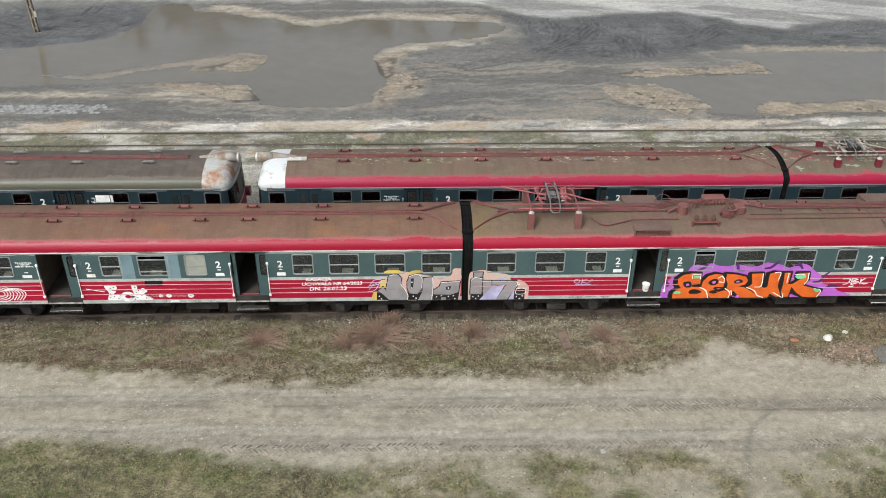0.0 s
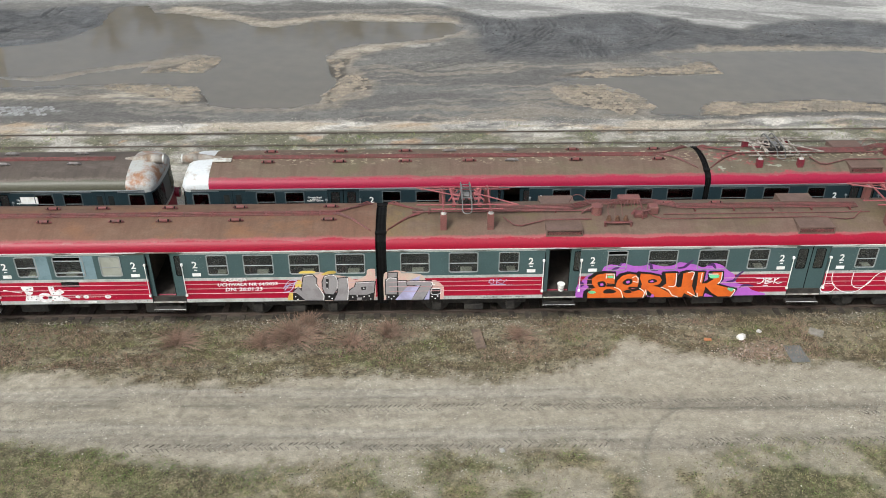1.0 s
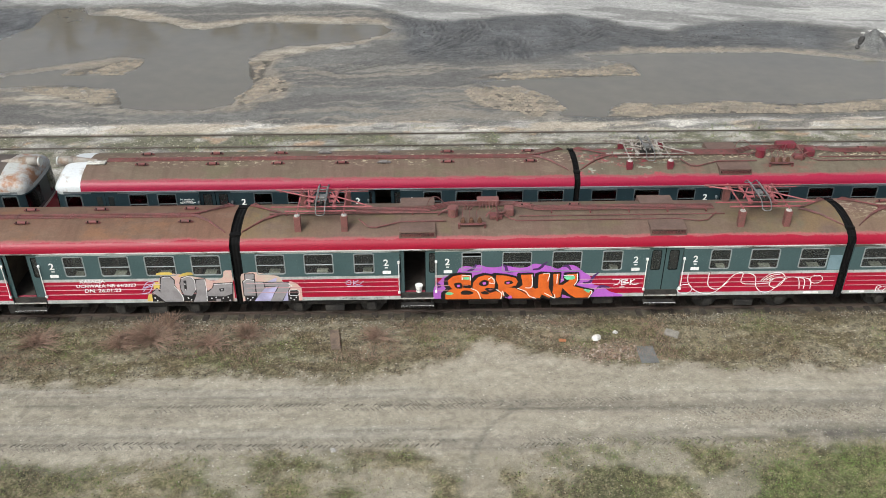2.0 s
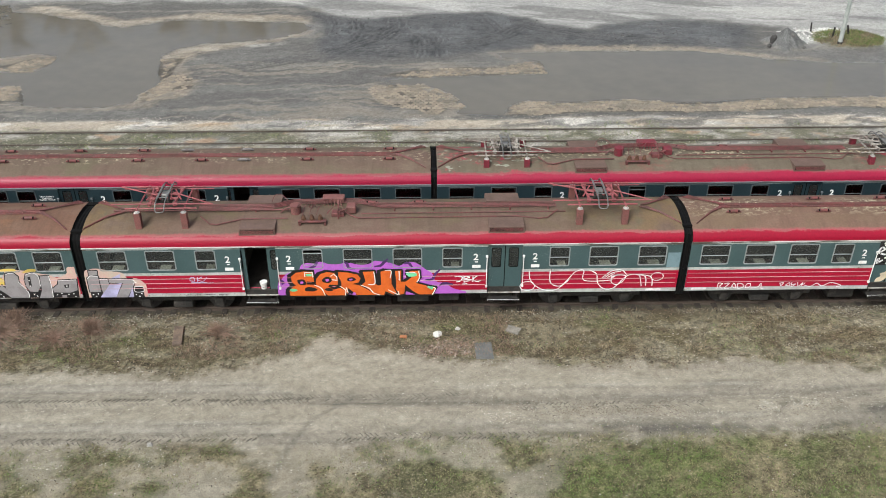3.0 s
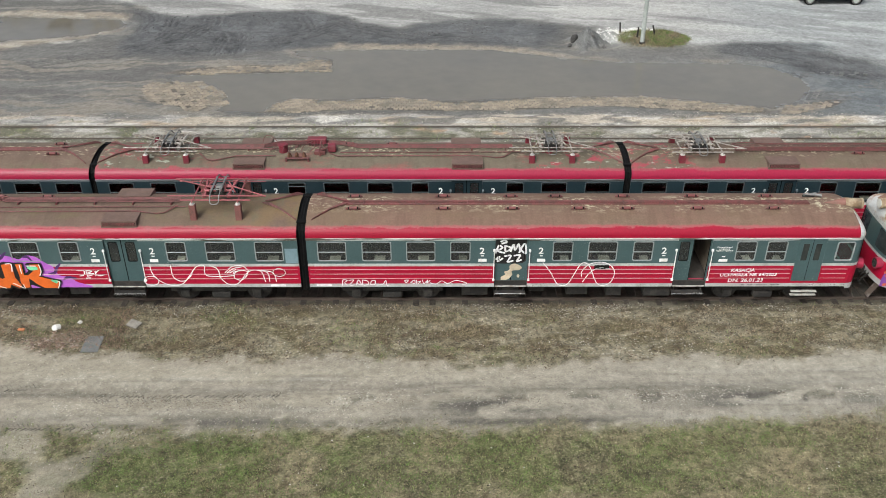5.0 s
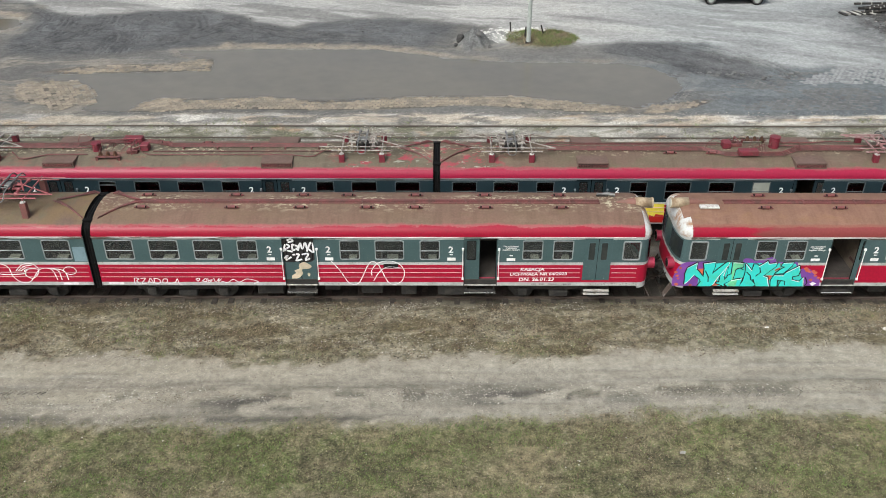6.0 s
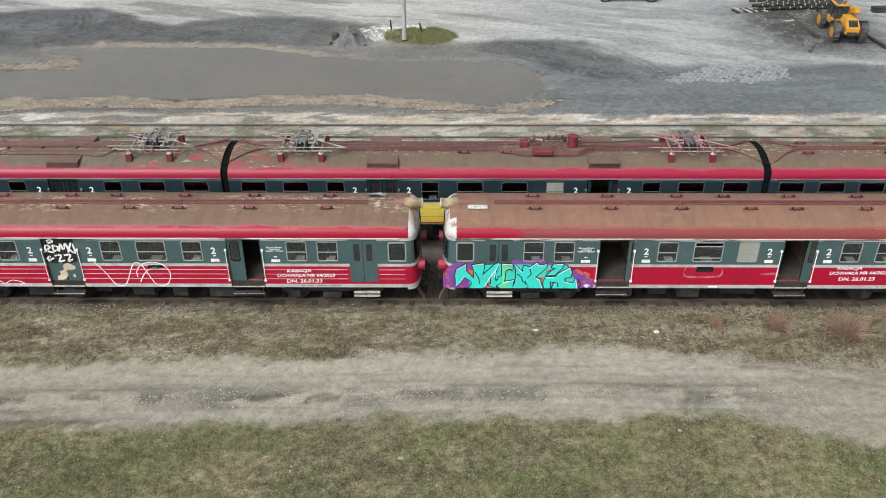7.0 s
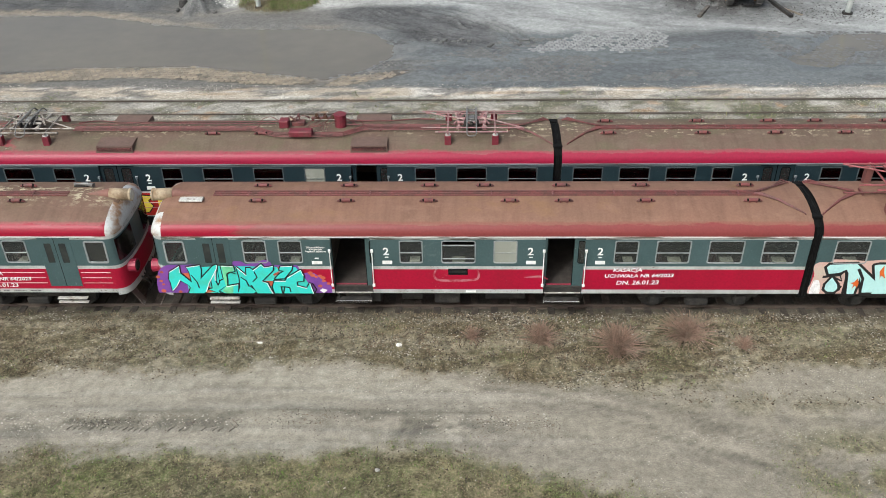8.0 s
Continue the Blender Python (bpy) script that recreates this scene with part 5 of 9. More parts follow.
PALE_EDGE = [(-40.5, 39.26), (-21.82, 39.61), (-5.26, 39.52), (3.27, 38.87), (5.26, 37.11), (6.75, 35.43), (8.65, 34.34), (11.65, 35.4), (18.02, 36.19), (21.26, 34.52), (21.62, 33.57), (23.96, 32.77), (26.52, 33.79), (29.88, 34.3), (33.17, 34.27), (35.84, 33.45), (38.53, 32.9)]
WATER_Z = -0.055
ROAD_N = [(-60, -3.6), (-15, -3.9), (-11, -4.2), (-7.4, -4.5), (-3.5, -5.0), (-1, -4.3), (1.2, -4.6), (5, -4.7), (8, -3.6), (9.5, -2.6), (11.5, -3.4), (15.3, -4.2), (18.6, -4.5), (22.5, -4.4), (30, -4.8), (36, -4.3), (40, -4.4), (45, -4.0), (50, -3.7), (53, -4.1), (56.3, -4.5), (59.5, -4.8), (63, -3.8), (70, -3.8), (120, -3.8)]
ROAD_S = [(-60, -6.9), (-13.6, -7.1), (-9.3, -7.6), (-6.2, -8.2), (-2.7, -8.8), (0, -8.6), (2.4, -8.3), (5.8, -8.2), (8.5, -8.5), (13, -8.1), (17.7, -8.2), (21.4, -7.9), (26, -7.9), (34, -7.8), (41, -7.5), (48, -7.3), (53, -7.2), (55, -8.0), (58, -8.8), (62, -10.5), (70, -13), (120, -20)]


def area(poly, x, y, soft=0.3, rag=0.0):
    """1 inside an outline, 0 outside it, with a soft edge; rag: metres by which the edge wanders."""
    out = np.zeros(np.shape(x))
    p = np.array(poly)
    k = (x > p[:, 0].min() - 2) & (x < p[:, 0].max() + 2) & (y > p[:, 1].min() - 2) & (y < p[:, 1].max() + 2)
    if k.any():
        out[k] = step(-soft, soft, inside(poly, x[k], y[k]) + (rag[k] if np.ndim(rag) else rag))
    return out


WHEELS_N = [(-60, -5.1), (-14, -5.2), (2, -5.6), (12, -5.9), (22, -5.9), (33, -5.6), (48, -5.2), (60, -5.4), (75, -6.5), (120, -8)]
WHEELS_S = [(-60, -6.6), (-14, -6.7), (-5, -7.2), (5, -7.6), (15, -7.6), (22, -7.4), (33, -7.2), (48, -6.7), (60, -7.2), (75, -9), (120, -14)]


def churned(x, y, n1):
    """Where the yard is churned-up black mud."""
    rag = 1.6 * (n1 - 0.5)
    m = np.maximum(area(DARK_MUD, x, y, 0.7, rag), area(DARK_EAST, x, y, 0.5, rag))
    return np.maximum(m, np.maximum(area(DARK_WEST, x, y, 0.7, rag), 0.6 * np.exp(-(np.abs((x - 68.5) / 6) ** 4 + np.abs((y - 32) / 5.5) ** 4))))


# wheel and blade trails across the yard: centre lines and the offsets of their grooves
TRAILS = (
    ([(5.3, 36.0), (6.3, 35.0), (6.7, 33.2), (6.7, 30.3)], (-0.3, 0.0, 0.3)),
    ([(12.2, 31.3), (12.7, 29.9), (12.8, 28.1), (12.5, 26.3)], (-0.35, -0.1, 0.25)),
    ([(13.6, 31.6), (14.1, 29.9), (14.3, 28.1), (14.1, 26.3)], (-0.4, -0.1, 0.2)),
    ([(11.0, 34.9), (11.2, 33.1), (10.9, 31.4), (10.1, 30.0)], (-0.7, -0.3, 0.0, 0.5)),
    ([(8.0, 34.4), (8.5, 32.3), (7.9, 30.0)], (-0.3, 0.1, 0.5)),
    ([(1.3, 24.5), (4.3, 26.1), (7.7, 27.4), (12.4, 27.3)], (-0.4, -0.1, 0.25, 0.55)),
    ([(7.7, 27.4), (12.5, 28.6), (16.9, 29.0), (20.4, 32.9)], (-0.5, -0.15, 0.2, 0.6)),
    ([(16.8, 35.7), (17.8, 34.1), (18.3, 31.7)], (-0.5, 0.0, 0.4)),
    ([(6.5, 27.5), (9.2, 30.3), (11.3, 33.7)], (-0.8, -0.4, 0.0, 0.4)),
    ([(20.0, 33.6), (22.4, 31.9), (25.0, 30.4), (30.0, 29.8)], (-0.6, -0.2, 0.3)),
    ([(46.6, 28.6), (48.6, 27.6), (50.6, 25.6), (51.6, 23.4)], (-0.7, -0.35, 0.0, 0.35)),
    ([(49.5, 28.8), (52.0, 27.0), (54.2, 24.6)], (-0.4, 0.0, 0.4)),
    ([(46.0, 27.8), (49.0, 26.2), (52.2, 23.4), (55.5, 22.0)], (-0.6, -0.25, 0.1, 0.45)),
    ([(50.5, 29.2), (53.6, 27.4), (56.0, 24.8), (56.8, 22.4)], (-0.5, -0.1, 0.4)),
    ([(-33, 37.0), (-27.5, 33.6), (-23.0, 33.0), (-20.6, 35.0)], (-0.7, -0.2, 0.3)),
    ([(-31, 33.0), (-26.5, 31.2), (-22.4, 32.0)], (-0.4, 0.0, 0.4)),
    ([(-28.6, 33.2), (-26.1, 33.9), (-25.0, 34.8), (-24.6, 36.5), (-24.6, 38.6)], (-0.45, -0.1, 0.3)))


def trails(x, y, n2):
    """Grooves (1 at their bottom) and the crumbs thrown up beside them."""
    groove, crumb = np.zeros_like(x), np.zeros_like(x)
    for k, (line, offs) in enumerate(TRAILS):
        # rounded bends
        p = np.array(line, float)
        for _ in range(3):
            mid = np.stack([0.75 * p[:-1] + 0.25 * p[1:], 0.25 * p[:-1] + 0.75 * p[1:]], 1).reshape(-1, 2)
            p = np.concatenate([p[:1], mid, p[-1:]])
        near = (x > p[:, 0].min() - 1.5) & (x < p[:, 0].max() + 1.5) & (y > p[:, 1].min() - 1.5) & (y < p[:, 1].max() + 1.5)
        if not near.any():
            continue
        px, py = x[near], y[near]
        best, side, along = np.full(px.shape, 1e9), np.zeros_like(px), np.zeros_like(px)
        for i in range(len(p) - 1):
            d = p[i + 1] - p[i]
            t = ((px - p[i, 0]) * d[0] + (py - p[i, 1]) * d[1]) / (d @ d + 1e-9)
            c = np.clip(t, 0, 1)
            ex, ey = px - p[i, 0] - c * d[0], py - p[i, 1] - c * d[1]
            r = np.hypot(ex, ey)
            u = r < best
            best[u], side[u], along[u] = r[u], np.sign(d[0] * ey[u] - d[1] * ex[u]) * r[u], (i + c[u]) / (len(p) - 1)
        fade = step(0.0, 0.12, along) * (1 - step(0.88, 1.0, along)) * step(0.28, 0.42, fbm(px * 0.7, py * 0.7, 3, 208 + k))
        side = side + 0.25 * (n2[near] - 0.5)
        for o in offs:
            groove[near] = np.maximum(groove[near], np.exp(-((side - o) / 0.10) ** 2) * fade)
            crumb[near] = np.maximum(crumb[near], np.exp(-((side - o - 0.15) / 0.08) ** 2) * fade)
    return groove, crumb


def ground_fields(x, y):
    """Height and zone weights of the ground at the places x, y."""
    n1, n2, n3 = fbm(x * 0.35, y * 0.35, 4, 1), fbm(x * 1.3, y * 1.3, 4, 2), fbm(x * 4.0, y * 4.0, 3, 3)
    h = 0.05 * (n2 - 0.5) + 0.03 * (n3 - 0.5)
    edge = 1.1 * (n1 - 0.5) + 0.9 * (n2 - 0.5) + 0.7 * (n3 - 0.5)
    # dirt road with ruts
    road = step(-0.35, 0.35, line_y(ROAD_N, x) - y + edge * 0.9) * step(-0.45, 0.45, y - line_y(ROAD_S, x) + edge)
    # worn, thinly grown ground south of the road
    worn = step(-4, -2, x) * (1 - step(15, 20, x)) * (y < -7)
    bare = 0.85 * step(0.46, 0.68, fbm(x * 0.55, y * 0.8, 4, 63) + 0.06 * step(-10.5, -8.8, y) + 0.4 * np.exp(-((x - 8.8) / 0.5) ** 2) - 0.08 * np.exp(-((x - 12) / 2.0) ** 2))
    road = np.maximum(road, worn * bare)
    road = road * (1 - 0.95 * np.exp(-(np.abs((x - 64.4) / 2.4) ** 4 + np.abs((y + 7.8) / 1.6) ** 4)) * step(0.30, 0.46, n2)) * (1 - 0.8 * np.exp(-(((x - 62.2) / 3.0) ** 4 + ((y + 5.4) / 0.42) ** 2)) * step(0.36, 0.5, n2))
    road = np.clip(road, 0, 1)
    ruts = np.zeros_like(x)
    for line, w in ((WHEELS_N, 0.34), (WHEELS_S, 0.38)):
        q = line_y(line, x) + 0.25 * (fbm(x * 0.12, x * 0, 2, w * 9) - 0.5)
        ruts = np.maximum(ruts, np.exp(-np.abs((y - q) / w) ** 3) * (0.55 + 0.45 * step(0.3, 0.6, fbm(x * 0.2, y * 0.4, 3, 6))))
    h = np.where(y < -2, h - 0.05 * ruts * road, h)
    # track beds
    bed = np.maximum(np.exp(-((y - 0.20) / 1.60) ** 4), np.exp(-((y - 4.6) / 1.7) ** 4))
    h = h - 0.17 * bed
    third = np.exp(-((y - 14.45) / 2.0) ** 4)
    h = h * (1 - 0.5 * third)
    # ponds
    far = step(15.5, 17.0, y)
    d = np.maximum(inside(POND_WEST, x, y), inside(POND_EAST, x, y))
    d = np.maximum(d, inside(POND_FAR, x, y))
    isle = inside(ISLE, x, y)
    d = np.minimum(d, -isle)
    d = d + 0.55 * (n2 - 0.5) + 0.4 * (n3 - 0.5)
    h = h * (1 - 0.72 * far)
    h = np.where(far > 0, (h + 0.012) * (1 - step(-0.6, 0.4, d)) - 0.035 * step(-1.5, 0.0, d) - 0.16 * step(-0.25, 1.0, d), h)
    paved_shore = np.zeros_like(x)
    for poly in (STRIP_SOUTH, STRIP_NORTH, LOBE_EAST, STRIP_END, SHORE_SW, SHORE_W, ISLE_TIP):
        paved_shore = np.maximum(paved_shore, area(poly, x, y, 0.25, 0.15))
    h = h * (1 - paved_shore) + (WATER_Z + 0.014) * paved_shore
    # heaps
    def heap(cx, cy, rx, ry, hh, k=2.0):
        return hh * np.exp(-(((x - cx) / rx) ** 2 + ((y - cy) / ry) ** 2) ** (k / 2)) * (0.75 + 0.5 * n2)
    turn = np.arctan2(y - 28.7, x - 37.2)
    reach = 1.55 * (0.86 + 0.16 * np.sin(3 * turn + 1.0) + 0.10 * np.sin(7 * turn + 2.0)) + 0.35 * (n2 - 0.5)
    mound = 1.2 * np.clip(1 - np.hypot(x - 37.2, y - 28.7) / reach, 0, 1) ** 1.05 * (0.85 + 0.3 * n2)
    mound = mound + 0.45 * np.clip(1 - np.hypot((x - 38.9) / 1.3, (y - 30.2) / 0.8), 0, 1) * (0.6 + 0.8 * n2)
    islet = heap(41.9, 29.6, 2.4, 1.85, 0.22, 4)
    mud_ridge = heap(47.5, 28.0, 2.6, 0.5, 0.18) + heap(52.5, 25.5, 2.0, 0.35, 0.14) + heap(27.5, 30.5, 3.5, 0.35, 0.10) + heap(33.5, 30.0, 2.2, 0.5, 0.2)
    coal = heap(68.5, 32.0, 3.2, 4.5, 0.25, 3)
    groove, crumb = trails(x, y, n2)
    mud = churned(x, y, n1)
    ridge = 1 - np.abs(2 * fbm(x * 0.7 + 0.5 * y, y * 1.1, 4, 51) - 1)
    h = h + mud * far * (d < -0.3) * (0.15 * (ridge - 0.75) + 0.10 * (n3 - 0.5))
    h = h + mound + islet + mud_ridge + coal + far * (d < -0.3) * (0.09 * crumb - 0.09 * groove)
    slow = np.maximum(np.abs(x - 32) - 75, np.maximum(np.abs(y - 18) - 36, 0))
    h = h * np.exp(-np.maximum(slow, 0) / 30)
    return h, dict(n1=n1, n2=n2, n3=n3, road=road, ruts=ruts, bed=bed, pond=d, mound=mound, islet=islet, coal=coal, mud=mud, groove=groove, crumb=crumb, paved_shore=paved_shore)


def ground_colour(x, y, f):
    n1, n2, n3 = f["n1"], f["n2"], f["n3"]
    z = (n2 - 0.5)
    col = np.empty(x.shape + (3,))

    def lay(c, w):
        w = np.clip(w, 0, 1)[..., None]
        col[...] = col * (1 - w) + np.array(c) * w
    col[...] = (0.176, 0.150, 0.106)
    # verge of dry grass and ballast beside the near track
    lay((0.128, 0.104, 0.064), 0.9 * step(0.40, 0.58, fbm(x * 0.5, y * 0.9, 4, 8)))
    lay((0.145, 0.105, 0.070), 0.8 * step(0.52, 0.64, fbm(x * 0.6, y * 1.0, 4, 61)))
    lay((0.100, 0.104, 0.050), 0.8 * step(0.53, 0.66, fbm(x * 0.45, y * 0.8, 4, 62)))
    lay((0.262, 0.230, 0.172), 0.8 * step(0.53, 0.66, fbm(x * 0.8, y * 1.6, 4, 9)))
    lay((0.23, 0.21, 0.168), step(-3.0, -1.9, y) * (1 - step(-1.6, -1.2, y)) * step(0.40, 0.7, n2) * step(20, 34, x + 6 * n1) * 0.7)
    lay((0.222, 0.190, 0.145), step(22, 30, x + 5 * n1) * step(0.40, 0.60, fbm(x * 0.4, y * 1.2, 4, 91)) * 0.75)
    lay((0.088, 0.070, 0.046), (y > -6) * step(0.55, 0.63, fbm(x * 0.55, y * 1.7, 4, 92)) * 0.6)
    lay((0.082, 0.056, 0.034), (y > -6) * step(0.50, 0.58, fbm(x * 1.3, y * 2.4, 4, 192)) * 0.65)
    lay((0.325, 0.285, 0.222), (y > -6) * step(0.54, 0.60, fbm(x * 0.9, y * 2.6, 4, 193)) * (0.55 + 0.25 * step(20, 30, x)))
    # southern meadow
    south = step(-0.3, 0.4, line_y(ROAD_S, x) - y + 1.2 * (n1 - 0.5) + 0.9 * z)
    lay((0.150, 0.136, 0.080), south)
    lay((0.098, 0.126, 0.042), south * (1 - 0.35 * step(26, 32, x)) * (1 - 0.4 * step(42, 50, x)) * (0.35 + 0.65 * step(10, 17, x)) * step(0.44, 0.56, fbm(x * 0.30, y * 0.5, 4, 11) + 0.10 * np.exp(-((x - 25) / 12) ** 2)))
    lay((0.240, 0.205, 0.135), south * step(0.51, 0.62, fbm(x * 0.6, y * 0.6, 4, 12)) * 0.85)
    lay((0.06, 0.054, 0.038), south * step(0.58, 0.68, fbm(x * 0.4, y * 0.5, 4, 13)) * 0.7)
    lay((0.052, 0.046, 0.036), np.exp(-(np.abs((x + 4.1) / 1.7) ** 3 + np.abs((y + 8.75) / 0.55) ** 3)) * step(0.40, 0.54, fbm(x * 0.9, y * 1.1, 4, 225)) * 0.9)
    lay((0.070, 0.058, 0.036), south * step(0.52, 0.60, fbm(x * 1.5, y * 1.9, 4, 194)) * 0.6)
    lay((0.290, 0.235, 0.150), south * step(0.56, 0.63, fbm(x * 1.1, y * 1.7, 4, 195)) * 0.6)
    # road
    lay((0.284, 0.256, 0.200), f["road"])
    lay((0.322, 0.292, 0.232), f["road"] * step(0.5, 0.72, fbm(x * 0.40, y * 1.1, 4, 14)) * 0.8)
    lay((0.236, 0.214, 0.174), f["road"] * f["ruts"] * 0.6)
    lay((0.298, 0.275, 0.226), f["road"] * step(28, 44, x + 8 * n1) * 0.7)
    lay((0.190, 0.170, 0.137), f["road"] * step(0.58, 0.70, fbm(x * 0.25, y * 1.6, 4, 64)) * 0.4)
    for line in (WHEELS_N, WHEELS_S):
        for k, off in enumerate((-0.46, -0.24, 0.0, 0.22, 0.43)):
            q = line_y(line, x) + off + 0.16 * (fbm(x * 0.14, x * 0 + off * 9, 2, 82 + k) - 0.5)
            lay((0.125, 0.115, 0.095), f["road"] * np.exp(-((y - q) / 0.06) ** 2) * step(0.50, 0.60, fbm(x * 0.12, x * 0 + off * 31, 3, 83)) * 0.4)
            lay((0.30, 0.283, 0.245), f["road"] * np.exp(-((y - q - 0.12) / 0.07) ** 2) * step(0.52, 0.62, fbm(x * 0.12, x * 0 + off * 57, 3, 84)) * 0.5)
    lay((0.10, 0.092, 0.075), f["road"] * np.exp(-((y - line_y(WHEELS_N, x) + 0.45) / 0.10) ** 2) * step(0.45, 0.6, fbm(x * 0.25, y * 0, 3, 71)) * 0.6)
    lay((0.09, 0.083, 0.064), f["road"] * np.exp(-((y - (line_y(WHEELS_N, x) + line_y(WHEELS_S, x)) / 2 + 0.1) / 0.35) ** 2) * step(0.54, 0.62, fbm(x * 0.9, y * 1.5, 3, 72)) * step(16, 26, x) * 0.7)
    lay((0.13, 0.12, 0.10), f["road"] * np.exp(-((x - np.interp(y, [-12, -9.9, -8, -6.9, -6.1], [8.0, 8.25, 8.75, 9.4, 10.4])) / 0.11) ** 2) * (y < -5.9) * 0.6)
    lay((0.232, 0.208, 0.163), f["road"] * step(54, 59, x + 3 * n1) * 0.6)
    for k in range(7):
        q = np.interp(x, [48, 53, 56, 59, 62, 66], [-4.5, -4.7, -5.2, -6.2, -7.6, -10]) - 0.24 * k + 0.9 + 0.2 * (fbm(x * 0.2, x * 0 + k, 2, 88) - 0.5)
        lay((0.115, 0.103, 0.082), f["road"] * np.exp(-((y - q) / 0.075) ** 2) * step(51, 55, x) * step(0.40, 0.56, fbm(x * 0.25, x * 0 + 5 * k, 3, 89)) * 0.6)
    dark = np.exp(-(((x - 29.0) / 2.0) ** 2 + ((y + 6.9) / 0.35) ** 2)) + np.exp(-(((x - 38.0) / 3.4) ** 2 + ((y + 6.5) / 0.5) ** 2)) * 0.8 + 0.8 * np.exp(-(((x - 52.3) / 2.2) ** 2 + ((y + 6.35) / 0.3) ** 2)) + 0.8 * np.exp(-(((x - 31) / 6) ** 2 + ((y + 7.65) / 0.2) ** 2)) + 0.6 * np.exp(-(((x - 19) / 5) ** 2 + ((y + 7.6) / 0.35) ** 2))
    lay((0.062, 0.058, 0.050), np.clip(dark * 1.3, 0, 1) * f["road"] * step(0.42, 0.52, fbm(x * 0.9, y * 1.8, 4, 207)) * 0.9)
    # beds
    lay((0.050, 0.045, 0.038), f["bed"])
    mids = step(1.6, 2.4, y) * (1 - step(2.6, 3.2, y)) + step(6.2, 7.0, y)
    lay((0.30, 0.285, 0.25), np.clip(mids, 0, 1) * (1 - step(15.8, 16.6, y)))
    lay((0.235, 0.210, 0.165), step(7.5, 9, y) * (1 - step(16.2, 16.8, y)) * step(0.46, 0.56, fbm(x * 0.45, y * 1.4, 4, 221)) * 0.8)
    lay((0.135, 0.130, 0.118), step(7.5, 9, y) * (1 - step(16.2, 16.8, y)) * step(0.54, 0.62, fbm(x * 0.8, y * 1.8, 4, 222)) * 0.75)
    lay((0.33, 0.21, 0.125), step(12, 13, y) * (1 - step(16.2, 16.8, y)) * step(0.655, 0.69, fbm(x * 0.9, y * 1.3, 3, 223)) * 0.7)
    lay((0.13, 0.125, 0.085), step(7.5, 9, y) * (1 - step(16.2, 16.8, y)) * step(0.42, 0.62, fbm(x * 0.7, y * 0.9, 4, 15)))
    lay((0.39, 0.368, 0.325), step(7.5, 9, y) * (1 - step(16.2, 16.8, y)) * step(0.58, 0.72, fbm(x * 0.35, y * 0.9, 4, 16)))
    lay((0.055, 0.052, 0.048), (np.exp(-((y - 13.7) / 0.14) ** 2) + np.exp(-((y - 15.2) / 0.14) ** 2)) * 0.75)
    # bright gravel margin of the yard
    w0 = 16.55 + 0.9 * (n1 - 0.5) + 0.4 * z
    margin = step(15.35, 15.7, y) * (1 - step(w0, w0 + 0.5, y))
    lay((0.30, 0.285, 0.258), margin)
    lay((0.52, 0.492, 0.442), margin * step(0.44, 0.58, fbm(x * 0.25, y * 1.2, 4, 17)))
    lay((0.375, 0.315, 0.240), margin * step(0.50, 0.58, fbm(x * 0.3, y * 1.1, 4, 224)) * 0.75)
    lay((0.33, 0.235, 0.15), margin * step(0.60, 0.70, fbm(x * 0.2, y * 0.8, 3, 18)) * 0.7)
    lay((0.12, 0.117, 0.11), margin * step(0.54, 0.62, fbm(x * 0.5, y * 1.5, 4, 73)) * 0.8)
    # yard
    yard = step(w0, w0 + 0.5, y)
    lay((0.118, 0.113, 0.105), yard)
    bend = y - 0.035 * (x - 5) + 1.8 * n1 + 0.7 * z + 0.25 * (n3 - 0.5)
    streak = fbm(x * 0.14, bend * 0.6, 5, 19)
    lay((0.152, 0.147, 0.137), yard * step(0.47, 0.60, streak) * 0.85)
    lay((0.200, 0.187, 0.163), yard * step(0.60, 0.70, fbm(x * 0.13, bend * 1.3, 5, 74)) * 0.8)
    edge = line_y(PALE_EDGE, x) + np.clip(-30 - x, 0, 30) * 0.1
    pale = step(-0.7, 0.9, y - edge + 2.0 * (n1 - 0.5) + 1.2 * z) + step(51.0, 56.0, x + 5 * (n1 - 0.5)) * step(23.6, 25.0, y + 1.6 * (n1 - 0.5)) + step(37.5, 40, x) * step(28.6, 29.6, y + z)
    pale = np.clip(pale, 0, 1) * yard
    lay((0.300, 0.294, 0.278), pale)
    swirl = y * 0.8 + 0.25 * x + 1.6 * fbm(x * 0.1, y * 0.1, 3, 75)
    lay((0.400, 0.390, 0.365), pale * step(0.5, 0.64, fbm(x * 0.10, swirl * 0.7, 5, 21)) * 0.85)
    lay((0.180, 0.176, 0.167), pale * step(0.56, 0.66, fbm(x * 0.12, swirl * 0.9, 5, 22)) * 0.85)
    east = step(44, 54, x)
    lay((0.142, 0.156, 0.162), yard * east * (1 - pale) * 0.9)
    lay((0.108, 0.118, 0.123), yard * east * (1 - pale) * step(0.50, 0.58, fbm(x * 0.14, bend * 0.9, 5, 85)) * 0.9)
    lay((0.325, 0.342, 0.342), pale * east * 0.6)
    lay((0.200, 0.204, 0.200), pale * east * step(0.52, 0.62, fbm(x * 0.16 + 0.1 * y, swirl * 0.8, 5, 189)) * 0.7)
    mud = yard * f["mud"]
    lay((0.082, 0.083, 0.084), mud * 0.9)
    lay((0.128, 0.130, 0.131), mud * step(0.48, 0.62, fbm(x * 0.35, y * 0.35, 5, 76)) * 0.8)
    lay((0.095, 0.099, 0.101), yard * np.exp(-(((x - 66) / 4) ** 4 + ((y - 23.8) / 1.0) ** 4)) * 0.6)
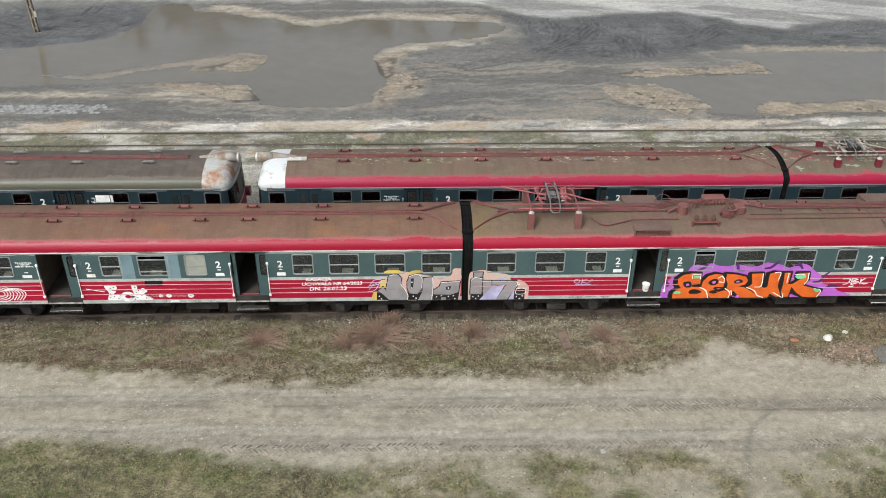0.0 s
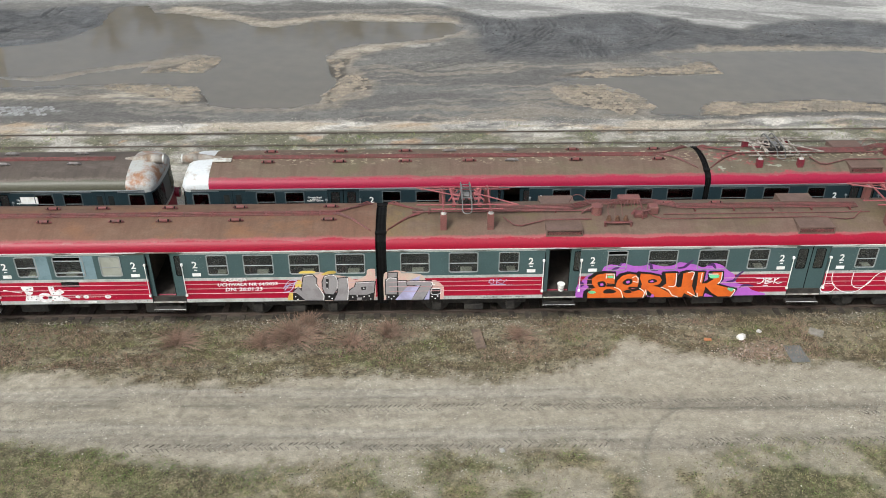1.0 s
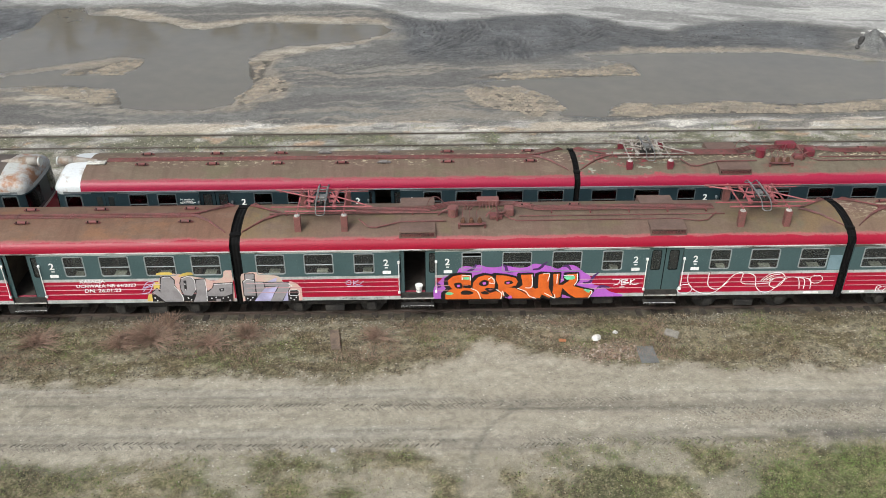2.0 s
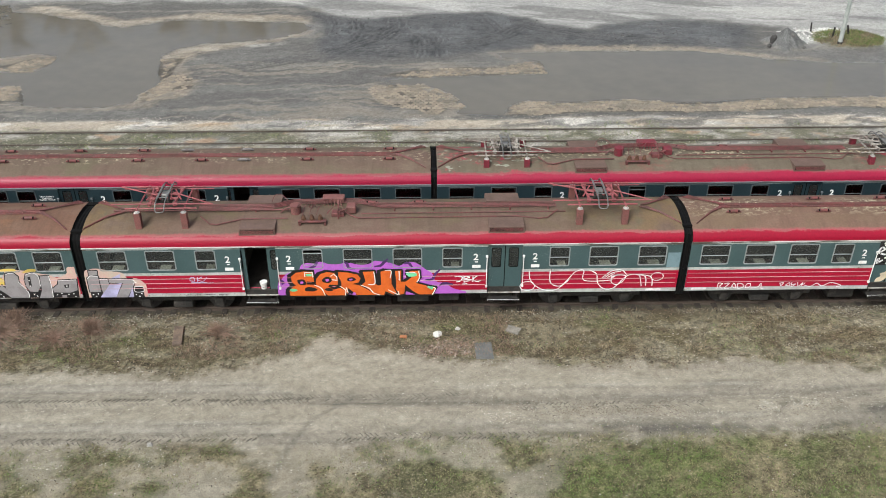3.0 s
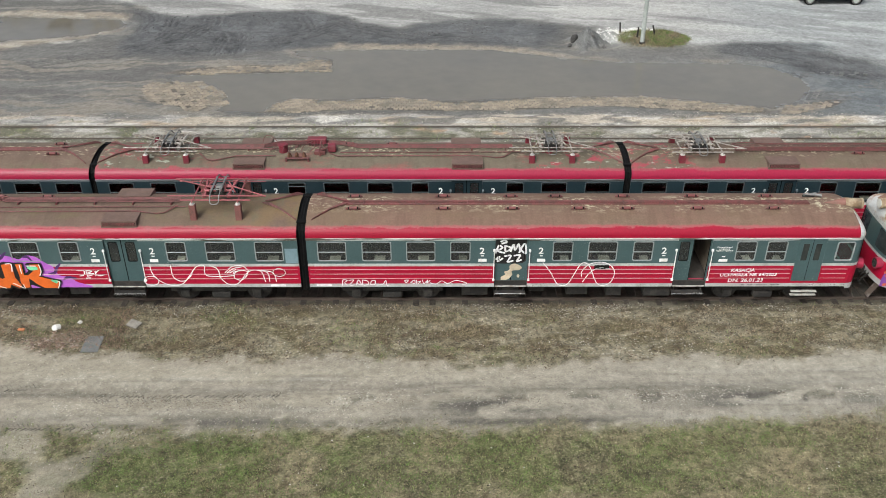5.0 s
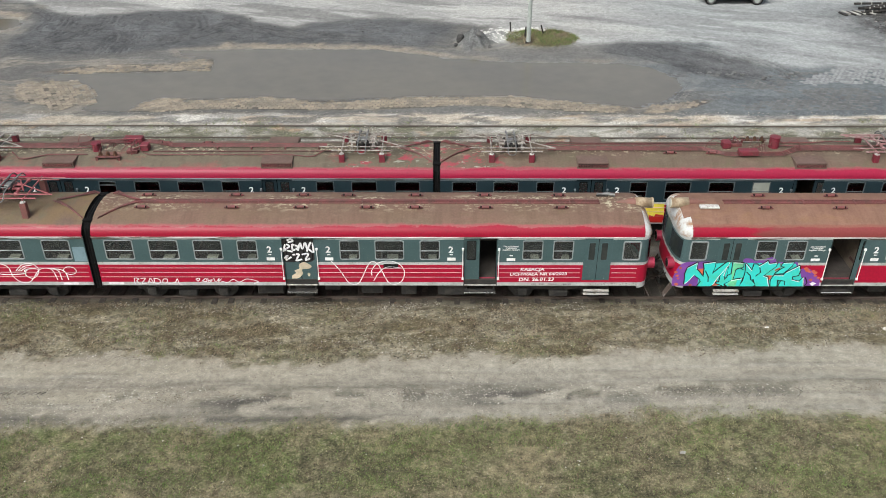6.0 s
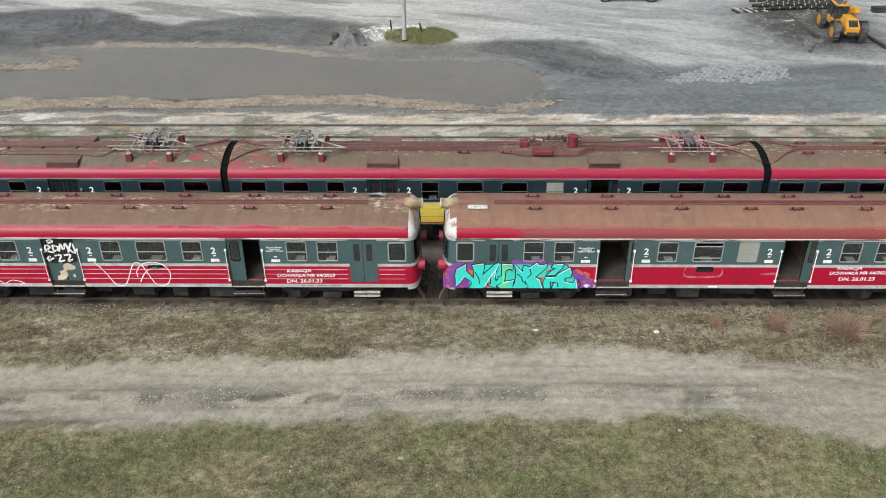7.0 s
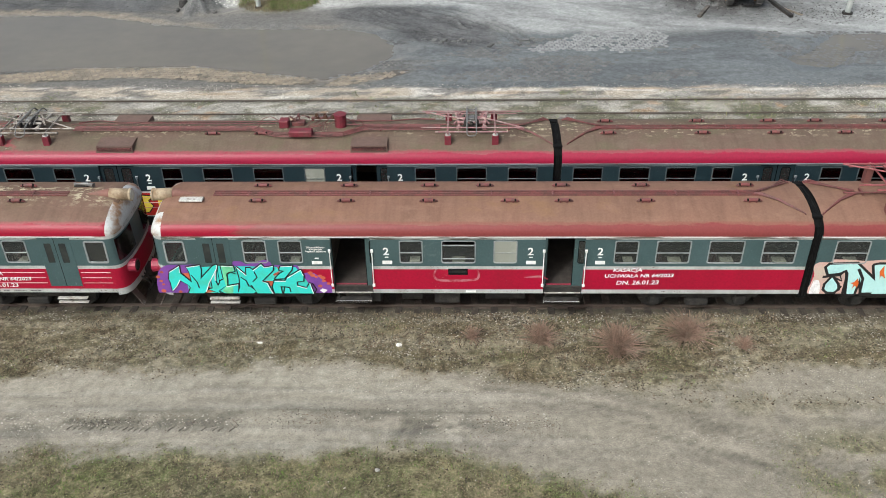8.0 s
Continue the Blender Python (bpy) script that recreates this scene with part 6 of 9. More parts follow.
    lay((0.042, 0.043, 0.044), yard * mud * step(0.55, 0.62, fbm(x * 1.3, y * 1.3, 4, 78)) * 0.5)
    lay((0.185, 0.187, 0.188), yard * f["crumb"] * (f["pond"] < -0.3) * 0.35)
    lay((0.026, 0.026, 0.027), yard * f["groove"] * (f["pond"] < -0.3) * 0.55)
    lay((0.050, 0.048, 0.046), yard * np.clip(f["coal"] * 7, 0, 1) * step(0.3, 0.5, n2))
    # sand and clay along the waterline
    d = f["pond"]
    shore = np.exp(-((d + 0.30) / 0.35) ** 2)
    lay((0.225, 0.196, 0.158), yard * shore * step(0.36, 0.52, n1) * step(-20, -15, x) * (1 - step(49, 52, x)) * 0.7)
    rag = 0.9 * z + 0.5 * (n3 - 0.5)
    speck = fbm(x * 0.8, y * 1.4, 4, 77)
    for poly, k in ((STRIP_NORTH, 0.95), (LOBE_EAST, 0.8), (STRIP_SOUTH, 0.95), (STRIP_END, 0.8), (SHORE_SW, 0.8), (SHORE_W, 0.9), (SPIT_SAND, 0.9), (BANK_SAND, 0.75), (SHORE_SAND, 0.6), (NORTH_SAND, 0.95), (ISLE, 0.75)):
        lay((0.262, 0.222, 0.172), area(poly, x, y, 0.35, rag) * k * (0.55 + 0.45 * step(0.40, 0.52, speck)))
    lay((0.078, 0.068, 0.054), step(0.3, 0.8, f["paved_shore"]) * 0.9 * step(0.36, 0.46, fbm(x * 0.9, y * 1.3, 3, 206)))
    # drier crests of the banks
    crest = np.maximum(area(SPIT_SAND, x, y, 0.3, rag - 0.25), np.maximum(area(BANK_SAND, x, y, 0.4, rag - 0.3) * (y > 26.4), area(SHORE_SAND, x, y, 0.3, rag - 0.35)))
    lay((0.335, 0.300, 0.245), crest * step(0.44, 0.56, fbm(x * 0.5, y * 1.6, 4, 86)) * 0.85)
    lay((0.115, 0.113, 0.110), area(SHORE_SAND, x, y, 0.3, rag) * step(0.52, 0.60, fbm(x * 0.3, y * 2.2, 4, 186)) * 0.6)
    # long pale smears across the grey mud
    lay((0.215, 0.192, 0.160), yard * (1 - pale) * (1 - mud) * step(-3, 0, x) * (1 - step(13, 17, x)) * step(0.57, 0.64, fbm(x * 0.16, bend * 1.5, 5, 187)) * (y < 26) * 0.8)
    lay((0.36, 0.345, 0.31), yard * np.exp(-(((x - 1.5) / 2.2) ** 4 + ((y - 29.0 - 0.25 * (x - 1.5)) / 0.35) ** 4)) * step(0.4, 0.5, n2) * 0.8)
    # heaps
    lay((0.150, 0.150, 0.146), np.clip(f["mound"] * 5, 0, 1))
    lay((0.10, 0.10, 0.098), np.clip(f["mound"] * 5, 0, 1) * step(0.50, 0.58, fbm(x * 1.1, y * 1.1, 3, 188)) * 0.7)
    lay((0.40, 0.40, 0.38), yard * np.exp(-(((x - 44.5) / 1.9) ** 2 + ((y - 29.5) / 1.0) ** 2)) + 0.7 * yard * np.exp(-(((x - 39.2) / 0.9) ** 2 + ((y - 29.6) / 0.9) ** 2)))
    lay((0.12, 0.115, 0.06), np.clip(f["islet"] * 6 - 0.15, 0, 1) * step(0.25, 0.5, n2))
    g = (0.80 + 0.40 * n3)[..., None]
    return np.clip(col * g, 0.01, 0.9)


def spread(lo, hi, fine, far):
    """Even steps between lo and hi, then longer and longer ones out to far."""
    mid = list(np.arange(lo, hi + 1e-6, fine))
    out, s, v = [], fine, hi
    while v < far:
        s *= 1.35
        v += s
        out.append(v)
    back, s, v = [], fine, lo
    while v > -far:
        s *= 1.35
        v -= s
        back.append(v)
    return np.array(back[::-1] + mid + out)


GX, GY = spread(-40, 100, 0.16, 900), spread(-60, 46, 0.17, 900)
GY = np.concatenate([GY[GY < -60], np.arange(-60, -14, 0.5), np.arange(-14, -1, 0.11), GY[(GY >= -1) & (GY < 16.5)], np.arange(16.5, 33, 0.12), GY[GY >= 33]])
gx, gy = np.meshgrid(GX, GY)
gh, gf = ground_fields(gx, gy)
gc = ground_colour(gx, gy, gf)
nx, ny = len(GX), len(GY)
me = bpy.data.meshes.new("ground")
me.vertices.add(nx * ny)
me.vertices.foreach_set("co", np.stack([gx, gy, gh], -1).astype(np.float32).ravel())
ix = np.arange(nx * ny).reshape(ny, nx)
quads = np.stack([ix[:-1, :-1], ix[:-1, 1:], ix[1:, 1:], ix[1:, :-1]], -1).reshape(-1, 4)
me.loops.add(quads.size)
me.loops.foreach_set("vertex_index", quads.ravel().astype(np.int32))
me.polygons.add(len(quads))
me.polygons.foreach_set("loop_start", np.arange(0, quads.size, 4, dtype=np.int32))
me.polygons.foreach_set("use_smooth", np.ones(len(quads), bool))
me.update(calc_edges=True)
att = me.color_attributes.new("soil", "FLOAT_COLOR", "POINT")
rgba = np.ones((ny, nx, 4), np.float32)
rgba[..., :3] = gc
wet = np.clip(np.exp(-((gf["pond"] + 0.1) / 0.8) ** 2) + 0.35 * (gc.mean(-1) < 0.1) * (gy > 16), 0, 1)
rgba[..., 3] = 1 - wet
att.data.foreach_set("color", rgba.ravel())
# zones that take their own fine structure: growth, road, yard, loose gravel
zone = np.zeros((ny, nx, 4), np.float32)
grown_over = np.clip((1 - gf["road"]) * (gy < -0.6) * (1 - gf["bed"]), 0, 1)
zone[..., 0] = grown_over
zone[..., 1] = gf["road"] * (gy < -1)
zone[..., 2] = step(16.6, 17.3, gy)
zone[..., 3] = np.clip(step(6.4, 7.2, gy) * (1 - step(16.7, 17.4, gy)) + 0.55 * grown_over * (gy > -6) * step(0.42, 0.6, fbm(gx * 0.8, gy * 1.6, 4, 9)) + 0.8 * np.clip(gf["mound"] * 4, 0, 1), 0, 1)
att2 = me.color_attributes.new("zone", "FLOAT_COLOR", "POINT")
att2.data.foreach_set("color", zone.ravel())


def soil_material():
    m = bpy.data.materials.new("soil and gravel")
    m.use_nodes = True
    n, l = m.node_tree.nodes, m.node_tree.links
    p = n["Principled BSDF"]
    a = n.new("ShaderNodeVertexColor")
    a.layer_name = "soil"
    geo = n.new("ShaderNodeNewGeometry")

    def noise_of(scale, detail, lo, hi, a0=0.3, a1=0.7):
        t = n.new("ShaderNodeTexNoise")
        t.inputs["Scale"].default_value, t.inputs["Detail"].default_value, t.inputs["Roughness"].default_value = scale, detail, 0.7
        l.new(geo.outputs["Position"], t.inputs["Vector"])
        r = n.new("ShaderNodeMapRange")
        r.inputs["From Min"].default_value, r.inputs["From Max"].default_value = a0, a1
        r.inputs["To Min"].default_value, r.inputs["To Max"].default_value = lo, hi
        l.new(t.outputs["Fac"], r.inputs["Value"])
        return t, r
    zn = n.new("ShaderNodeVertexColor")
    zn.layer_name = "zone"
    sz = n.new("ShaderNodeSeparateColor")
    l.new(zn.outputs["Color"], sz.inputs[0])
    z_veg, z_road, z_yard, z_grav = sz.outputs[0], sz.outputs[1], sz.outputs[2], zn.outputs["Alpha"]

    def stretched(scale, st, detail, lo, hi, a0=0.35, a1=0.65):
        t, r = noise_of(scale, detail, lo, hi, a0, a1)
        mp = n.new("ShaderNodeMapping")
        mp.inputs["Scale"].default_value = st
        l.new(geo.outputs["Position"], mp.inputs[0])
        l.new(mp.outputs[0], t.inputs["Vector"])
        return t, r

    def times(col, r, weight=None, k=1.0):
        mx = n.new("ShaderNodeMixRGB")
        mx.blend_type = "MULTIPLY"
        mx.inputs[0].default_value = k
        if weight is not None:
            w = n.new("ShaderNodeMath")
            w.operation = "MULTIPLY"
            w.inputs[1].default_value = k
            l.new(weight, w.inputs[0])
            l.new(w.outputs[0], mx.inputs[0])
        l.new(col, mx.inputs[1])
        l.new(r, mx.inputs[2])
        return mx.outputs[0]
    t1, r1 = noise_of(3.0, 9, 0.80, 1.20)
    t2, r2 = noise_of(30.0, 6, 0.55, 1.45)
    calm = n.new("ShaderNodeMath")
    calm.operation = "MULTIPLY_ADD"
    calm.inputs[1].default_value, calm.inputs[2].default_value = -0.5, 1.0
    l.new(z_yard, calm.inputs[0])
    col = times(times(a.outputs["Color"], r1.outputs[0]), r2.outputs[0], calm.outputs[0])
    # tufts, bare spots and litter among the growth
    tv, rv = noise_of(13.0, 8, 0.0, 1.0, 0.30, 0.70)
    ramp = n.new("ShaderNodeValToRGB")
    ramp.color_ramp.elements[0].position, ramp.color_ramp.elements[0].color = 0.20, (0.034, 0.027, 0.017, 1)
    ramp.color_ramp.elements[1].position, ramp.color_ramp.elements[1].color = 0.86, (0.345, 0.300, 0.225, 1)
    for pos, c in ((0.38, (0.082, 0.084, 0.036, 1)), (0.54, (0.130, 0.122, 0.060, 1)), (0.72, (0.225, 0.190, 0.122, 1))):
        e = ramp.color_ramp.elements.new(pos)
        e.color = c
    l.new(rv.outputs[0], ramp.inputs[0])
    mv = n.new("ShaderNodeMixRGB")
    wv = n.new("ShaderNodeMath")
    wv.operation = "MULTIPLY"
    wv.inputs[1].default_value = 0.5
    l.new(z_veg, wv.inputs[0])
    l.new(wv.outputs[0], mv.inputs[0])
    l.new(col, mv.inputs[1])
    l.new(ramp.outputs[0], mv.inputs[2])
    col = mv.outputs[0]
    _, rc = noise_of(3.4, 10, 0.42, 1.58, 0.37, 0.63)
    col = times(col, rc.outputs[0], z_veg, 0.85)
    _, rd = noise_of(5.5, 8, 0.86, 1.13, 0.36, 0.64)
    col = times(col, rd.outputs[0], z_road)
    # long smears along the road, wet smears in the yard
    _, rs = stretched(1.0, (0.5, 4.0, 1.0), 7, 0.95, 1.05)
    col = times(col, rs.outputs[0], z_road)
    _, ry_ = stretched(1.0, (0.6, 1.1, 1.0), 8, 0.90, 1.10)
    col = times(col, ry_.outputs[0], z_yard)
    _, rk = noise_of(7.0, 9, 0.82, 1.18, 0.35, 0.65)
    col = times(col, rk.outputs[0], z_yard)
    # single pebbles
    vo = n.new("ShaderNodeTexVoronoi")
    vo.inputs["Scale"].default_value = 17.0
    l.new(geo.outputs["Position"], vo.inputs["Vector"])
    sv = n.new("ShaderNodeSeparateColor")
    l.new(vo.outputs["Color"], sv.inputs[0])
    rp = n.new("ShaderNodeMapRange")
    rp.inputs["To Min"].default_value, rp.inputs["To Max"].default_value = 0.68, 1.32
    l.new(sv.outputs[0], rp.inputs["Value"])
    col = times(col, rp.outputs[0], z_grav)
    l.new(col, p.inputs["Base Color"])
    rr = n.new("ShaderNodeMapRange")
    rr.inputs["To Min"].default_value, rr.inputs["To Max"].default_value = 0.35, 0.95
    l.new(a.outputs["Alpha"], rr.inputs["Value"])
    l.new(rr.outputs[0], p.inputs["Roughness"])
    p.inputs["Specular IOR Level"].default_value = 0.3
    b = n.new("ShaderNodeBump")
    b.inputs["Strength"].default_value, b.inputs["Distance"].default_value = 0.7, 0.05
    both = n.new("ShaderNodeMath")
    both.operation = "MULTIPLY_ADD"
    l.new(tv.outputs["Fac"], both.inputs[0])
    l.new(z_veg, both.inputs[1])
    l.new(t2.outputs["Fac"], both.inputs[2])
    l.new(both.outputs[0], b.inputs["Height"])
    l.new(b.outputs[0], p.inputs["Normal"])
    return m


me.materials.append(soil_material())
ground = tagged(new("ground", me), "bare yard soil, gravel, dirt road and sparse grass", "ground", kind="structure")


def ground_z(x, y):
    h, _ = ground_fields(np.array([float(x)]), np.array([float(y)]))
    return float(h[0])


# muddy water
def water_material():
    m = mat("muddy water", (0.142, 0.126, 0.098), 0.06, col2=(0.124, 0.111, 0.089), scale=0.12, amount=0.5, fine=1.0, fine_amount=0.06, bump=0, sharp=0.0)
    n, l = m.node_tree.nodes, m.node_tree.links
    p = n["Principled BSDF"]
    for k in list(p.inputs["Roughness"].links):
        l.remove(k)
    p.inputs["Roughness"].default_value = 0.018
    p.inputs["IOR"].default_value = 1.55
    g = n.new("ShaderNodeNewGeometry")
    t = n.new("ShaderNodeTexNoise")
    t.inputs["Scale"].default_value = 1.6
    l.new(g.outputs["Position"], t.inputs["Vector"])
    b = n.new("ShaderNodeBump")
    b.inputs["Strength"].default_value, b.inputs["Distance"].default_value = 0.006, 0.02
    l.new(t.outputs["Fac"], b.inputs["Height"])
    l.new(b.outputs[0], p.inputs["Normal"])
    return m


M_WATER = water_material()
for poly in (POND_WEST, POND_EAST, POND_FAR):
    c = sum((Vector(p) for p in poly), Vector((0, 0))) / len(poly)
    bm = bmesh.new()
    pts = curve_pts(poly, 3, True)
    turn = 1 if sum(a.x * b.y - b.x * a.y for a, b in zip(pts, pts[1:] + pts[:1])) < 0 else -1
    grown = []
    for i, p in enumerate(pts):
        t = (pts[(i + 1) % len(pts)] - pts[i - 1]).normalized()
        grown.append(p + Vector((-t.y, t.x)) * 0.5 * turn)
    f = bm.faces.new([bm.verts.new((p.x, p.y, WATER_Z)) for p in grown])
    f.normal_update()
    bmesh.ops.triangulate(bm, faces=[f])
    bmesh.ops.recalc_face_normals(bm, faces=bm.faces)
    if sum(f.normal.z for f in bm.faces) < 0:
        bmesh.ops.reverse_faces(bm, faces=bm.faces)
    w = part("water", bm, M_WATER)
    tagged(w, "shallow muddy brown puddle in the yard", "puddle", kind="structure")

# rails and sleepers
def rail(x0, x1, y, z):
    bm = bmesh.new()
    half = [(0.030, 0), (0.035, -0.006), (0.035, -0.036), (0.010, -0.050), (0.010, -0.115), (0.065, -0.130), (0.065, -0.145)]
    loop = half + [(-u, v) for u, v in half[::-1]]
    ends = [[bm.verts.new((x, y + u, z + v)) for u, v in loop] for x in (x0, x1)]
    for k in range(len(loop)):
        q = (k + 1) % len(loop)
        bm.faces.new((ends[0][k], ends[0][q], ends[1][q], ends[1][k]))
    bm.faces.new(ends[0][::-1])
    bm.faces.new(ends[1])
    bmesh.ops.recalc_face_normals(bm, faces=bm.faces)
    return bm


SLEEPER = bpy.data.meshes.new("sleeper")
_bm = bx(bmesh.new(), -0.12, 0.12, -1.28, 1.28, -0.09, 0.06, 0, 0.02)
_bm.to_mesh(SLEEPER)
_bm.free()
SLEEPER.materials.append(M_SLEEPER)
rnd = random.Random(11)
for k, (yc, zt, x0, x1) in enumerate(((0.0, -0.02, -60, 120), (4.6, -0.02, -60, 120), (14.45, 0.05, -160, 200))):
    tr = thing("railway_track", ("rusty rails on weathered sleepers under the near train", "rusty rails on weathered sleepers under the far train", "empty rusty track half buried in gravel")[k], "track", pose(0, yc, 0), "tracks")
    for s in (-0.753, 0.753):
        part("rail", rail(x0, x1, s, zt), M_RUST, tr)
    x = -30.0 if k != 1 else -12.0
    while x < (92 if k != 1 else 20):
        share("sleeper", SLEEPER, tr, pose(x + rnd.uniform(-0.03, 0.03), rnd.uniform(-0.04, 0.04), zt - 0.15 - (0.05 if k == 2 else 0), 0, 0, rnd.uniform(-1.5, 1.5)))
        x += 0.62 if k == 0 else 0.65

# ---- painted writing and graffiti on the near train ----
P_ORANGE = mat("orange spray paint", (0.62, 0.12, 0.015), 0.5, col2=(0.52, 0.09, 0.012), scale=2, amount=0.4, fine_amount=0.08, bump=0)
P_PURPLE = mat("violet spray paint", (0.42, 0.11, 0.50), 0.5, col2=(0.36, 0.10, 0.46), scale=2, amount=0.4, fine_amount=0.08, bump=0)
P_DPURPLE = mat("dark violet spray paint", (0.07, 0.02, 0.12), 0.5, fine_amount=0.08, bump=0)
P_BLACK = mat("black spray paint", (0.010, 0.009, 0.010), 0.5, fine_amount=0.1, bump=0)
P_WHITE = mat("white spray paint", (0.76, 0.76, 0.76), 0.5, col2=(0.6, 0.58, 0.58), scale=6, amount=0.3, fine_amount=0.08, bump=0)
P_TURQ = mat("turquoise spray paint", (0.03, 0.58, 0.52), 0.45, col2=(0.05, 0.52, 0.40), scale=2, amount=0.35, fine_amount=0.06, bump=0)
P_MINT = mat("mint spray paint", (0.16, 0.62, 0.32), 0.45, fine_amount=0.06, bump=0)
P_VIOLET = mat("deep violet spray paint", (0.16, 0.05, 0.28), 0.5, col2=(0.20, 0.06, 0.30), scale=2, amount=0.4, fine_amount=0.08, bump=0)
P_CORAL = mat("coral spray paint", (0.55, 0.12, 0.06), 0.5, fine_amount=0.08, bump=0)
P_CHROME = mat("chrome grey spray paint", (0.27, 0.255, 0.26), 0.4, col2=(0.22, 0.205, 0.21), scale=3, amount=0.4, fine_amount=0.08, bump=0)
P_PEACH = mat("peach spray paint", (0.56, 0.36, 0.31), 0.5, col2=(0.50, 0.42, 0.34), scale=1.5, amount=0.35, fine_amount=0.08, bump=0)
P_YELLOW = mat("yellow spray paint", (0.62, 0.46, 0.10), 0.5, fine_amount=0.08, bump=0)
P_LEMON = mat("lemon spray paint", (0.66, 0.54, 0.06), 0.5, col2=(0.58, 0.46, 0.05), scale=2, amount=0.3, fine_amount=0.08, bump=0)
P_REDSPRAY = mat("red spray paint", (0.42, 0.015, 0.012), 0.5, col2=(0.34, 0.012, 0.012), scale=2, amount=0.4, fine_amount=0.08, bump=0)
P_LILAC = mat("lilac spray paint", (0.46, 0.44, 0.66), 0.5, fine_amount=0.08, bump=0)
P_SKY = mat("pale aqua spray paint", (0.42, 0.68, 0.66), 0.5, col2=(0.36, 0.62, 0.62), scale=2, amount=0.4, fine_amount=0.08, bump=0)
P_BEIGE = mat("cream spray paint", (0.60, 0.50, 0.36), 0.5, fine_amount=0.08, bump=0)


class Piece:
    """Painted layers on a near-side wall; u, v are hand units, turned into metres from a corner (x0, z0)."""

    def __init__(self, car, name, label, x0, z0, k, mats):
        self.car, self.name, self.label, self.x0, self.z0, self.k, self.mats = car, name, label, x0 - car.matrix_basis.translation.x, z0, k, mats
        self.bm, self.y, self.strokes = bmesh.new(), -HALF - 0.0045, []

    def at(self, p):
        return (self.x0 + p[0] * self.k, self.z0 + p[1] * self.k)

    def line(self, pts, w, m, sharp=False, taper=False):
        self.y -= 0.00025
        if self.name == "graffiti_tag":
            self.bm = bmesh.new()
            self.strokes.append(self.bm)
        ribbon(self.bm, [self.at(p) for p in pts], w * self.k, self.y, self.mats.index(m), 6, sharp, taper)

    def patch(self, pts, m, smooth=True):
        self.y -= 0.00025
        if self.name == "graffiti_tag":
            self.bm = bmesh.new()
            self.strokes.append(self.bm)
        blob(self.bm, [self.at(p) for p in pts], self.y, self.mats.index(m), 4, smooth)

    def dot(self, u, v, r, m, ry=None):
        self.patch([(u + r * math.cos(a), v + (ry or r) * math.sin(a)) for a in [k * math.pi / 4 for k in range(8)]], m)

    def ring(self, u, v, r, w, m, ry=None):
        self.line([(u + r * math.cos(a), v + (ry or r) * math.sin(a)) for a in [k * math.pi / 5 for k in range(11)]], w, m)

    def letters(self, strokes, w, fill, line, edge, sharp=False):
        for pts in strokes:
            self.line(pts, w + 2 * edge, line, sharp)
        for pts in strokes:
            self.line(pts, w, fill, sharp)

    def done(self):
        tag = None
        for bm in self.strokes or [self.bm]:
            for f in bm.faces:
                f.normal_update()
                if f.normal.y > 0:
                    f.normal_flip()
            if tag:
                part("spray_stroke", bm, self.mats, tag)
            else:
                tag = part(self.name, bm, self.mats, self.car, self.label)
        return tag


# orange letters on a violet cloud; unit one centimetre
g = Piece(car_b, "graffiti", "orange block letters on a violet cloud", 7.60, 0.955, 0.01, [P_PURPLE, P_DPURPLE, P_BLACK, P_ORANGE, P_WHITE, P_MINT])
g.patch([(-3, 0), (0, 50), (12, 66), (35, 94), (78, 108), (90, 130), (113, 139), (138, 135), (159, 144), (190, 133), (227, 133), (253, 139), (300, 129), (333, 133), (354, 145), (386, 140), (414, 134), (442, 123), (467, 138), (494, 137), (516, 125), (536, 106), (559, 89), (572, 55), (607, 45), (634, 24), (660, 14), (685, 0), (443, 0), (237, 0)], P_PURPLE)
for pts in ([(119, 117), (137, 126), (149, 144)], [(239, 143), (254, 135), (260, 116), (280, 113)], [(353, 121), (374, 125), (389, 141), (400, 152)], [(459, 132), (474, 134), (487, 118)], [(537, 61), (560, 65), (571, 86), (587, 104)], [(586, 35), (604, 45), (634, 40)], [(6, 71), (19, 57), (15, 49)]):
    g.line(pts, 11, P_DPURPLE, taper=True)
ORANGE_S = [(40, 0), (39, 23), (56, 42), (65, 44), (51, 62), (50, 84), (68, 100), (97, 106), (128, 104), (132, 60), (105, 63), (103, 49), (132, 48), (158, 32), (169, 0)]
ORANGE_E = [(137, 51), (140, 72), (156, 94), (182, 103), (206, 98), (219, 75), (216, 46), (186, 47), (181, 40), (201, 25), (224, 33), (243, 21), (244, 0), (177, 0), (160, 19), (145, 34)]
ORANGE_R = [(221, 103), (256, 99), (289, 90), (300, 74), (293, 56), (268, 49), (291, 45), (323, 25), (355, 0), (285, 0), (267, 18), (253, 31), (250, 6), (229, 35), (230, 59), (220, 83)]
ORANGE_U = [(309, 102), (350, 103), (352, 49), (363, 41), (374, 45), (373, 101), (390, 107), (413, 105), (411, 48), (428, 10), (418, 0), (389, 16), (382, 0), (354, 0), (323, 29), (304, 46), (318, 59)]
ORANGE_K = [(425, 104), (448, 105), (446, 57), (463, 57), (484, 75), (476, 103), (512, 104), (515, 75), (500, 51), (540, 38), (572, 30), (558, 0), (511, 0), (485, 18), (461, 44), (457, 3), (439, 0), (427, 23), (429, 56)]
BLOCK = [ORANGE_S, ORANGE_E, ORANGE_R, ORANGE_U, ORANGE_K]
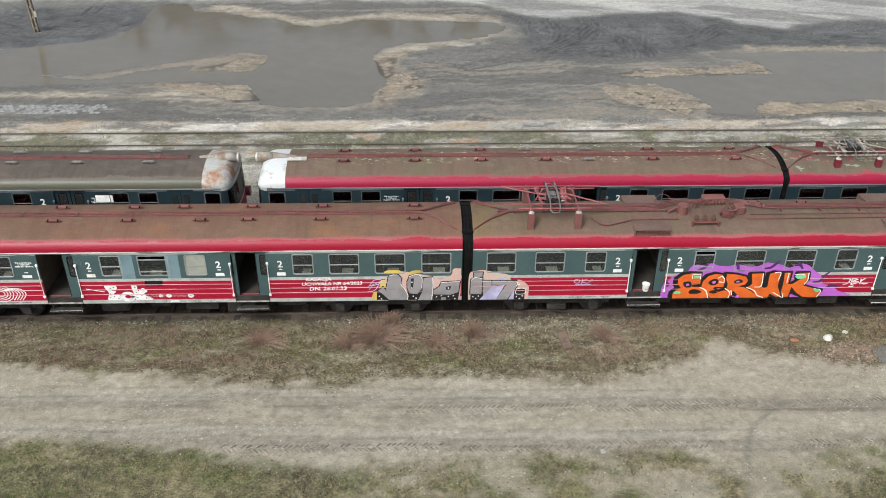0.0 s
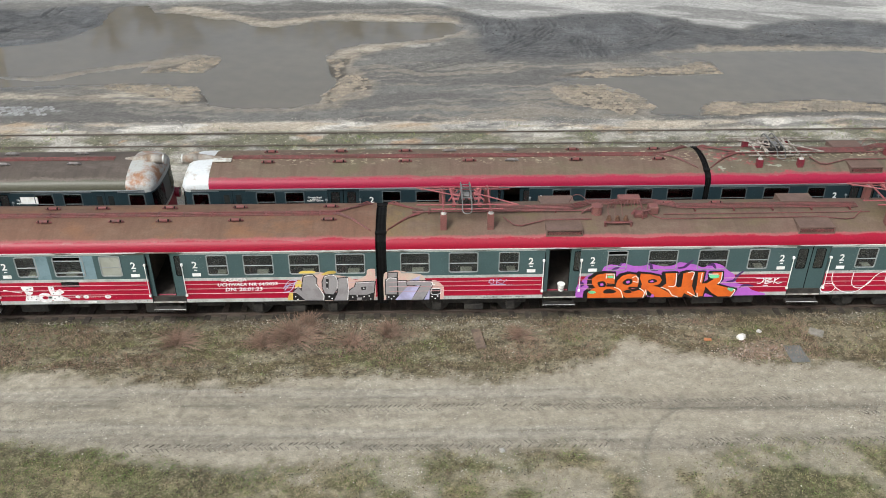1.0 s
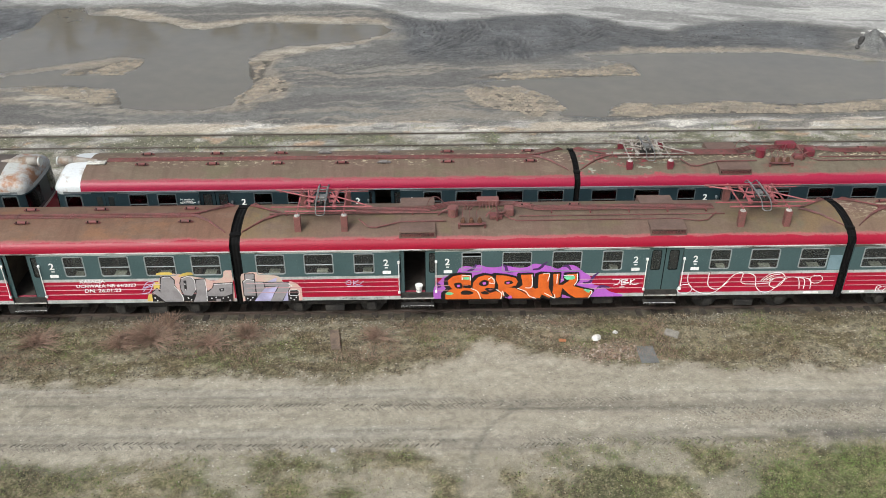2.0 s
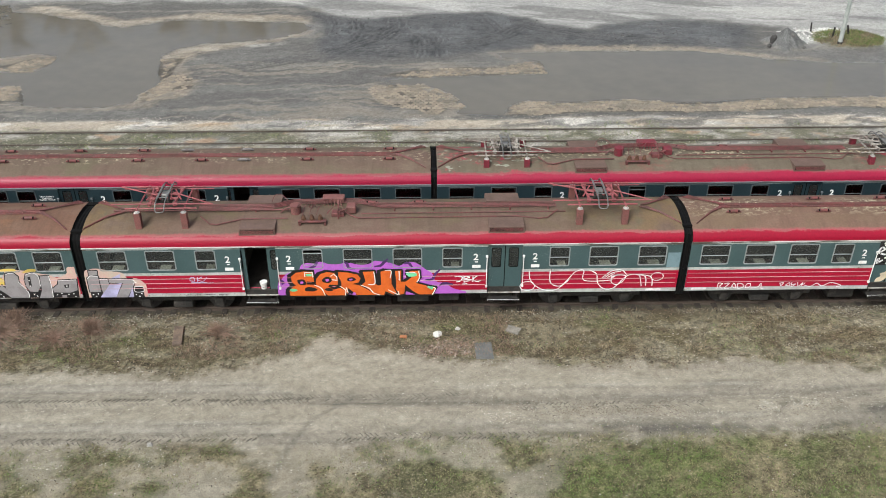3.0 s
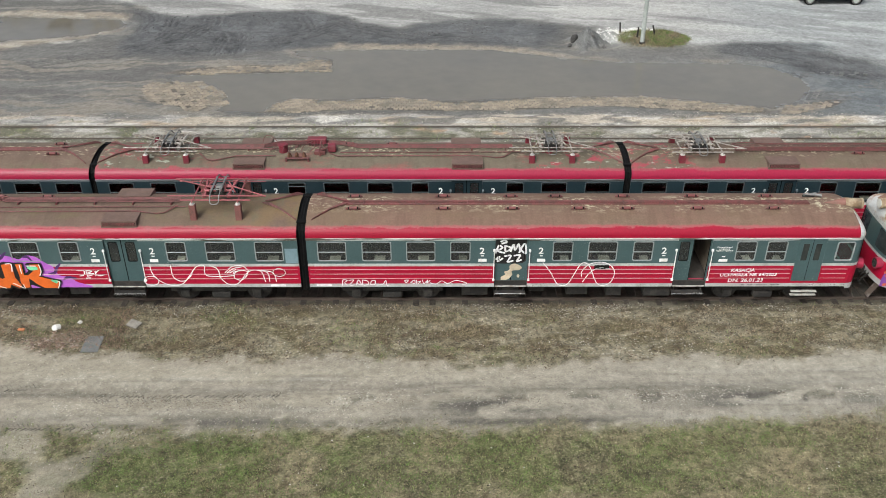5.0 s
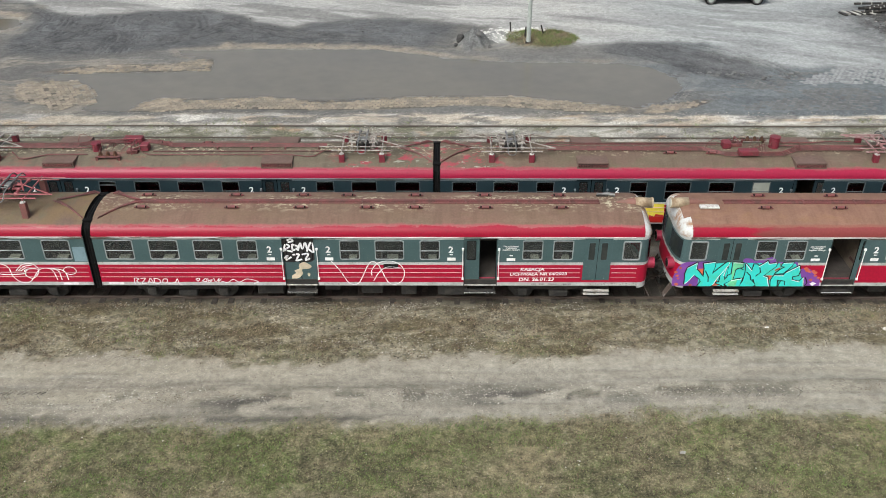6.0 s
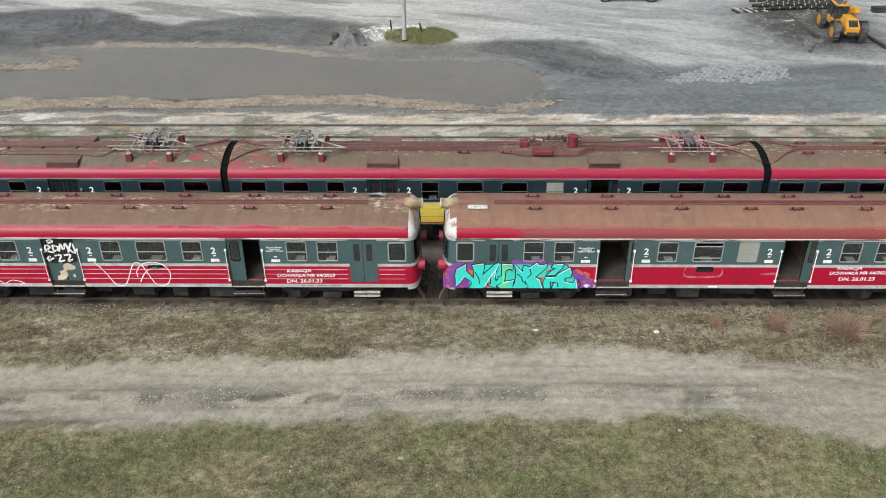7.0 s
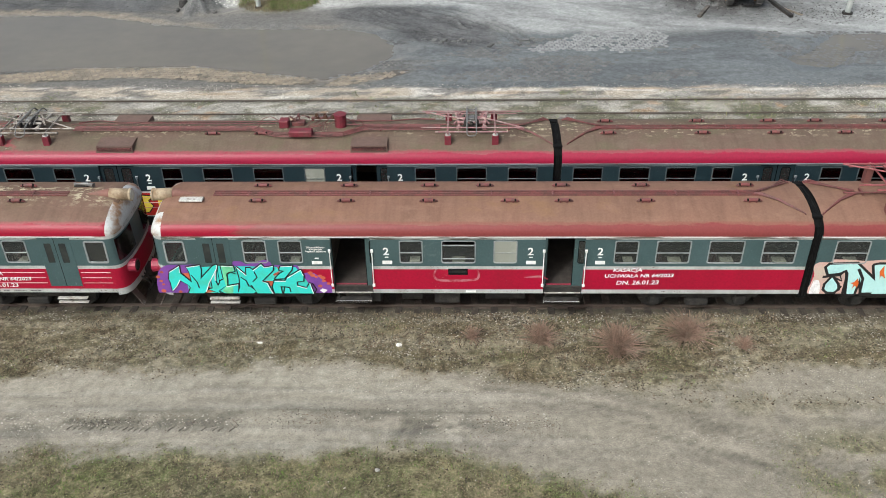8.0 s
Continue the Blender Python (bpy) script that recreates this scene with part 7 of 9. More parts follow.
for pts in BLOCK:
    g.patch([(u - 16, max(1, v - 8)) for u, v in pts], P_BLACK, False)
    for u, v in zip(pts, pts[1:] + pts[:1]):
        g.line([(u[0] - 7, u[1]), (v[0] - 7, v[1])], 14, P_BLACK, True)
        g.line([u, v], 13, P_BLACK, True)
for pts in BLOCK:
    g.patch(pts, P_ORANGE, False)
for pts in ([(71, 68), (93, 72), (102, 57), (98, 46), (83, 46), (74, 55)], [(95, 29), (108, 38), (129, 35), (142, 26), (127, 19), (101, 19)], [(160, 68), (177, 82), (195, 76), (195, 63), (182, 54), (166, 58)], [(251, 73), (271, 79), (284, 68), (266, 61), (254, 63)], [(167, 27), (187, 34), (198, 22), (182, 19)]):
    g.patch(pts, P_BLACK)
for pts in ([(81, 61), (90, 63), (93, 55), (84, 52)], [(173, 70), (183, 73), (186, 65), (177, 61)], [(258, 70), (268, 73), (271, 67), (261, 65)], [(271, 13), (281, 9), (279, 0), (267, 0)], [(464, 14), (484, 6), (494, 0), (462, 0)]):
    g.patch(pts, P_PURPLE)
for pts in ([(100, 85), (99, 102), (128, 102), (129, 82)], [(193, 85), (204, 93), (214, 83), (215, 66), (198, 69)], [(465, 97), (498, 97), (497, 87), (467, 88)]):
    g.line(pts, 4, P_WHITE, True)
for pts in ([(133, 46), (156, 32), (168, 1)], [(224, 40), (243, 23), (241, 0)], [(246, 33), (252, 13)], [(300, 44), (330, 30), (344, 10), (367, 0)], [(349, 101), (351, 51), (328, 46)], [(390, 106), (411, 105), (407, 74)], [(399, 22), (434, 0)], [(435, 16), (438, 0)], [(511, 103), (513, 74), (504, 55)], [(545, 36), (570, 27), (560, 0)], [(440, 102), (440, 64)]):
    g.line(pts, 3.4, P_WHITE)
for pts in ([(41, 28), (54, 32), (69, 26), (59, 19), (45, 21)], [(539, 36), (563, 34), (560, 21), (549, 26)], [(466, 94), (503, 93), (500, 81), (476, 79)], [(104, 96), (125, 96), (124, 85), (106, 85)]):
    g.patch(pts, P_MINT)
g.done()
g = Piece(car_b, "graffiti_tag", "thin white spray tag", 7.60, 0.955, 0.01, [P_WHITE])
for pts in ([(642, 74), (668, 72), (663, 55), (648, 50)], [(675, 74), (676, 50)], [(674, 73), (696, 71), (679, 62), (702, 59), (676, 49)], [(708, 72), (707, 51)], [(723, 76), (708, 61), (722, 51), (736, 56)], [(671, 41), (686, 42)]):
    g.line(pts, 4.2, P_WHITE)
g.done()
# white looping line
g = Piece(car_b, "graffiti_tag", "long looping white spray line", 16.42, 0.98, 0.01, [P_WHITE])
for pts in ([(30, 92), (34, 58), (56, 26), (96, 6), (138, 12), (172, 52), (198, 86), (228, 92), (234, 48), (328, 48), (332, 62), (356, 70), (384, 66), (376, 44), (356, 28), (334, 38), (336, 58), (352, 70)], [(106, 92), (108, 46), (128, 26), (154, 28), (180, 56)], [(250, 92), (276, 76), (284, 36), (310, 10), (344, 14), (380, 58), (404, 72), (434, 66), (446, 22)], [(420, 72), (456, 62), (462, 22)], [(436, 72), (478, 60), (486, 22)], [(300, 60), (330, 88), (366, 92), (388, 70)], [(308, 60), (334, 80), (364, 86)], [(318, 60), (342, 76)]):
    g.line(pts, 3.4, P_WHITE)
g.ring(26, 26, 27, 3.0, P_WHITE, 20)
g.ring(500, 62, 23, 3.0, P_WHITE, 17)
g.patch([(464, 0), (520, 0), (520, 10), (464, 10)], P_WHITE, False)
g.done()
# chrome piece across the gangway
g = Piece(car_a, "graffiti", "chrome grey letters with a peach halo", -2.75, 0.955, 0.01, [P_PEACH, P_BLACK, P_CHROME, P_WHITE, P_YELLOW, P_LILAC])
g.patch([(16, 4), (29, 26), (35, 62), (57, 92), (72, 118), (101, 123), (146, 118), (185, 108), (220, 101), (249, 88), (285, 105), (292, 130), (319, 133), (313, 0)], P_PEACH)
for pts in ([(52, 118), (63, 127), (101, 128), (110, 119), (80, 114)], [(129, 109), (150, 124), (175, 127), (182, 117), (155, 113)], [(5, 6), (14, 38), (25, 38), (23, 5)], [(35, 78), (53, 88), (63, 62), (39, 54)]):
    g.patch(pts, P_YELLOW)
g.patch([(24, 38), (65, 46), (221, 35), (314, 33), (311, 0), (23, 3)], P_BLACK, False)
CHROME_WEST = [[(28, 43), (46, 59), (56, 44), (68, 107), (83, 111), (100, 109), (112, 95), (109, 72), (117, 51), (133, 27), (131, 2), (67, 3), (47, 26)],
               [(132, 81), (141, 104), (165, 111), (185, 95), (183, 52), (167, 28), (140, 30), (132, 53)],
               [(189, 95), (220, 98), (218, 61), (222, 43), (217, 1), (168, 1), (184, 36)],
               [(223, 41), (245, 59), (251, 77), (316, 80), (311, 34), (283, 23), (224, 25)]]
for pts in CHROME_WEST:
    for u, v in zip(pts, pts[1:] + pts[:1]):
        g.line([u, v], 7, P_BLACK, True)
for pts in CHROME_WEST:
    g.patch(pts, P_CHROME, False)
for pts in ([(145, 93), (155, 94), (152, 52), (143, 51)], [(266, 57), (286, 60), (282, 45), (268, 44)]):
    g.patch(pts, P_BLACK, False)
for pts in ([(71, 105), (84, 109), (99, 108)], [(139, 101), (165, 110), (183, 95), (182, 53)], [(109, 71), (132, 28), (131, 4)], [(221, 96), (221, 45), (217, 4)], [(251, 75), (315, 79)]):
    g.line(pts, 2.4, P_WHITE)
for pts in ([(-7, 55), (17, 88), (43, 85), (0, 63), (35, 72)], [(-10, 39), (18, 46), (35, 78)], [(-3, 48), (15, 71)]):
    g.line(pts, 2.6, P_LILAC)
for u, v in ((33, 20), (40, 8), (147, 54), (148, 78), (152, 18), (162, 10), (235, 15), (251, 20), (276, 16), (294, 19), (299, 6), (276, 52)):
    g.dot(u, v, 2.6, P_WHITE)
g.patch([(251, 13), (268, 13), (266, 1), (250, 2)], P_CHROME, False)
g.done()
g = Piece(car_b, "graffiti", "chrome grey and lilac letters with a peach halo", 0.87, 0.955, 0.01, [P_PEACH, P_BLACK, P_CHROME, P_WHITE, P_LILAC])
g.patch([(-16, 0), (-16, 73), (-11, 113), (9, 121), (36, 125), (88, 112), (121, 105), (138, 79), (166, 83), (198, 52), (193, 0)], P_PEACH)
g.patch([(-7, 33), (151, 47), (186, 48), (184, 0), (-8, 0)], P_BLACK, False)
CHROME_EAST = [[(-7, 85), (7, 95), (33, 92), (31, 24), (-9, 25)], [(35, 81), (65, 80), (68, 23), (37, 19)], [(67, 79), (153, 79), (155, 55), (123, 0), (82, 0), (118, 62), (68, 64)], [(3, 116), (34, 116), (32, 97), (2, 94)]]
for pts in CHROME_EAST:
    for u, v in zip(pts, pts[1:] + pts[:1]):
        g.line([u, v], 7, P_BLACK, True)
for pts in CHROME_EAST:
    g.patch(pts, P_CHROME, False)
for pts in ([(24, 0), (68, 56), (113, 62), (82, 0)], [(127, 0), (148, 45), (146, 0)], [(78, 83), (114, 102), (110, 83)]):
    g.patch(pts, P_LILAC, False)
for pts in ([(-6, 83), (7, 94), (32, 90)], [(70, 77), (151, 76), (154, 56)], [(37, 79), (63, 79)], [(154, 46), (185, 46), (184, 25), (154, 24), (154, 45)]):
    g.line(pts, 2.4, P_WHITE)
for u, v in ((1, 13), (11, 5), (20, 16), (156, 72), (163, 64), (156, 12), (167, 4), (176, 15)):
    g.dot(u, v, 2.6, P_WHITE)
g.done()
g = Piece(car_b, "graffiti_tag", "small lilac spray tag", 4.45, 1.55, 0.01, [P_LILAC])
for pts in ([(0, 18), (14, 24), (16, 8), (0, 10), (4, 22)], [(28, 24), (26, 4)], [(44, 24), (28, 14), (46, 6), (62, 22)], [(4, 0), (60, 1)], [(70, 0), (72, 0)], [(80, 0), (82, 0)]):
    g.line(pts, 2.6, P_LILAC)
g.done()
# white letters and swirl on the first carriage
g = Piece(car_a, "graffiti", "white bubble letters with dark dots", -12.0, 1.05, 0.01, [P_WHITE, P_BLACK])
g.patch([(4, 62), (20, 66), (44, 66), (44, 50), (26, 46), (42, 40), (30, 28), (54, 24), (58, 4), (10, 4), (16, 34)], P_WHITE)
g.ring(80, 18, 18, 14, P_WHITE, 14)
g.patch([(98, 66), (116, 66), (118, 42), (136, 54), (150, 40), (136, 28), (166, 6), (110, 4), (104, 20)], P_WHITE)
for u, r in ((194, 8), (222, 10), (298, 11)):
    g.dot(u, 20, r, P_WHITE, r * 0.75)
    g.dot(u, 20, 2, P_BLACK)
g.line([(150, 20), (310, 19)], 1.6, P_WHITE)
for u, v in ((18, 14), (32, 20), (46, 12), (20, 30), (24, 54), (36, 58), (112, 14), (128, 22), (142, 12), (112, 36), (110, 56)):
    g.dot(u, v, 2.2, P_BLACK)
g.line([(-58, 52), (-30, 46), (2, 40)], 3, P_WHITE)
g.done()
g = Piece(car_a, "graffiti", "white concentric swirl", -16.0, 1.0, 0.01, [P_WHITE])
for r in (14, 24, 34, 44):
    g.ring(44, 40, r, 3.0, P_WHITE, r * 0.75)
    g.line([(70 + r, 14), (86 + r, 40), (64 + r, 62), (50 + r * 0.5, 54)], 3.0, P_WHITE)
g.done()
# white tags on the third carriage
g = Piece(car_c, "graffiti_tag", "looping white spray line", 31.10, 0.97, 0.01, [P_WHITE])
for pts in ([(0, 104), (28, 66), (58, 12), (86, 4), (104, 22), (132, 86), (150, 104), (172, 88), (204, 16), (232, 4), (258, 22), (266, 64), (242, 98), (200, 106), (166, 94), (146, 66), (146, 44)], [(152, 20), (174, 58), (206, 80), (252, 76)]):
    g.line(pts, 3.2, P_WHITE)
g.done()
g = Piece(car_c, "graffiti_tag", "white scrawled tags along the skirt", 23.72, 1.0, 0.01, [P_WHITE])
for pts in ([(0, 2), (2, 26), (18, 24), (8, 14), (20, 2)], [(24, 24), (42, 26), (26, 4), (44, 4)], [(50, 4), (60, 26), (70, 4), (54, 12)], [(74, 26), (76, 4), (96, 8), (92, 22), (76, 26)], [(104, 6), (108, 22), (122, 22), (118, 6), (104, 6)], [(126, 4), (150, 8), (160, 24), (164, 4), (172, 0)]):
    g.line(pts, 3.0, P_WHITE)
for pts in ([(230, 24), (244, 26), (236, 14), (230, 24)], [(252, 14), (266, 26), (268, 12), (254, 14)], [(274, 26), (276, 8), (290, 20), (276, 16)], [(296, 26), (302, 10), (316, 26), (312, 12), (324, 24)], [(324, 14), (346, 8), (368, 22), (390, 10), (420, 24), (460, 12), (444, 4)]):
    g.line(pts, 3.0, P_WHITE)
g.patch([(-96, 0), (-40, 0), (-40, 9), (-96, 9)], P_WHITE, False)
g.done()
g = Piece(car_c, "graffiti", "white tag and cream patch over the door", 29.3, 1.2, 0.01, [P_WHITE, P_BEIGE, P_BLACK])
g.y = -HALF + 0.058
g.patch([(2, 170), (2, 80), (60, 74), (118, 86), (118, 176), (60, 178)], P_BLACK)
for pts in ([(6, 120), (16, 150), (30, 142), (14, 128), (38, 120)], [(40, 150), (42, 126), (62, 140), (42, 150)], [(60, 126), (70, 156), (76, 132), (88, 158), (94, 128)], [(92, 122), (110, 160), (116, 118), (98, 132)], [(8, 92), (20, 104), (14, 84), (32, 96)], [(40, 106), (62, 108), (50, 82), (70, 86)], [(74, 108), (96, 110), (84, 84), (100, 90)], [(24, 168), (36, 174), (44, 166), (28, 160)]):
    g.line(pts, 7, P_WHITE)
g.patch([(60, 66), (80, 74), (104, 58), (94, 46), (68, 42), (70, 24), (52, 4), (28, 2), (30, 16), (44, 26), (40, 38), (58, 46)], P_BEIGE)
g.dot(92, 20, 5, P_BEIGE, 8)
g.done()
# turquoise wild letters on the fourth carriage
g = Piece(car_d, "graffiti", "turquoise jagged letters on a deep violet ground", 43.82, 0.955, 0.01, [P_VIOLET, P_BLACK, P_TURQ, P_MINT, P_WHITE, P_CORAL])
g.patch([(-9, 0), (-11, 32), (1, 76), (17, 97), (42, 106), (95, 107), (148, 111), (160, 124), (180, 121), (194, 119), (203, 128), (221, 126), (233, 110), (244, 121), (267, 119), (283, 110), (319, 119), (341, 126), (357, 116), (364, 107), (422, 106), (440, 103), (446, 76), (458, 76), (484, 78), (511, 55), (535, 30), (539, 0)], P_VIOLET)
for u, v, r in ((12, 79, 6), (-2, 61, 7), (5, 45, 6), (6, 7, 8), (10, 32, 5), (476, 76, 8), (483, 68, 8), (505, 65, 7), (514, 58, 8), (493, 62, 5), (503, 27, 7), (530, 36, 6), (516, 46, 6), (59, 4, 6)):
    g.dot(u, v, r, P_CORAL, r * 0.8)
TURQ_A = [(38, 81), (72, 104), (71, 77), (96, 47), (102, 40), (101, 69), (100, 81), (94, 100), (136, 107), (138, 90), (131, 54), (177, 104), (189, 109), (188, 94), (155, 40), (141, 6), (133, 0), (85, 0), (95, 21), (91, 31), (66, 50), (50, 25), (35, 9), (35, 39), (32, 54)]
TURQ_B = [(164, 74), (183, 89), (176, 47), (182, 28), (190, 40), (207, 47), (206, 28), (181, 10), (185, 0), (151, 15), (164, 19)]
TURQ_C = [(202, 106), (240, 103), (242, 85), (223, 82), (214, 72), (214, 50), (211, 28), (247, 35), (241, 0), (198, 0), (186, 10), (207, 27), (190, 37), (191, 47), (204, 54), (202, 92)]
TURQ_D = [(250, 100), (277, 69), (280, 97), (291, 97), (300, 89), (328, 112), (337, 98), (364, 105), (362, 89), (322, 47), (340, 40), (351, 0), (303, 0), (289, 33), (281, 28), (300, 6), (290, 0), (241, 0), (252, 25), (254, 62)]
TURQ_E = [(387, 103), (424, 106), (419, 89), (405, 72), (394, 58), (364, 56), (379, 73), (397, 86), (381, 90)]
TURQ_F = [(362, 49), (397, 49), (404, 62), (448, 91), (455, 69), (452, 49), (431, 45), (431, 29), (461, 21), (472, 40), (481, 0), (387, 0), (394, 26), (378, 28), (381, 0), (358, 0), (354, 26)]
WILD = [TURQ_A, TURQ_B, TURQ_C, TURQ_D, TURQ_E, TURQ_F]
g.patch([(85, 0), (88, 69), (123, 97), (194, 103), (363, 100), (433, 98), (456, 62), (483, 0)], P_TURQ, False)
for pts in ([(78, 76), (99, 77), (99, 41), (81, 69)], [(153, 28), (167, 3), (145, 0), (136, 0)], [(275, 54), (291, 69), (287, 43), (279, 30), (272, 43)], [(333, 47), (357, 46), (350, 25), (337, 33)], [(376, 98), (383, 100), (378, 89)], [(360, 72), (383, 85), (377, 73), (363, 65)], [(305, 9), (328, 3), (331, 0), (304, 0)], [(213, 16), (227, 6), (218, 0)], [(176, 25), (185, 19), (177, 13)]):
    g.patch(pts, P_CORAL, False)
for pts in WILD:
    for u, v in zip(pts, pts[1:] + pts[:1]):
        g.line([u, v], 7, P_BLACK, True)
for pts in WILD:
    g.patch(pts, P_TURQ, False)
g.patch([(202, 106), (240, 103), (240, 86), (223, 82), (214, 72), (214, 50), (211, 28), (231, 33), (226, 0), (206, 0), (193, 9), (208, 27), (204, 54), (204, 90)], P_MINT, False)
for pts in ([(37, 80), (72, 103), (70, 79)], [(36, 10), (51, 26), (66, 51)], [(95, 99), (136, 106)], [(189, 107), (187, 94), (156, 40), (142, 7)], [(182, 87), (176, 48)], [(203, 104), (238, 102)], [(250, 99), (276, 69)], [(300, 87), (327, 109), (335, 98), (363, 103)], [(323, 46), (338, 39), (351, 0)], [(388, 102), (422, 104)], [(363, 47), (396, 47)], [(405, 60), (448, 89), (454, 69)], [(431, 29), (461, 20)], [(208, 25), (246, 34)], [(472, 39), (480, 0)]):
    g.line(pts, 2.6, P_WHITE, True)
for pts in ([(218, 76), (230, 82), (243, 75)], [(259, 62), (274, 49), (279, 28)], [(303, 83), (309, 62), (295, 46)], [(390, 26), (407, 23), (409, 7)], [(105, 69), (119, 43), (122, 21)], [(480, 40), (491, 16), (483, 0)]):
    g.line(pts, 4, P_BLACK, True)
g.patch([(500, 13), (511, 20), (526, 14), (513, 2)], P_WHITE, False)
g.done()
# aqua letters on the fifth carriage
g = Piece(car_e, "graffiti", "pale aqua letters outlined black on peach", 64.03, 0.955, 0.01, [P_PEACH, P_BLACK, P_SKY, P_ORANGE, P_WHITE])
g.patch([(-1, 0), (-2, 36), (2, 72), (-6, 103), (7, 118), (41, 119), (50, 129), (95, 128), (147, 124), (202, 128), (275, 127), (388, 124), (451, 101), (505, 1)], P_PEACH)
g.patch([(0, 0), (3, 36), (8, 53), (23, 46), (32, 0)], P_WHITE)
AQUA_A = [(34, 100), (41, 110), (122, 113), (192, 49), (175, 107), (189, 111), (302, 112), (307, 93), (243, 79), (241, 1), (163, 0), (142, 65), (137, 0), (116, 0), (104, 79), (94, 92), (76, 80), (45, 76)]
AQUA_B = [(58, 63), (79, 36), (84, 18), (73, 8), (55, 9), (44, 19), (44, 36)]
for pts in (AQUA_A, AQUA_B):
    g.patch([(u - 7, max(1, v - 5)) for u, v in pts], P_BLACK, False)
    for u, v in zip(pts, pts[1:] + pts[:1]):
        g.line([u, v], 16, P_BLACK, True)
for pts in (AQUA_A, AQUA_B):
    g.patch(pts, P_SKY, False)
for pts in ([(31, 65), (80, 72), (89, 51), (66, 61)], [(80, 72), (95, 87), (102, 58), (103, 0), (77, 0), (91, 29)], [(132, 93), (152, 58), (156, 3), (189, 2)]):
    g.line(pts, 9, P_BLACK, True)
for pts in ([(137, 61), (144, 39), (142, 24), (134, 32), (127, 19), (129, 36), (117, 42), (129, 45)], [(205, 107), (211, 79), (220, 58), (203, 71), (204, 54), (196, 86)]):
    g.patch(pts, P_ORANGE, False)
g.letters([[(300, 92), (300, 10), (350, 12), (356, 90), (300, 92)], [(390, 8), (392, 90), (440, 50), (400, 46), (450, 8)]], 26, P_SKY, P_BLACK, 6)
g.done()
# yellow and red letters on the far train, seen through the gap between the cabs
g = Piece(car_r3, "graffiti", "yellow letters and a yellow field edged in red", 40.4, 0.98, 0.01, [P_LEMON, P_CORAL, P_BLACK, P_REDSPRAY])
g.patch([(0, 2), (4, 50), (0, 94), (100, 92), (206, 94), (210, 40), (204, 2)], P_REDSPRAY, False)
g.patch([(204, 8), (206, 92), (300, 94), (392, 92), (396, 40), (390, 6)], P_LEMON, False)
for pts in ([(20, 10), (40, 60), (64, 84), (74, 60), (52, 40), (60, 12)], [(84, 80), (96, 44), (88, 14), (118, 20), (108, 60), (130, 82)], [(140, 14), (150, 54), (138, 84), (190, 80), (170, 62), (184, 40), (166, 16)]):
    for u, v in zip(pts, pts[1:] + pts[:1]):
        g.line([u, v], 8, P_BLACK, True)
    g.patch(pts, P_LEMON, False)
g.patch([(330, 4), (336, 40), (356, 30), (360, 44), (394, 40), (394, 4)], P_REDSPRAY, False)
g.line([(204, 5), (330, 5)], 5, P_REDSPRAY, True)
g.done()

# scrapping notices painted by brush
for car, pts in ((car_a, ((-4.52, 1.83), (-4.06, 1.645), (-4.21, 1.43))), (car_c, ((38.48, 1.62), (38.72, 1.42), (38.65, 1.17))), (car_d, ((58.35, 1.79), (58.72, 1.58), (58.70, 1.31)))):
    for (x, z), words, s in zip(pts, ("KASACJA", "UCHWAŁA NR 64/2023", "DN. 26.01.23"), (0.19, 0.18, 0.21)):
        lettering("painted_notice", words, s, (x - car.matrix_basis.translation.x, -HALF - 0.016, z), P_WHITE, car, "white brush-painted scrapping notice", 0.12, 0.8, 0.004, 1.15)
# patches, plates and grilles on the sides
for car, x0, x1, z0, z1, m, name, label in (
        (car_a, -11.27, -10.80, 1.99, 2.94, M_TEALPALE, "repainted_patch", "pale blue repainted patch"), (car_a, -9.70, -9.24, 1.99, 2.94, M_TEALPALE, "repainted_patch", "pale blue repainted patch"),
        (car_b, 21.70, 22.16, 2.0, 2.62, M_TEALPALE, "repainted_patch", "pale blue repainted patch"),
        (car_a, -10.53, -9.92, 1.66, 1.88, M_BLACK, "grille", "dark grille opening"), (car_c, 33.0, 33.54, 1.68, 1.90, M_BLACK, "grille", "dark grille opening"), (car_d, 52.86, 53.46, 1.65, 1.88, M_BLACK, "grille", "dark grille opening"),
        (car_d, 53.4, 53.72, 0.98, 1.06, M_WHITE, "plate", "small white plate"), (car_d, 52.0, 52.5, 0.99, 1.05, M_GREY, "plate", ""), (car_a, -9.75, -9.45, 1.0, 1.05, M_WHITE, "plate", "")):
    o = car.matrix_basis.translation.x
    bm = bx(bmesh.new(), x0 - o, x1 - o, -HALF - 0.0025, -HALF + 0.001, z0, z1, 0)
    if name == "grille":
        for k in range(4):
            bx(bm, x0 - o + 0.02, x1 - o - 0.02, -HALF - 0.012, -HALF - 0.002, z0 + 0.03 + 0.05 * k, z0 + 0.045 + 0.05 * k, 1)
    part(name, bm, [m, M_UNDER], car, label)
M_REDPALE = mat("scuffed pale red", (0.42, 0.14, 0.16), 0.6, col2=(0.30, 0.02, 0.04), scale=6, amount=0.4, fine_amount=0.1, bump=0)
g = Piece(car_d, "scuffed_paint", "worn pink scuff round the grille", 52.4, 1.42, 0.01, [M_REDPALE])
g.line([(8, 42), (2, 22), (16, 4), (70, 2), (130, 6), (140, 24), (136, 44)], 9, M_REDPALE, taper=True)
g.done()
g = Piece(car_d, "scuffed_paint", "worn pink scuff on the red side", 52.4, 1.42, 0.01, [M_REDPALE])
g.line([(282, 14), (330, 18), (352, 8)], 8, M_REDPALE, taper=True)
g.done()
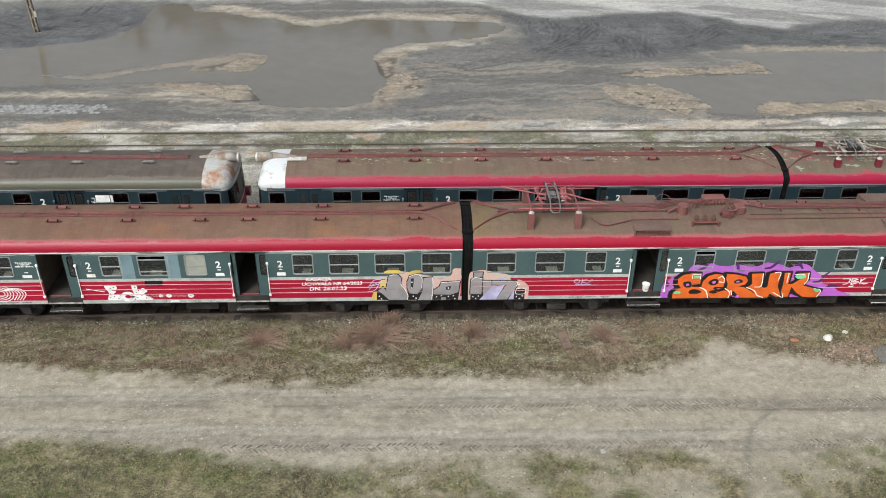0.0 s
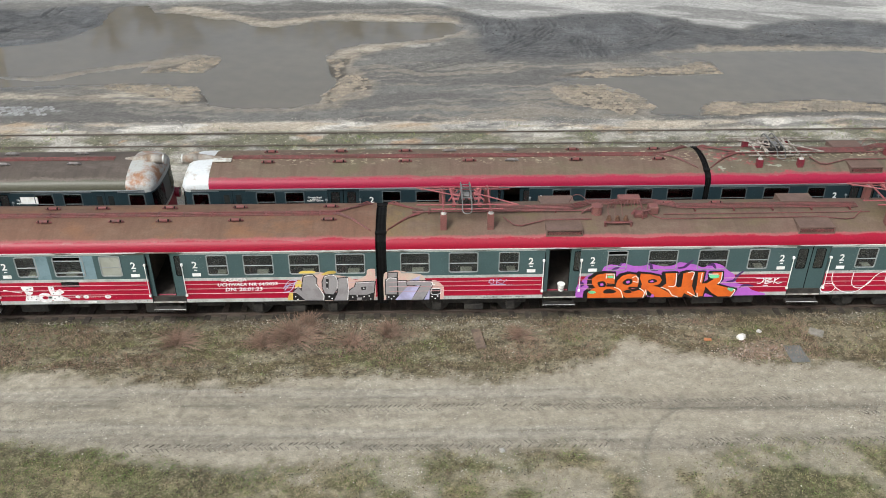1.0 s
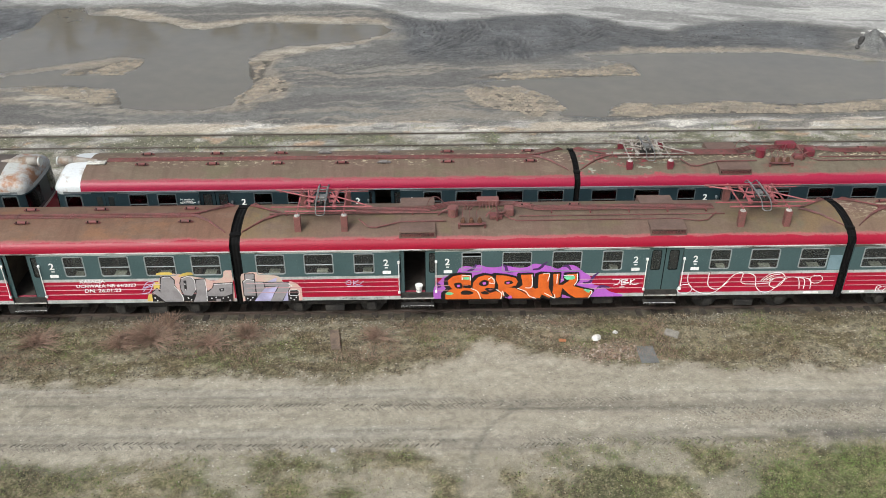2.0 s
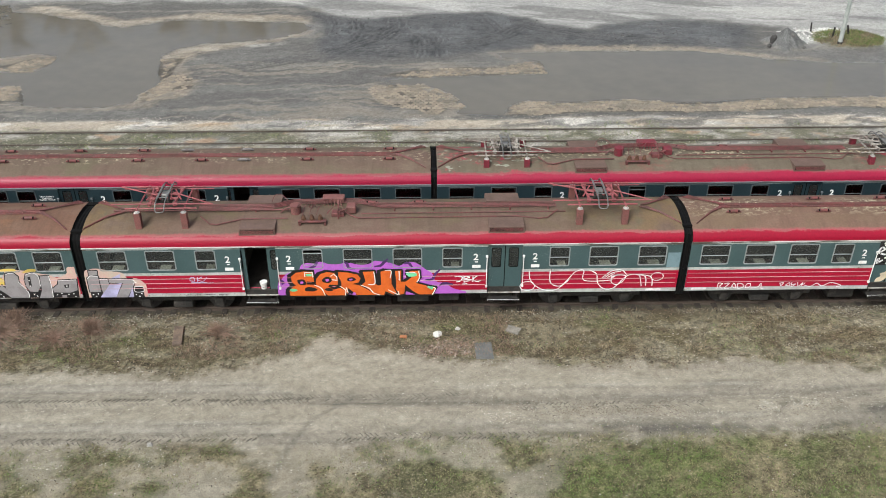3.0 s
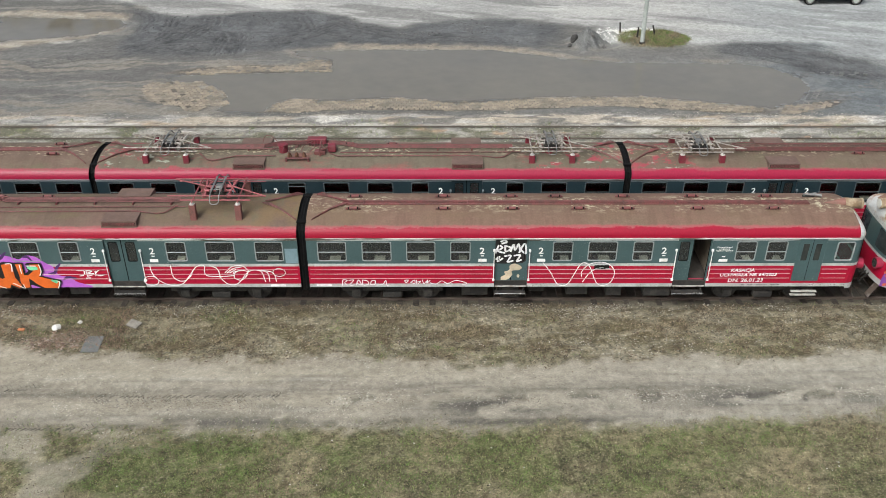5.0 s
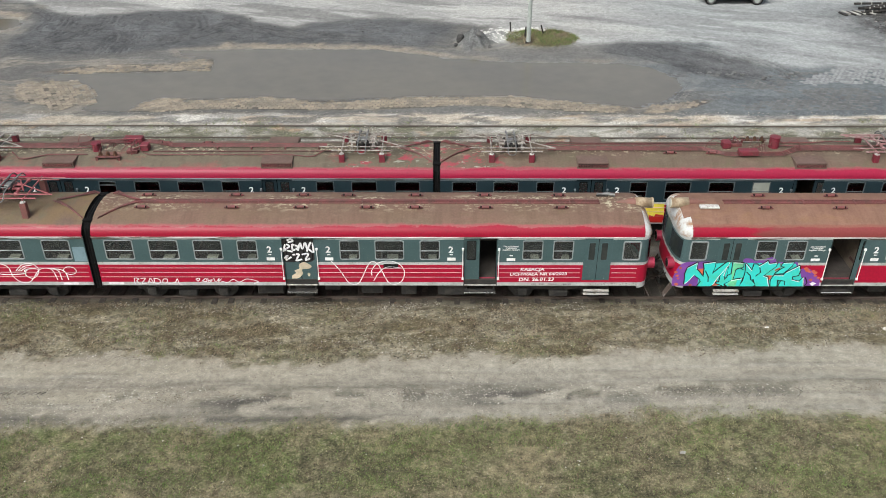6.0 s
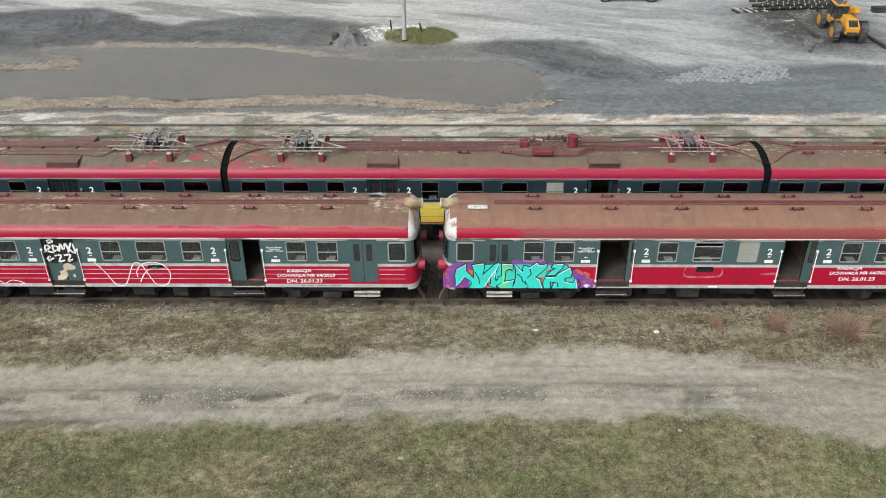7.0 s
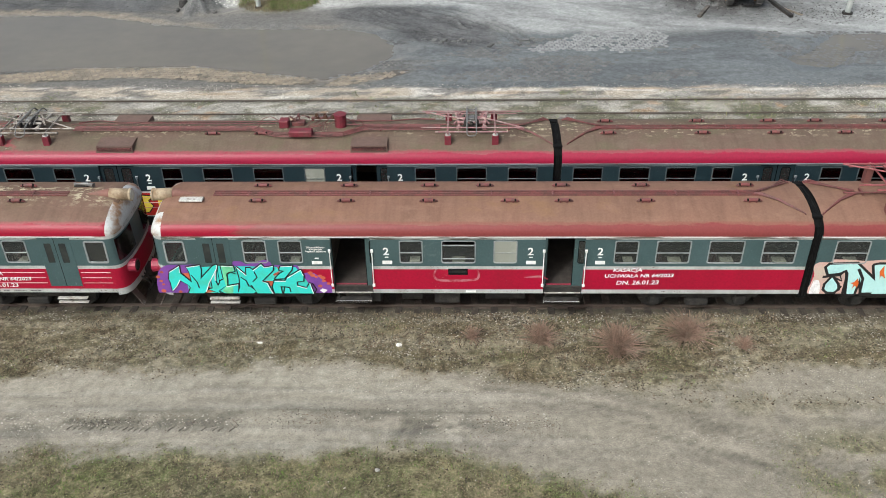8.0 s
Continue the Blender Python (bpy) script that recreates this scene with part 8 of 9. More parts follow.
# pale plates on the roofs
M_CHALK = mat("chalky plate", (0.5, 0.5, 0.47), 0.7, col2=(0.3, 0.26, 0.22), scale=5, amount=0.35)
for car, x, y in ((car_d, 44.95, -0.40), (car_r1, -5.75, -0.30)):
    part("roof_plate", bx(bmesh.new(), x - car.matrix_basis.translation.x - 0.36, x - car.matrix_basis.translation.x + 0.36, y - 0.12, y + 0.12, roof_z(y) + 0.03, roof_z(y) + 0.09, 0, 0.01), M_CHALK, car, "chalky white roof plate")
part("route_sign", bx(bmesh.new(), -13.46 + 28.35, -12.80 + 28.35, -HALF - 0.012, -HALF, 2.5, 2.8, 0, 0.004), M_WHITE, car_r0, "white route sign panel")
# horns on the roof of the third carriage
o = car_c.matrix_basis.translation.x
horns = part("horn_bracket", bx(bmesh.new(), 40.95 - o, 41.40 - o, 0.50, 0.58, roof_z(0.54) - 0.01, roof_z(0.54) + 0.06, 0, 0.01), M_UNDER, car_c, "small bracket with two signal horns")
for k, (hx, hl) in enumerate(((41.02, 0.42), (41.28, 0.34))):
    bm = bmesh.new()
    cyl(bm, (hx - o, 0.54, roof_z(0.54) + 0.10), (hx - o + hl, 0.54 - 0.1 * k, roof_z(0.54) + 0.11), 0.02, 10, 0, 0.075)
    cyl(bm, (hx - o - 0.06, 0.54, roof_z(0.54) + 0.10), (hx - o, 0.54, roof_z(0.54) + 0.10), 0.045, 10)
    part("horn", bm, M_STEEL, horns, "grey trumpet horn")
# bucket standing in a doorway
bucket = thing("bucket", "white plastic bucket standing in the open doorway", "bucket", pose(7.05, -1.30, FLOOR + 0.03))
bm = cyl(bmesh.new(), (0, 0, 0.0), (0, 0, 0.26), 0.10, 16, 0, 0.13)
cyl(bm, (0, 0, 0.26), (0, 0, 0.28), 0.14, 16)
part("pail", bm, M_WHITE, bucket)
part("handle", tube(bmesh.new(), curve_pts([(-0.13, 0, 0.25), (-0.1, -0.08, 0.14), (0, -0.12, 0.1), (0.1, -0.08, 0.14), (0.13, 0, 0.25)], 4), 0.006, 5), M_STEEL, bucket)

# ---- things in the yard and on the verge ----
M_POLE = mat("weathered metal pole", (0.34, 0.36, 0.34), 0.5, col2=(0.26, 0.29, 0.27), scale=2, amount=0.4, fine_amount=0.1, bump=0.02)
M_WOOD = mat("grey weathered wood", (0.20, 0.165, 0.125), 0.85, col2=(0.12, 0.095, 0.07), scale=3, amount=0.45, fine=40, bump=0.3, streak="h")
M_CONC = mat("old concrete", (0.36, 0.35, 0.32), 0.85, col2=(0.24, 0.23, 0.21), scale=3, amount=0.4, fine=30, bump=0.2)
M_SLAB = mat("blue grey slab", (0.115, 0.118, 0.115), 0.8, col2=(0.15, 0.15, 0.145), scale=3, amount=0.4, fine=30, bump=0.1)
M_BRICK = mat("orange brick", (0.42, 0.17, 0.075), 0.85, col2=(0.3, 0.12, 0.06), scale=8, amount=0.4, bump=0.2)
M_STONE = mat("pale stone", (0.36, 0.34, 0.30), 0.85, col2=(0.20, 0.182, 0.152), scale=9, amount=0.4, bump=0.2, islands=0.55)
M_PEBBLE = mat("pale pebble", (0.37, 0.345, 0.295), 0.85, col2=(0.25, 0.225, 0.185), scale=9, amount=0.35, bump=0, islands=0.5)
M_STONEDARK = mat("dark rubble", (0.06, 0.057, 0.054), 0.9, col2=(0.12, 0.115, 0.11), scale=6, amount=0.35, bump=0.2, islands=0.6)
M_BLOCKS = mat("white rubble", (0.58, 0.57, 0.54), 0.8, col2=(0.42, 0.41, 0.38), scale=6, amount=0.4, bump=0.1, islands=0.2)
M_HEXTAN = mat("muddy hexagon paver", (0.275, 0.228, 0.172), 0.8, col2=(0.185, 0.160, 0.128), scale=1.0, amount=0.5, bump=0.15, islands=0.16)
M_HEXGREY = mat("grey hexagon paver", (0.125, 0.123, 0.118), 0.7, col2=(0.098, 0.097, 0.094), scale=2, amount=0.5, bump=0.15, islands=0.2)
M_HEXPALE = mat("pale hexagon paver", (0.26, 0.263, 0.258), 0.75, col2=(0.17, 0.172, 0.17), scale=3, amount=0.4, bump=0.15, islands=0.15)
M_YELLOW = mat("machine yellow", (0.50, 0.25, 0.025), 0.5, col2=(0.34, 0.18, 0.04), scale=3, amount=0.35, bump=0.02)
M_WOODDARK = mat("dark wet timber", (0.055, 0.048, 0.040), 0.85, col2=(0.12, 0.105, 0.088), scale=3, amount=0.4, fine=40, bump=0.3, streak="h")
M_TYRE = mat("dusty tyre", (0.055, 0.052, 0.05), 0.85, col2=(0.11, 0.105, 0.10), scale=5, amount=0.4)
M_CARBLACK = mat("black car paint", (0.015, 0.016, 0.017), 0.25, fine_amount=0.05, bump=0)
M_GRASS = mat("green grass blade", (0.112, 0.172, 0.040), 0.8, col2=(0.25, 0.222, 0.115), scale=2.2, amount=0.45, bump=0, islands=0.6)
M_STRAW = mat("dry grass blade", (0.27, 0.212, 0.138), 0.85, col2=(0.125, 0.096, 0.060), scale=2.2, amount=0.5, bump=0, islands=0.6)
M_LITTER = mat("dead leaf litter", (0.10, 0.066, 0.040), 0.9, col2=(0.035, 0.029, 0.019), scale=3, amount=0.5, bump=0, islands=0.7)
M_TWIG = mat("dry brown twig", (0.245, 0.155, 0.115), 0.85, col2=(0.20, 0.145, 0.105), scale=4, amount=0.5, bump=0, islands=0.35)


def settled(x, y, dz=0.0, rz=0.0, rx=0.0, ry=0.0):
    return pose(x, y, ground_z(x, y) + dz, rx, ry, rz)


def stuff(name, verts, faces, material, label, category, smooth=False, parent=None):
    me = bpy.data.meshes.new(name)
    v, f = np.asarray(verts, np.float32), np.asarray(faces, np.int32)
    k = f.shape[1]
    me.vertices.add(len(v))
    me.vertices.foreach_set("co", v.ravel())
    me.loops.add(f.size)
    me.loops.foreach_set("vertex_index", f.ravel())
    me.polygons.add(len(f))
    me.polygons.foreach_set("loop_start", np.arange(0, f.size, k, dtype=np.int32))
    me.polygons.foreach_set("use_smooth", np.full(len(f), smooth))
    me.update(calc_edges=True)
    me.materials.append(material)
    ob = new(name, me)
    if parent:
        ob.parent = parent
    return tagged(ob, label, category, kind="stuff")


RS = np.random.RandomState(3)
OCT_V = np.array([(1, 0, 0), (-1, 0, 0), (0, 1, 0), (0, -1, 0), (0, 0, 1), (0, 0, -0.6)], float)
OCT_F = np.array([(0, 2, 4), (2, 1, 4), (1, 3, 4), (3, 0, 4), (2, 0, 5), (1, 2, 5), (3, 1, 5), (0, 3, 5)])


def scatter_stones(name, x, y, lo, hi, material, label, category="gravel"):
    n = len(x)
    z, _ = ground_fields(x, y)
    s = lo + (hi - lo) * RS.rand(n) ** 2.2
    a = RS.rand(n) * 6.283
    v = OCT_V[None] * (0.7 + 0.6 * RS.rand(n, 6, 1)) * s[:, None, None] * np.array([1.15, 0.85, 0.6])
    c, d = np.cos(a)[:, None], np.sin(a)[:, None]
    vx, vy = v[..., 0] * c - v[..., 1] * d, v[..., 0] * d + v[..., 1] * c
    v = np.stack([vx + x[:, None], vy + y[:, None], v[..., 2] + z[:, None] + 0.15 * s[:, None]], -1)
    f = OCT_F[None] + 6 * np.arange(n)[:, None, None]
    return stuff(name, v.reshape(-1, 3), f.reshape(-1, 3), material, label, category)


def scatter_grass(name, x, y, lo, hi, material, label, blades=5, spread=0.06):
    n = len(x) * blades
    x, y = np.repeat(x, blades) + RS.randn(n) * spread, np.repeat(y, blades) + RS.randn(n) * spread
    z, _ = ground_fields(x, y)
    h, a, w = lo + (hi - lo) * RS.rand(n), RS.rand(n) * 6.283, 0.006 + 0.010 * RS.rand(n)
    lean, b = h * (0.2 + 0.9 * RS.rand(n)), RS.rand(n) * 6.283
    p0 = np.stack([x - w * np.cos(a), y - w * np.sin(a), z - 0.01], -1)
    p1 = np.stack([x + w * np.cos(a), y + w * np.sin(a), z - 0.01], -1)
    p2 = np.stack([x + lean * np.cos(b), y + lean * np.sin(b), z + h], -1)
    v = np.stack([p0, p1, p2], 1).reshape(-1, 3)
    return stuff(name, v, np.arange(3 * n).reshape(-1, 3), material, label, "grass")


def sown(n, x0, x1, y0, y1, weight):
    """Random places between the bounds, kept by their weight."""
    x, y = x0 + (x1 - x0) * RS.rand(n), y0 + (y1 - y0) * RS.rand(n)
    _, f = ground_fields(x, y)
    k = RS.rand(n) < weight(x, y, f)
    return x[k], y[k]


verge = lambda x, y, f: (1 - f["road"]) * (y > -6) * (1 - step(-1.25, -0.95, y))
meadow = lambda x, y, f: (1 - f["road"]) * (y < -6.3)
xs, ys = sown(52000, -26, 92, -5.2, -0.95, lambda x, y, f: verge(x, y, f) * step(0.36, 0.58, fbm(x * 0.5, y * 0.9, 4, 31)) * (1 - step(0.50, 0.60, fbm(x * 0.8, y * 1.6, 4, 9))) * 1.0)
scatter_grass("dry_grass", xs, ys, 0.02, 0.085, M_STRAW, "dry straw-coloured grass on the railway verge", 5, 0.05)
xs, ys = sown(20000, -26, 92, -5.2, -0.95, lambda x, y, f: verge(x, y, f) * (1 - 0.6 * step(24, 33, x)) * step(0.50, 0.62, fbm(x * 0.45, y * 0.8, 4, 62)) * (1 - step(0.50, 0.60, fbm(x * 0.8, y * 1.6, 4, 9))))
scatter_grass("green_grass", xs, ys, 0.03, 0.09, M_GRASS, "sparse green grass on the railway verge", 5)
xs, ys = sown(190000, -22, 84, -12.2, -6.4, lambda x, y, f: meadow(x, y, f) * (0.15 + 0.85 * step(0.42, 0.58, fbm(x * 0.5, y * 0.6, 4, 33))) * 0.8)
scatter_grass("meadow_grass", xs, ys, 0.02, 0.07, M_GRASS, "short green meadow grass beside the dirt road", 4, 0.05)
xs, ys = sown(60000, -22, 84, -13.5, -6.4, lambda x, y, f: meadow(x, y, f) * step(0.45, 0.58, fbm(x * 0.6, y * 0.6, 4, 12)) * 0.9)
scatter_grass("meadow_straw", xs, ys, 0.02, 0.08, M_STRAW, "dry stalks among the meadow grass", 4, 0.05)
xs, ys = sown(5200, 38.4, 45.4, 27.8, 32.4, lambda x, y, f: step(0.07, 0.13, f["islet"]) * step(0.36, 0.5, fbm(x * 0.9, y * 0.9, 3, 81)) * 0.8)
scatter_grass("island_straw", *sown(3000, 38.4, 45.4, 27.8, 32.4, lambda x, y, f: step(0.05, 0.12, f["islet"]) * 0.8), 0.06, 0.2, M_STRAW, "dry grass on the small island round the pole", 6, 0.08)
scatter_grass("island_grass", xs, ys, 0.08, 0.26, M_GRASS, "rough grass on the small island round the pole", 6, 0.08)
xs, ys = sown(9000, -26, 92, 6.5, 16.2, lambda x, y, f: step(0.55, 0.68, fbm(x * 0.5, y * 0.6, 4, 34)) * (y > 12.2))
scatter_grass("track_weeds", xs, ys, 0.05, 0.2, M_GRASS, "weeds between the rails of the empty track", 6, 0.1)

def scatter_litter(name, x, y, lo, hi, material, label):
    """Flat curled leaves and scraps lying on the ground."""
    n = len(x)
    z, _ = ground_fields(x, y)
    s, a = lo + (hi - lo) * RS.rand(n), RS.rand(n) * 6.283
    q = []
    for k, (u, w) in enumerate(((1, 0), (0, 0.45), (-1, 0), (0, -0.45))):
        q.append(np.stack([x + s * (u * np.cos(a) - w * np.sin(a)), y + s * (u * np.sin(a) + w * np.cos(a)), z + 0.008 + s * 0.5 * RS.rand(n)], -1))
    v = np.stack(q, 1).reshape(-1, 3)
    return stuff(name, v, np.arange(4 * n).reshape(-1, 4), material, label, "leaf litter")


xs, ys = sown(110000, -26, 92, -5.4, -0.95, lambda x, y, f: verge(x, y, f) * (0.15 + 0.85 * step(0.45, 0.58, fbm(x * 1.1, y * 1.9, 4, 41))) * 0.9)
scatter_litter("leaf_litter", xs, ys, 0.016, 0.054, M_LITTER, "brown dead leaves and stalks lying on the verge")
xs, ys = sown(80000, -22, 84, -13, -6.6, lambda x, y, f: meadow(x, y, f) * (0.15 + 0.85 * step(0.48, 0.60, fbm(x * 0.9, y * 1.2, 4, 13))) * 0.75)
scatter_litter("meadow_litter", xs, ys, 0.015, 0.045, M_LITTER, "dark dead leaves lying in the meadow grass")
lane = lambda x, y: np.exp(-((y - (line_y(WHEELS_N, x) + line_y(WHEELS_S, x)) / 2 + 0.05) / 0.33) ** 2)
xs, ys = sown(60000, 14, 56, -8, -4.5, lambda x, y, f: lane(x, y) * (1 - 0.75 * step(40, 46, x)) * step(0.50, 0.58, fbm(x * 0.35, y * 0.9, 4, 93)) * f["road"] * 0.8)
scatter_stones("lane_pebbles", xs, ys, 0.008, 0.034, M_PEBBLE, "pale pebbles between the wheel tracks of the road")
xs, ys = sown(50000, 14, 56, -8, -4.5, lambda x, y, f: lane(x, y) * step(0.52, 0.58, fbm(x * 0.6, y * 1.2, 4, 94)) * f["road"] * 0.7)
scatter_litter("lane_litter", xs, ys, 0.009, 0.034, M_LITTER, "dark leaf crumbs between the wheel tracks of the road")
xs, ys = sown(13000, -14, 16, -3.9, -1.5, lambda x, y, f: verge(x, y, f) * step(0.49, 0.60, fbm(x * 0.45, y * 0.8, 4, 96)) * 0.9)
scatter_grass("red_stalks", xs, ys, 0.03, 0.11, M_TWIG, "reddish dry stalks lying over the railway verge", 4, 0.07)
xs, ys = sown(42000, -24, 26, -10, -4.0, lambda x, y, f: f["road"] * (0.12 + 0.88 * step(0.48, 0.60, fbm(x * 0.45, y * 1.1, 4, 97))) * 0.5)
scatter_stones("road_pebbles", xs, ys, 0.007, 0.032, M_PEBBLE, "small pale pebbles strewn over the dirt road")
xs, ys = sown(26000, -24, 92, -10, -4.0, lambda x, y, f: f["road"] * (0.08 + 0.92 * step(0.50, 0.60, fbm(x * 0.6, y * 1.3, 4, 98))) * 0.5)
scatter_litter("road_crumbs", xs, ys, 0.009, 0.032, M_LITTER, "dark crumbs of earth and leaves on the dirt road")
PRINT_RUNS = ((-1.4, 4.0, -6.08, 1), (4.6, 9.2, -6.12, 1), (5.8, 14.0, -5.98, -1), (-7.0, -0.4, -7.72, 1), (0.2, 3.2, -7.85, 1), (3.4, 8.2, -7.75, -1), (10.2, 16.5, -7.82, -1), (16.0, 22.0, -6.55, 1), (42.5, 47.0, -6.3, -1))
pv = []
for x0, x1, yy, sgn in PRINT_RUNS:
    x = x0
    while x < x1:
        for side in (-1, 1):
            if RS.rand() < 0.78:
                c = np.array((x + (0.08 if side > 0 else 0), yy + side * 0.10 + 0.12 * (fbm(np.array([x * 0.3]), np.array([yy]), 2, 5)[0] - 0.5)))
                dx, dy = 0.075, sgn * side * 0.085
                nx_, ny_ = -dy * 0.17, dx * 0.17
                zz = ground_z(*c) + 0.004
                hh = 0.020 + 0.012 * RS.rand()
                base = [(c[0] - dx - nx_, c[1] - dy - ny_), (c[0] + dx - nx_, c[1] + dy - ny_), (c[0] + dx + nx_, c[1] + dy + ny_), (c[0] - dx + nx_, c[1] - dy + ny_)]
                pv.append([(*b, zz - 0.02) for b in base] + [(c[0] - dx * 0.7, c[1] - dy * 0.7, zz + hh), (c[0] + dx * 0.7, c[1] + dy * 0.7, zz + hh * 0.7)])
        x += 0.155
PRINT_F = np.array([(0, 1, 5), (0, 5, 4), (1, 2, 5), (2, 3, 4), (2, 4, 5), (3, 0, 4)])
stuff("tyre_tread_prints", np.array(pv).reshape(-1, 3), (PRINT_F[None] + 6 * np.arange(len(pv))[:, None, None]).reshape(-1, 3), mat("damp churned soil", (0.105, 0.095, 0.078), 0.9, col2=(0.15, 0.137, 0.115), scale=2, amount=0.5, bump=0.1, islands=0.3), "raised crumbs of a tyre tread pressed into the dirt road", "tyre track")

xs, ys = sown(230000, -26, 92, -4.8, -0.8, lambda x, y, f: verge(x, y, f) * (0.05 + 0.75 * step(-2.3, -1.3, y) * step(0.40, 0.58, fbm(x * 0.5, y * 1.6, 4, 9)) + (0.15 + 0.3 * step(22, 32, x)) * step(0.54, 0.68, fbm(x * 0.8, y * 1.6, 4, 9))) * 0.8)
scatter_stones("verge_gravel", xs, ys, 0.006, 0.030, M_PEBBLE, "loose pale ballast stones on the verge")
xs, ys = sown(260000, -26, 92, -9, -3.0, lambda x, y, f: f["road"] * (1 - 0.9 * f["ruts"]) * (0.06 + 0.94 * step(0.50, 0.62, fbm(x * 0.35, y * 1.3, 4, 36))) * 0.8)
scatter_stones("road_gravel", xs, ys, 0.005, 0.022, M_PEBBLE, "loose pale stones on the dirt road")
xs, ys = sown(3500, -22, 84, -13, -7, lambda x, y, f: meadow(x, y, f) * 0.5)
scatter_stones("meadow_stones", xs, ys, 0.008, 0.035, M_STONE, "small pale stones among the grass")
xs, ys = sown(90000, -34, 96, 6.6, 17.2, lambda x, y, f: (0.45 + 0.55 * step(0.4, 0.6, fbm(x * 0.5, y, 3, 37))) * ((y > 12.4) | (x < -3)) * 0.9)
scatter_stones("track_gravel", xs, ys, 0.010, 0.042, M_PEBBLE, "pale gravel along the empty track")
xs, ys = sown(30000, 62, 84, 24.6, 37, lambda x, y, f: step(0.05, 0.16, f["coal"]) * 0.8 + 0.6 * np.exp(-(((x - 74) / 4) ** 2 + ((y - 27.2) / 1.2) ** 2)))
scatter_stones("dark_rubble", xs, ys, 0.012, 0.075, M_STONEDARK, "dark rubble and scrap around the parked machine", "rubble")
xs, ys = sown(3500, 34, 40, 26.5, 32, lambda x, y, f: step(0.04, 0.3, f["mound"]) * 0.5)
scatter_stones("mound_gravel", xs, ys, 0.012, 0.05, mat("grey crushed stone", (0.19, 0.19, 0.183), 0.85, col2=(0.12, 0.12, 0.117), scale=9, amount=0.4, bump=0, islands=0.35), "grey crushed stone on the gravel heap")
xs, ys = sown(2200, 12.0, 15.0, -4.2, -2.9, lambda x, y, f: np.exp(-(((x - 13.4) / 0.9) ** 2 + ((y + 3.5) / 0.45) ** 2)) + np.exp(-(((x - 14.35) / 0.4) ** 2 + ((y + 3.45) / 0.3) ** 2)))
scatter_stones("brick_rubble", xs, ys, 0.012, 0.055, mat("brick rubble", (0.20, 0.125, 0.092), 0.85, col2=(0.30, 0.26, 0.22), scale=9, amount=0.5, islands=0.5), "crushed brick and stone rubble on the verge", "rubble")

xs, ys = sown(260, 63, 80, 26, 37, lambda x, y, f: 0.05 + 0.95 * step(0.05, 0.15, f["coal"]))
scatter_litter("paper_scraps", xs, ys, 0.03, 0.14, mat("pale scrap", (0.42, 0.38, 0.35), 0.8, col2=(0.3, 0.22, 0.18), scale=2, amount=0.5, bump=0, islands=0.5), "pale scraps of board and paper strewn on the rubble")
xs, ys = sown(9000, 0, 36, 26, 37, lambda x, y, f: f["mud"] * step(0.5, 0.62, fbm(x * 0.5, y * 0.6, 4, 87)) * 0.7)
scatter_stones("mud_clods", xs, ys, 0.02, 0.09, M_STONEDARK, "dark clods of churned mud in the yard", "mud")


def boulder(name, label, x, y, sx, sy, sz, material, seed, rz=0):
    bm = bmesh.new()
    bmesh.ops.create_icosphere(bm, subdivisions=2, radius=1)
    for v in bm.verts:
        v.co *= 0.85 + 0.35 * noise.noise(v.co * 1.3 + Vector((seed, 0, 0)))
        v.co = Vector((v.co.x * sx, v.co.y * sy, max(v.co.z, -0.5) * sz))
    ob = part(name, bm, material)
    ob.matrix_basis = settled(x, y, 0.35 * sz, rz)
    return tagged(ob, label, "stone")


boulder("stone_block", "white broken stone block lying on the verge", 13.35, -2.72, 0.20, 0.15, 0.14, M_BLOCKS, 1, 20)
boulder("stone_block", "small white stone lying in the grass", 14.1, -2.38, 0.11, 0.09, 0.07, M_BLOCKS, 2)
boulder("stone_block", "pale grey stone lying beside the road", 4.43, -8.05, 0.11, 0.10, 0.07, M_CONC, 3)
boulder("stone_block", "small white stone on the verge", 51.35, -2.85, 0.11, 0.09, 0.06, M_BLOCKS, 4)
boulder("stone_block", "pale stone in the meadow grass", 42.5, -9.1, 0.11, 0.07, 0.05, M_CONC, 5)
boulder("stone_block", "pale stone in the meadow grass", 51.1, -7.85, 0.08, 0.06, 0.05, M_CONC, 6)
boulder("stone_block", "pale stone on the verge", 47.05, -2.75, 0.12, 0.05, 0.03, M_BLOCKS, 7)
for k, (x, y, s) in enumerate(((40.9, 31.3, 0.32), (40.4, 31.0, 0.22), (41.7, 31.2, 0.26), (40.1, 31.5, 0.18), (41.4, 31.6, 0.2), (42.1, 31.0, 0.18))):
    boulder("rubble_block", "white broken concrete block at the foot of the pole", x, y, s * 1.2, s, s * 0.7, M_BLOCKS, 10 + k, 40 * k)
# dark chunks added to stand in for shade on the gravel heap
for k, (x, y, dz, sx, sy, sz, rz) in enumerate(((36.35, 28.5, 0.25, 0.34, 0.16, 0.42, 30), (37.55, 28.35, 0.62, 0.20, 0.12, 0.22, -20), (36.05, 28.2, 0.0, 0.22, 0.18, 0.16, 70), (38.3, 28.0, 0.0, 0.16, 0.13, 0.12, 10))):
    ob = boulder("asphalt_chunk", "dark chunk added for the shaded hollow of the gravel heap", x, y, sx, sy, sz, M_STONEDARK, 20 + k, rz)
xs, ys = sown(2600, 37.6, 41.6, 28.6, 32.4, lambda x, y, f: np.exp(-(((x - 39.4) / 1.3) ** 2 + ((y - 30.6) / 0.9) ** 2)) * 0.8 + np.exp(-(((x - 40.6) / 0.9) ** 2 + ((y - 31.4) / 0.5) ** 2)))
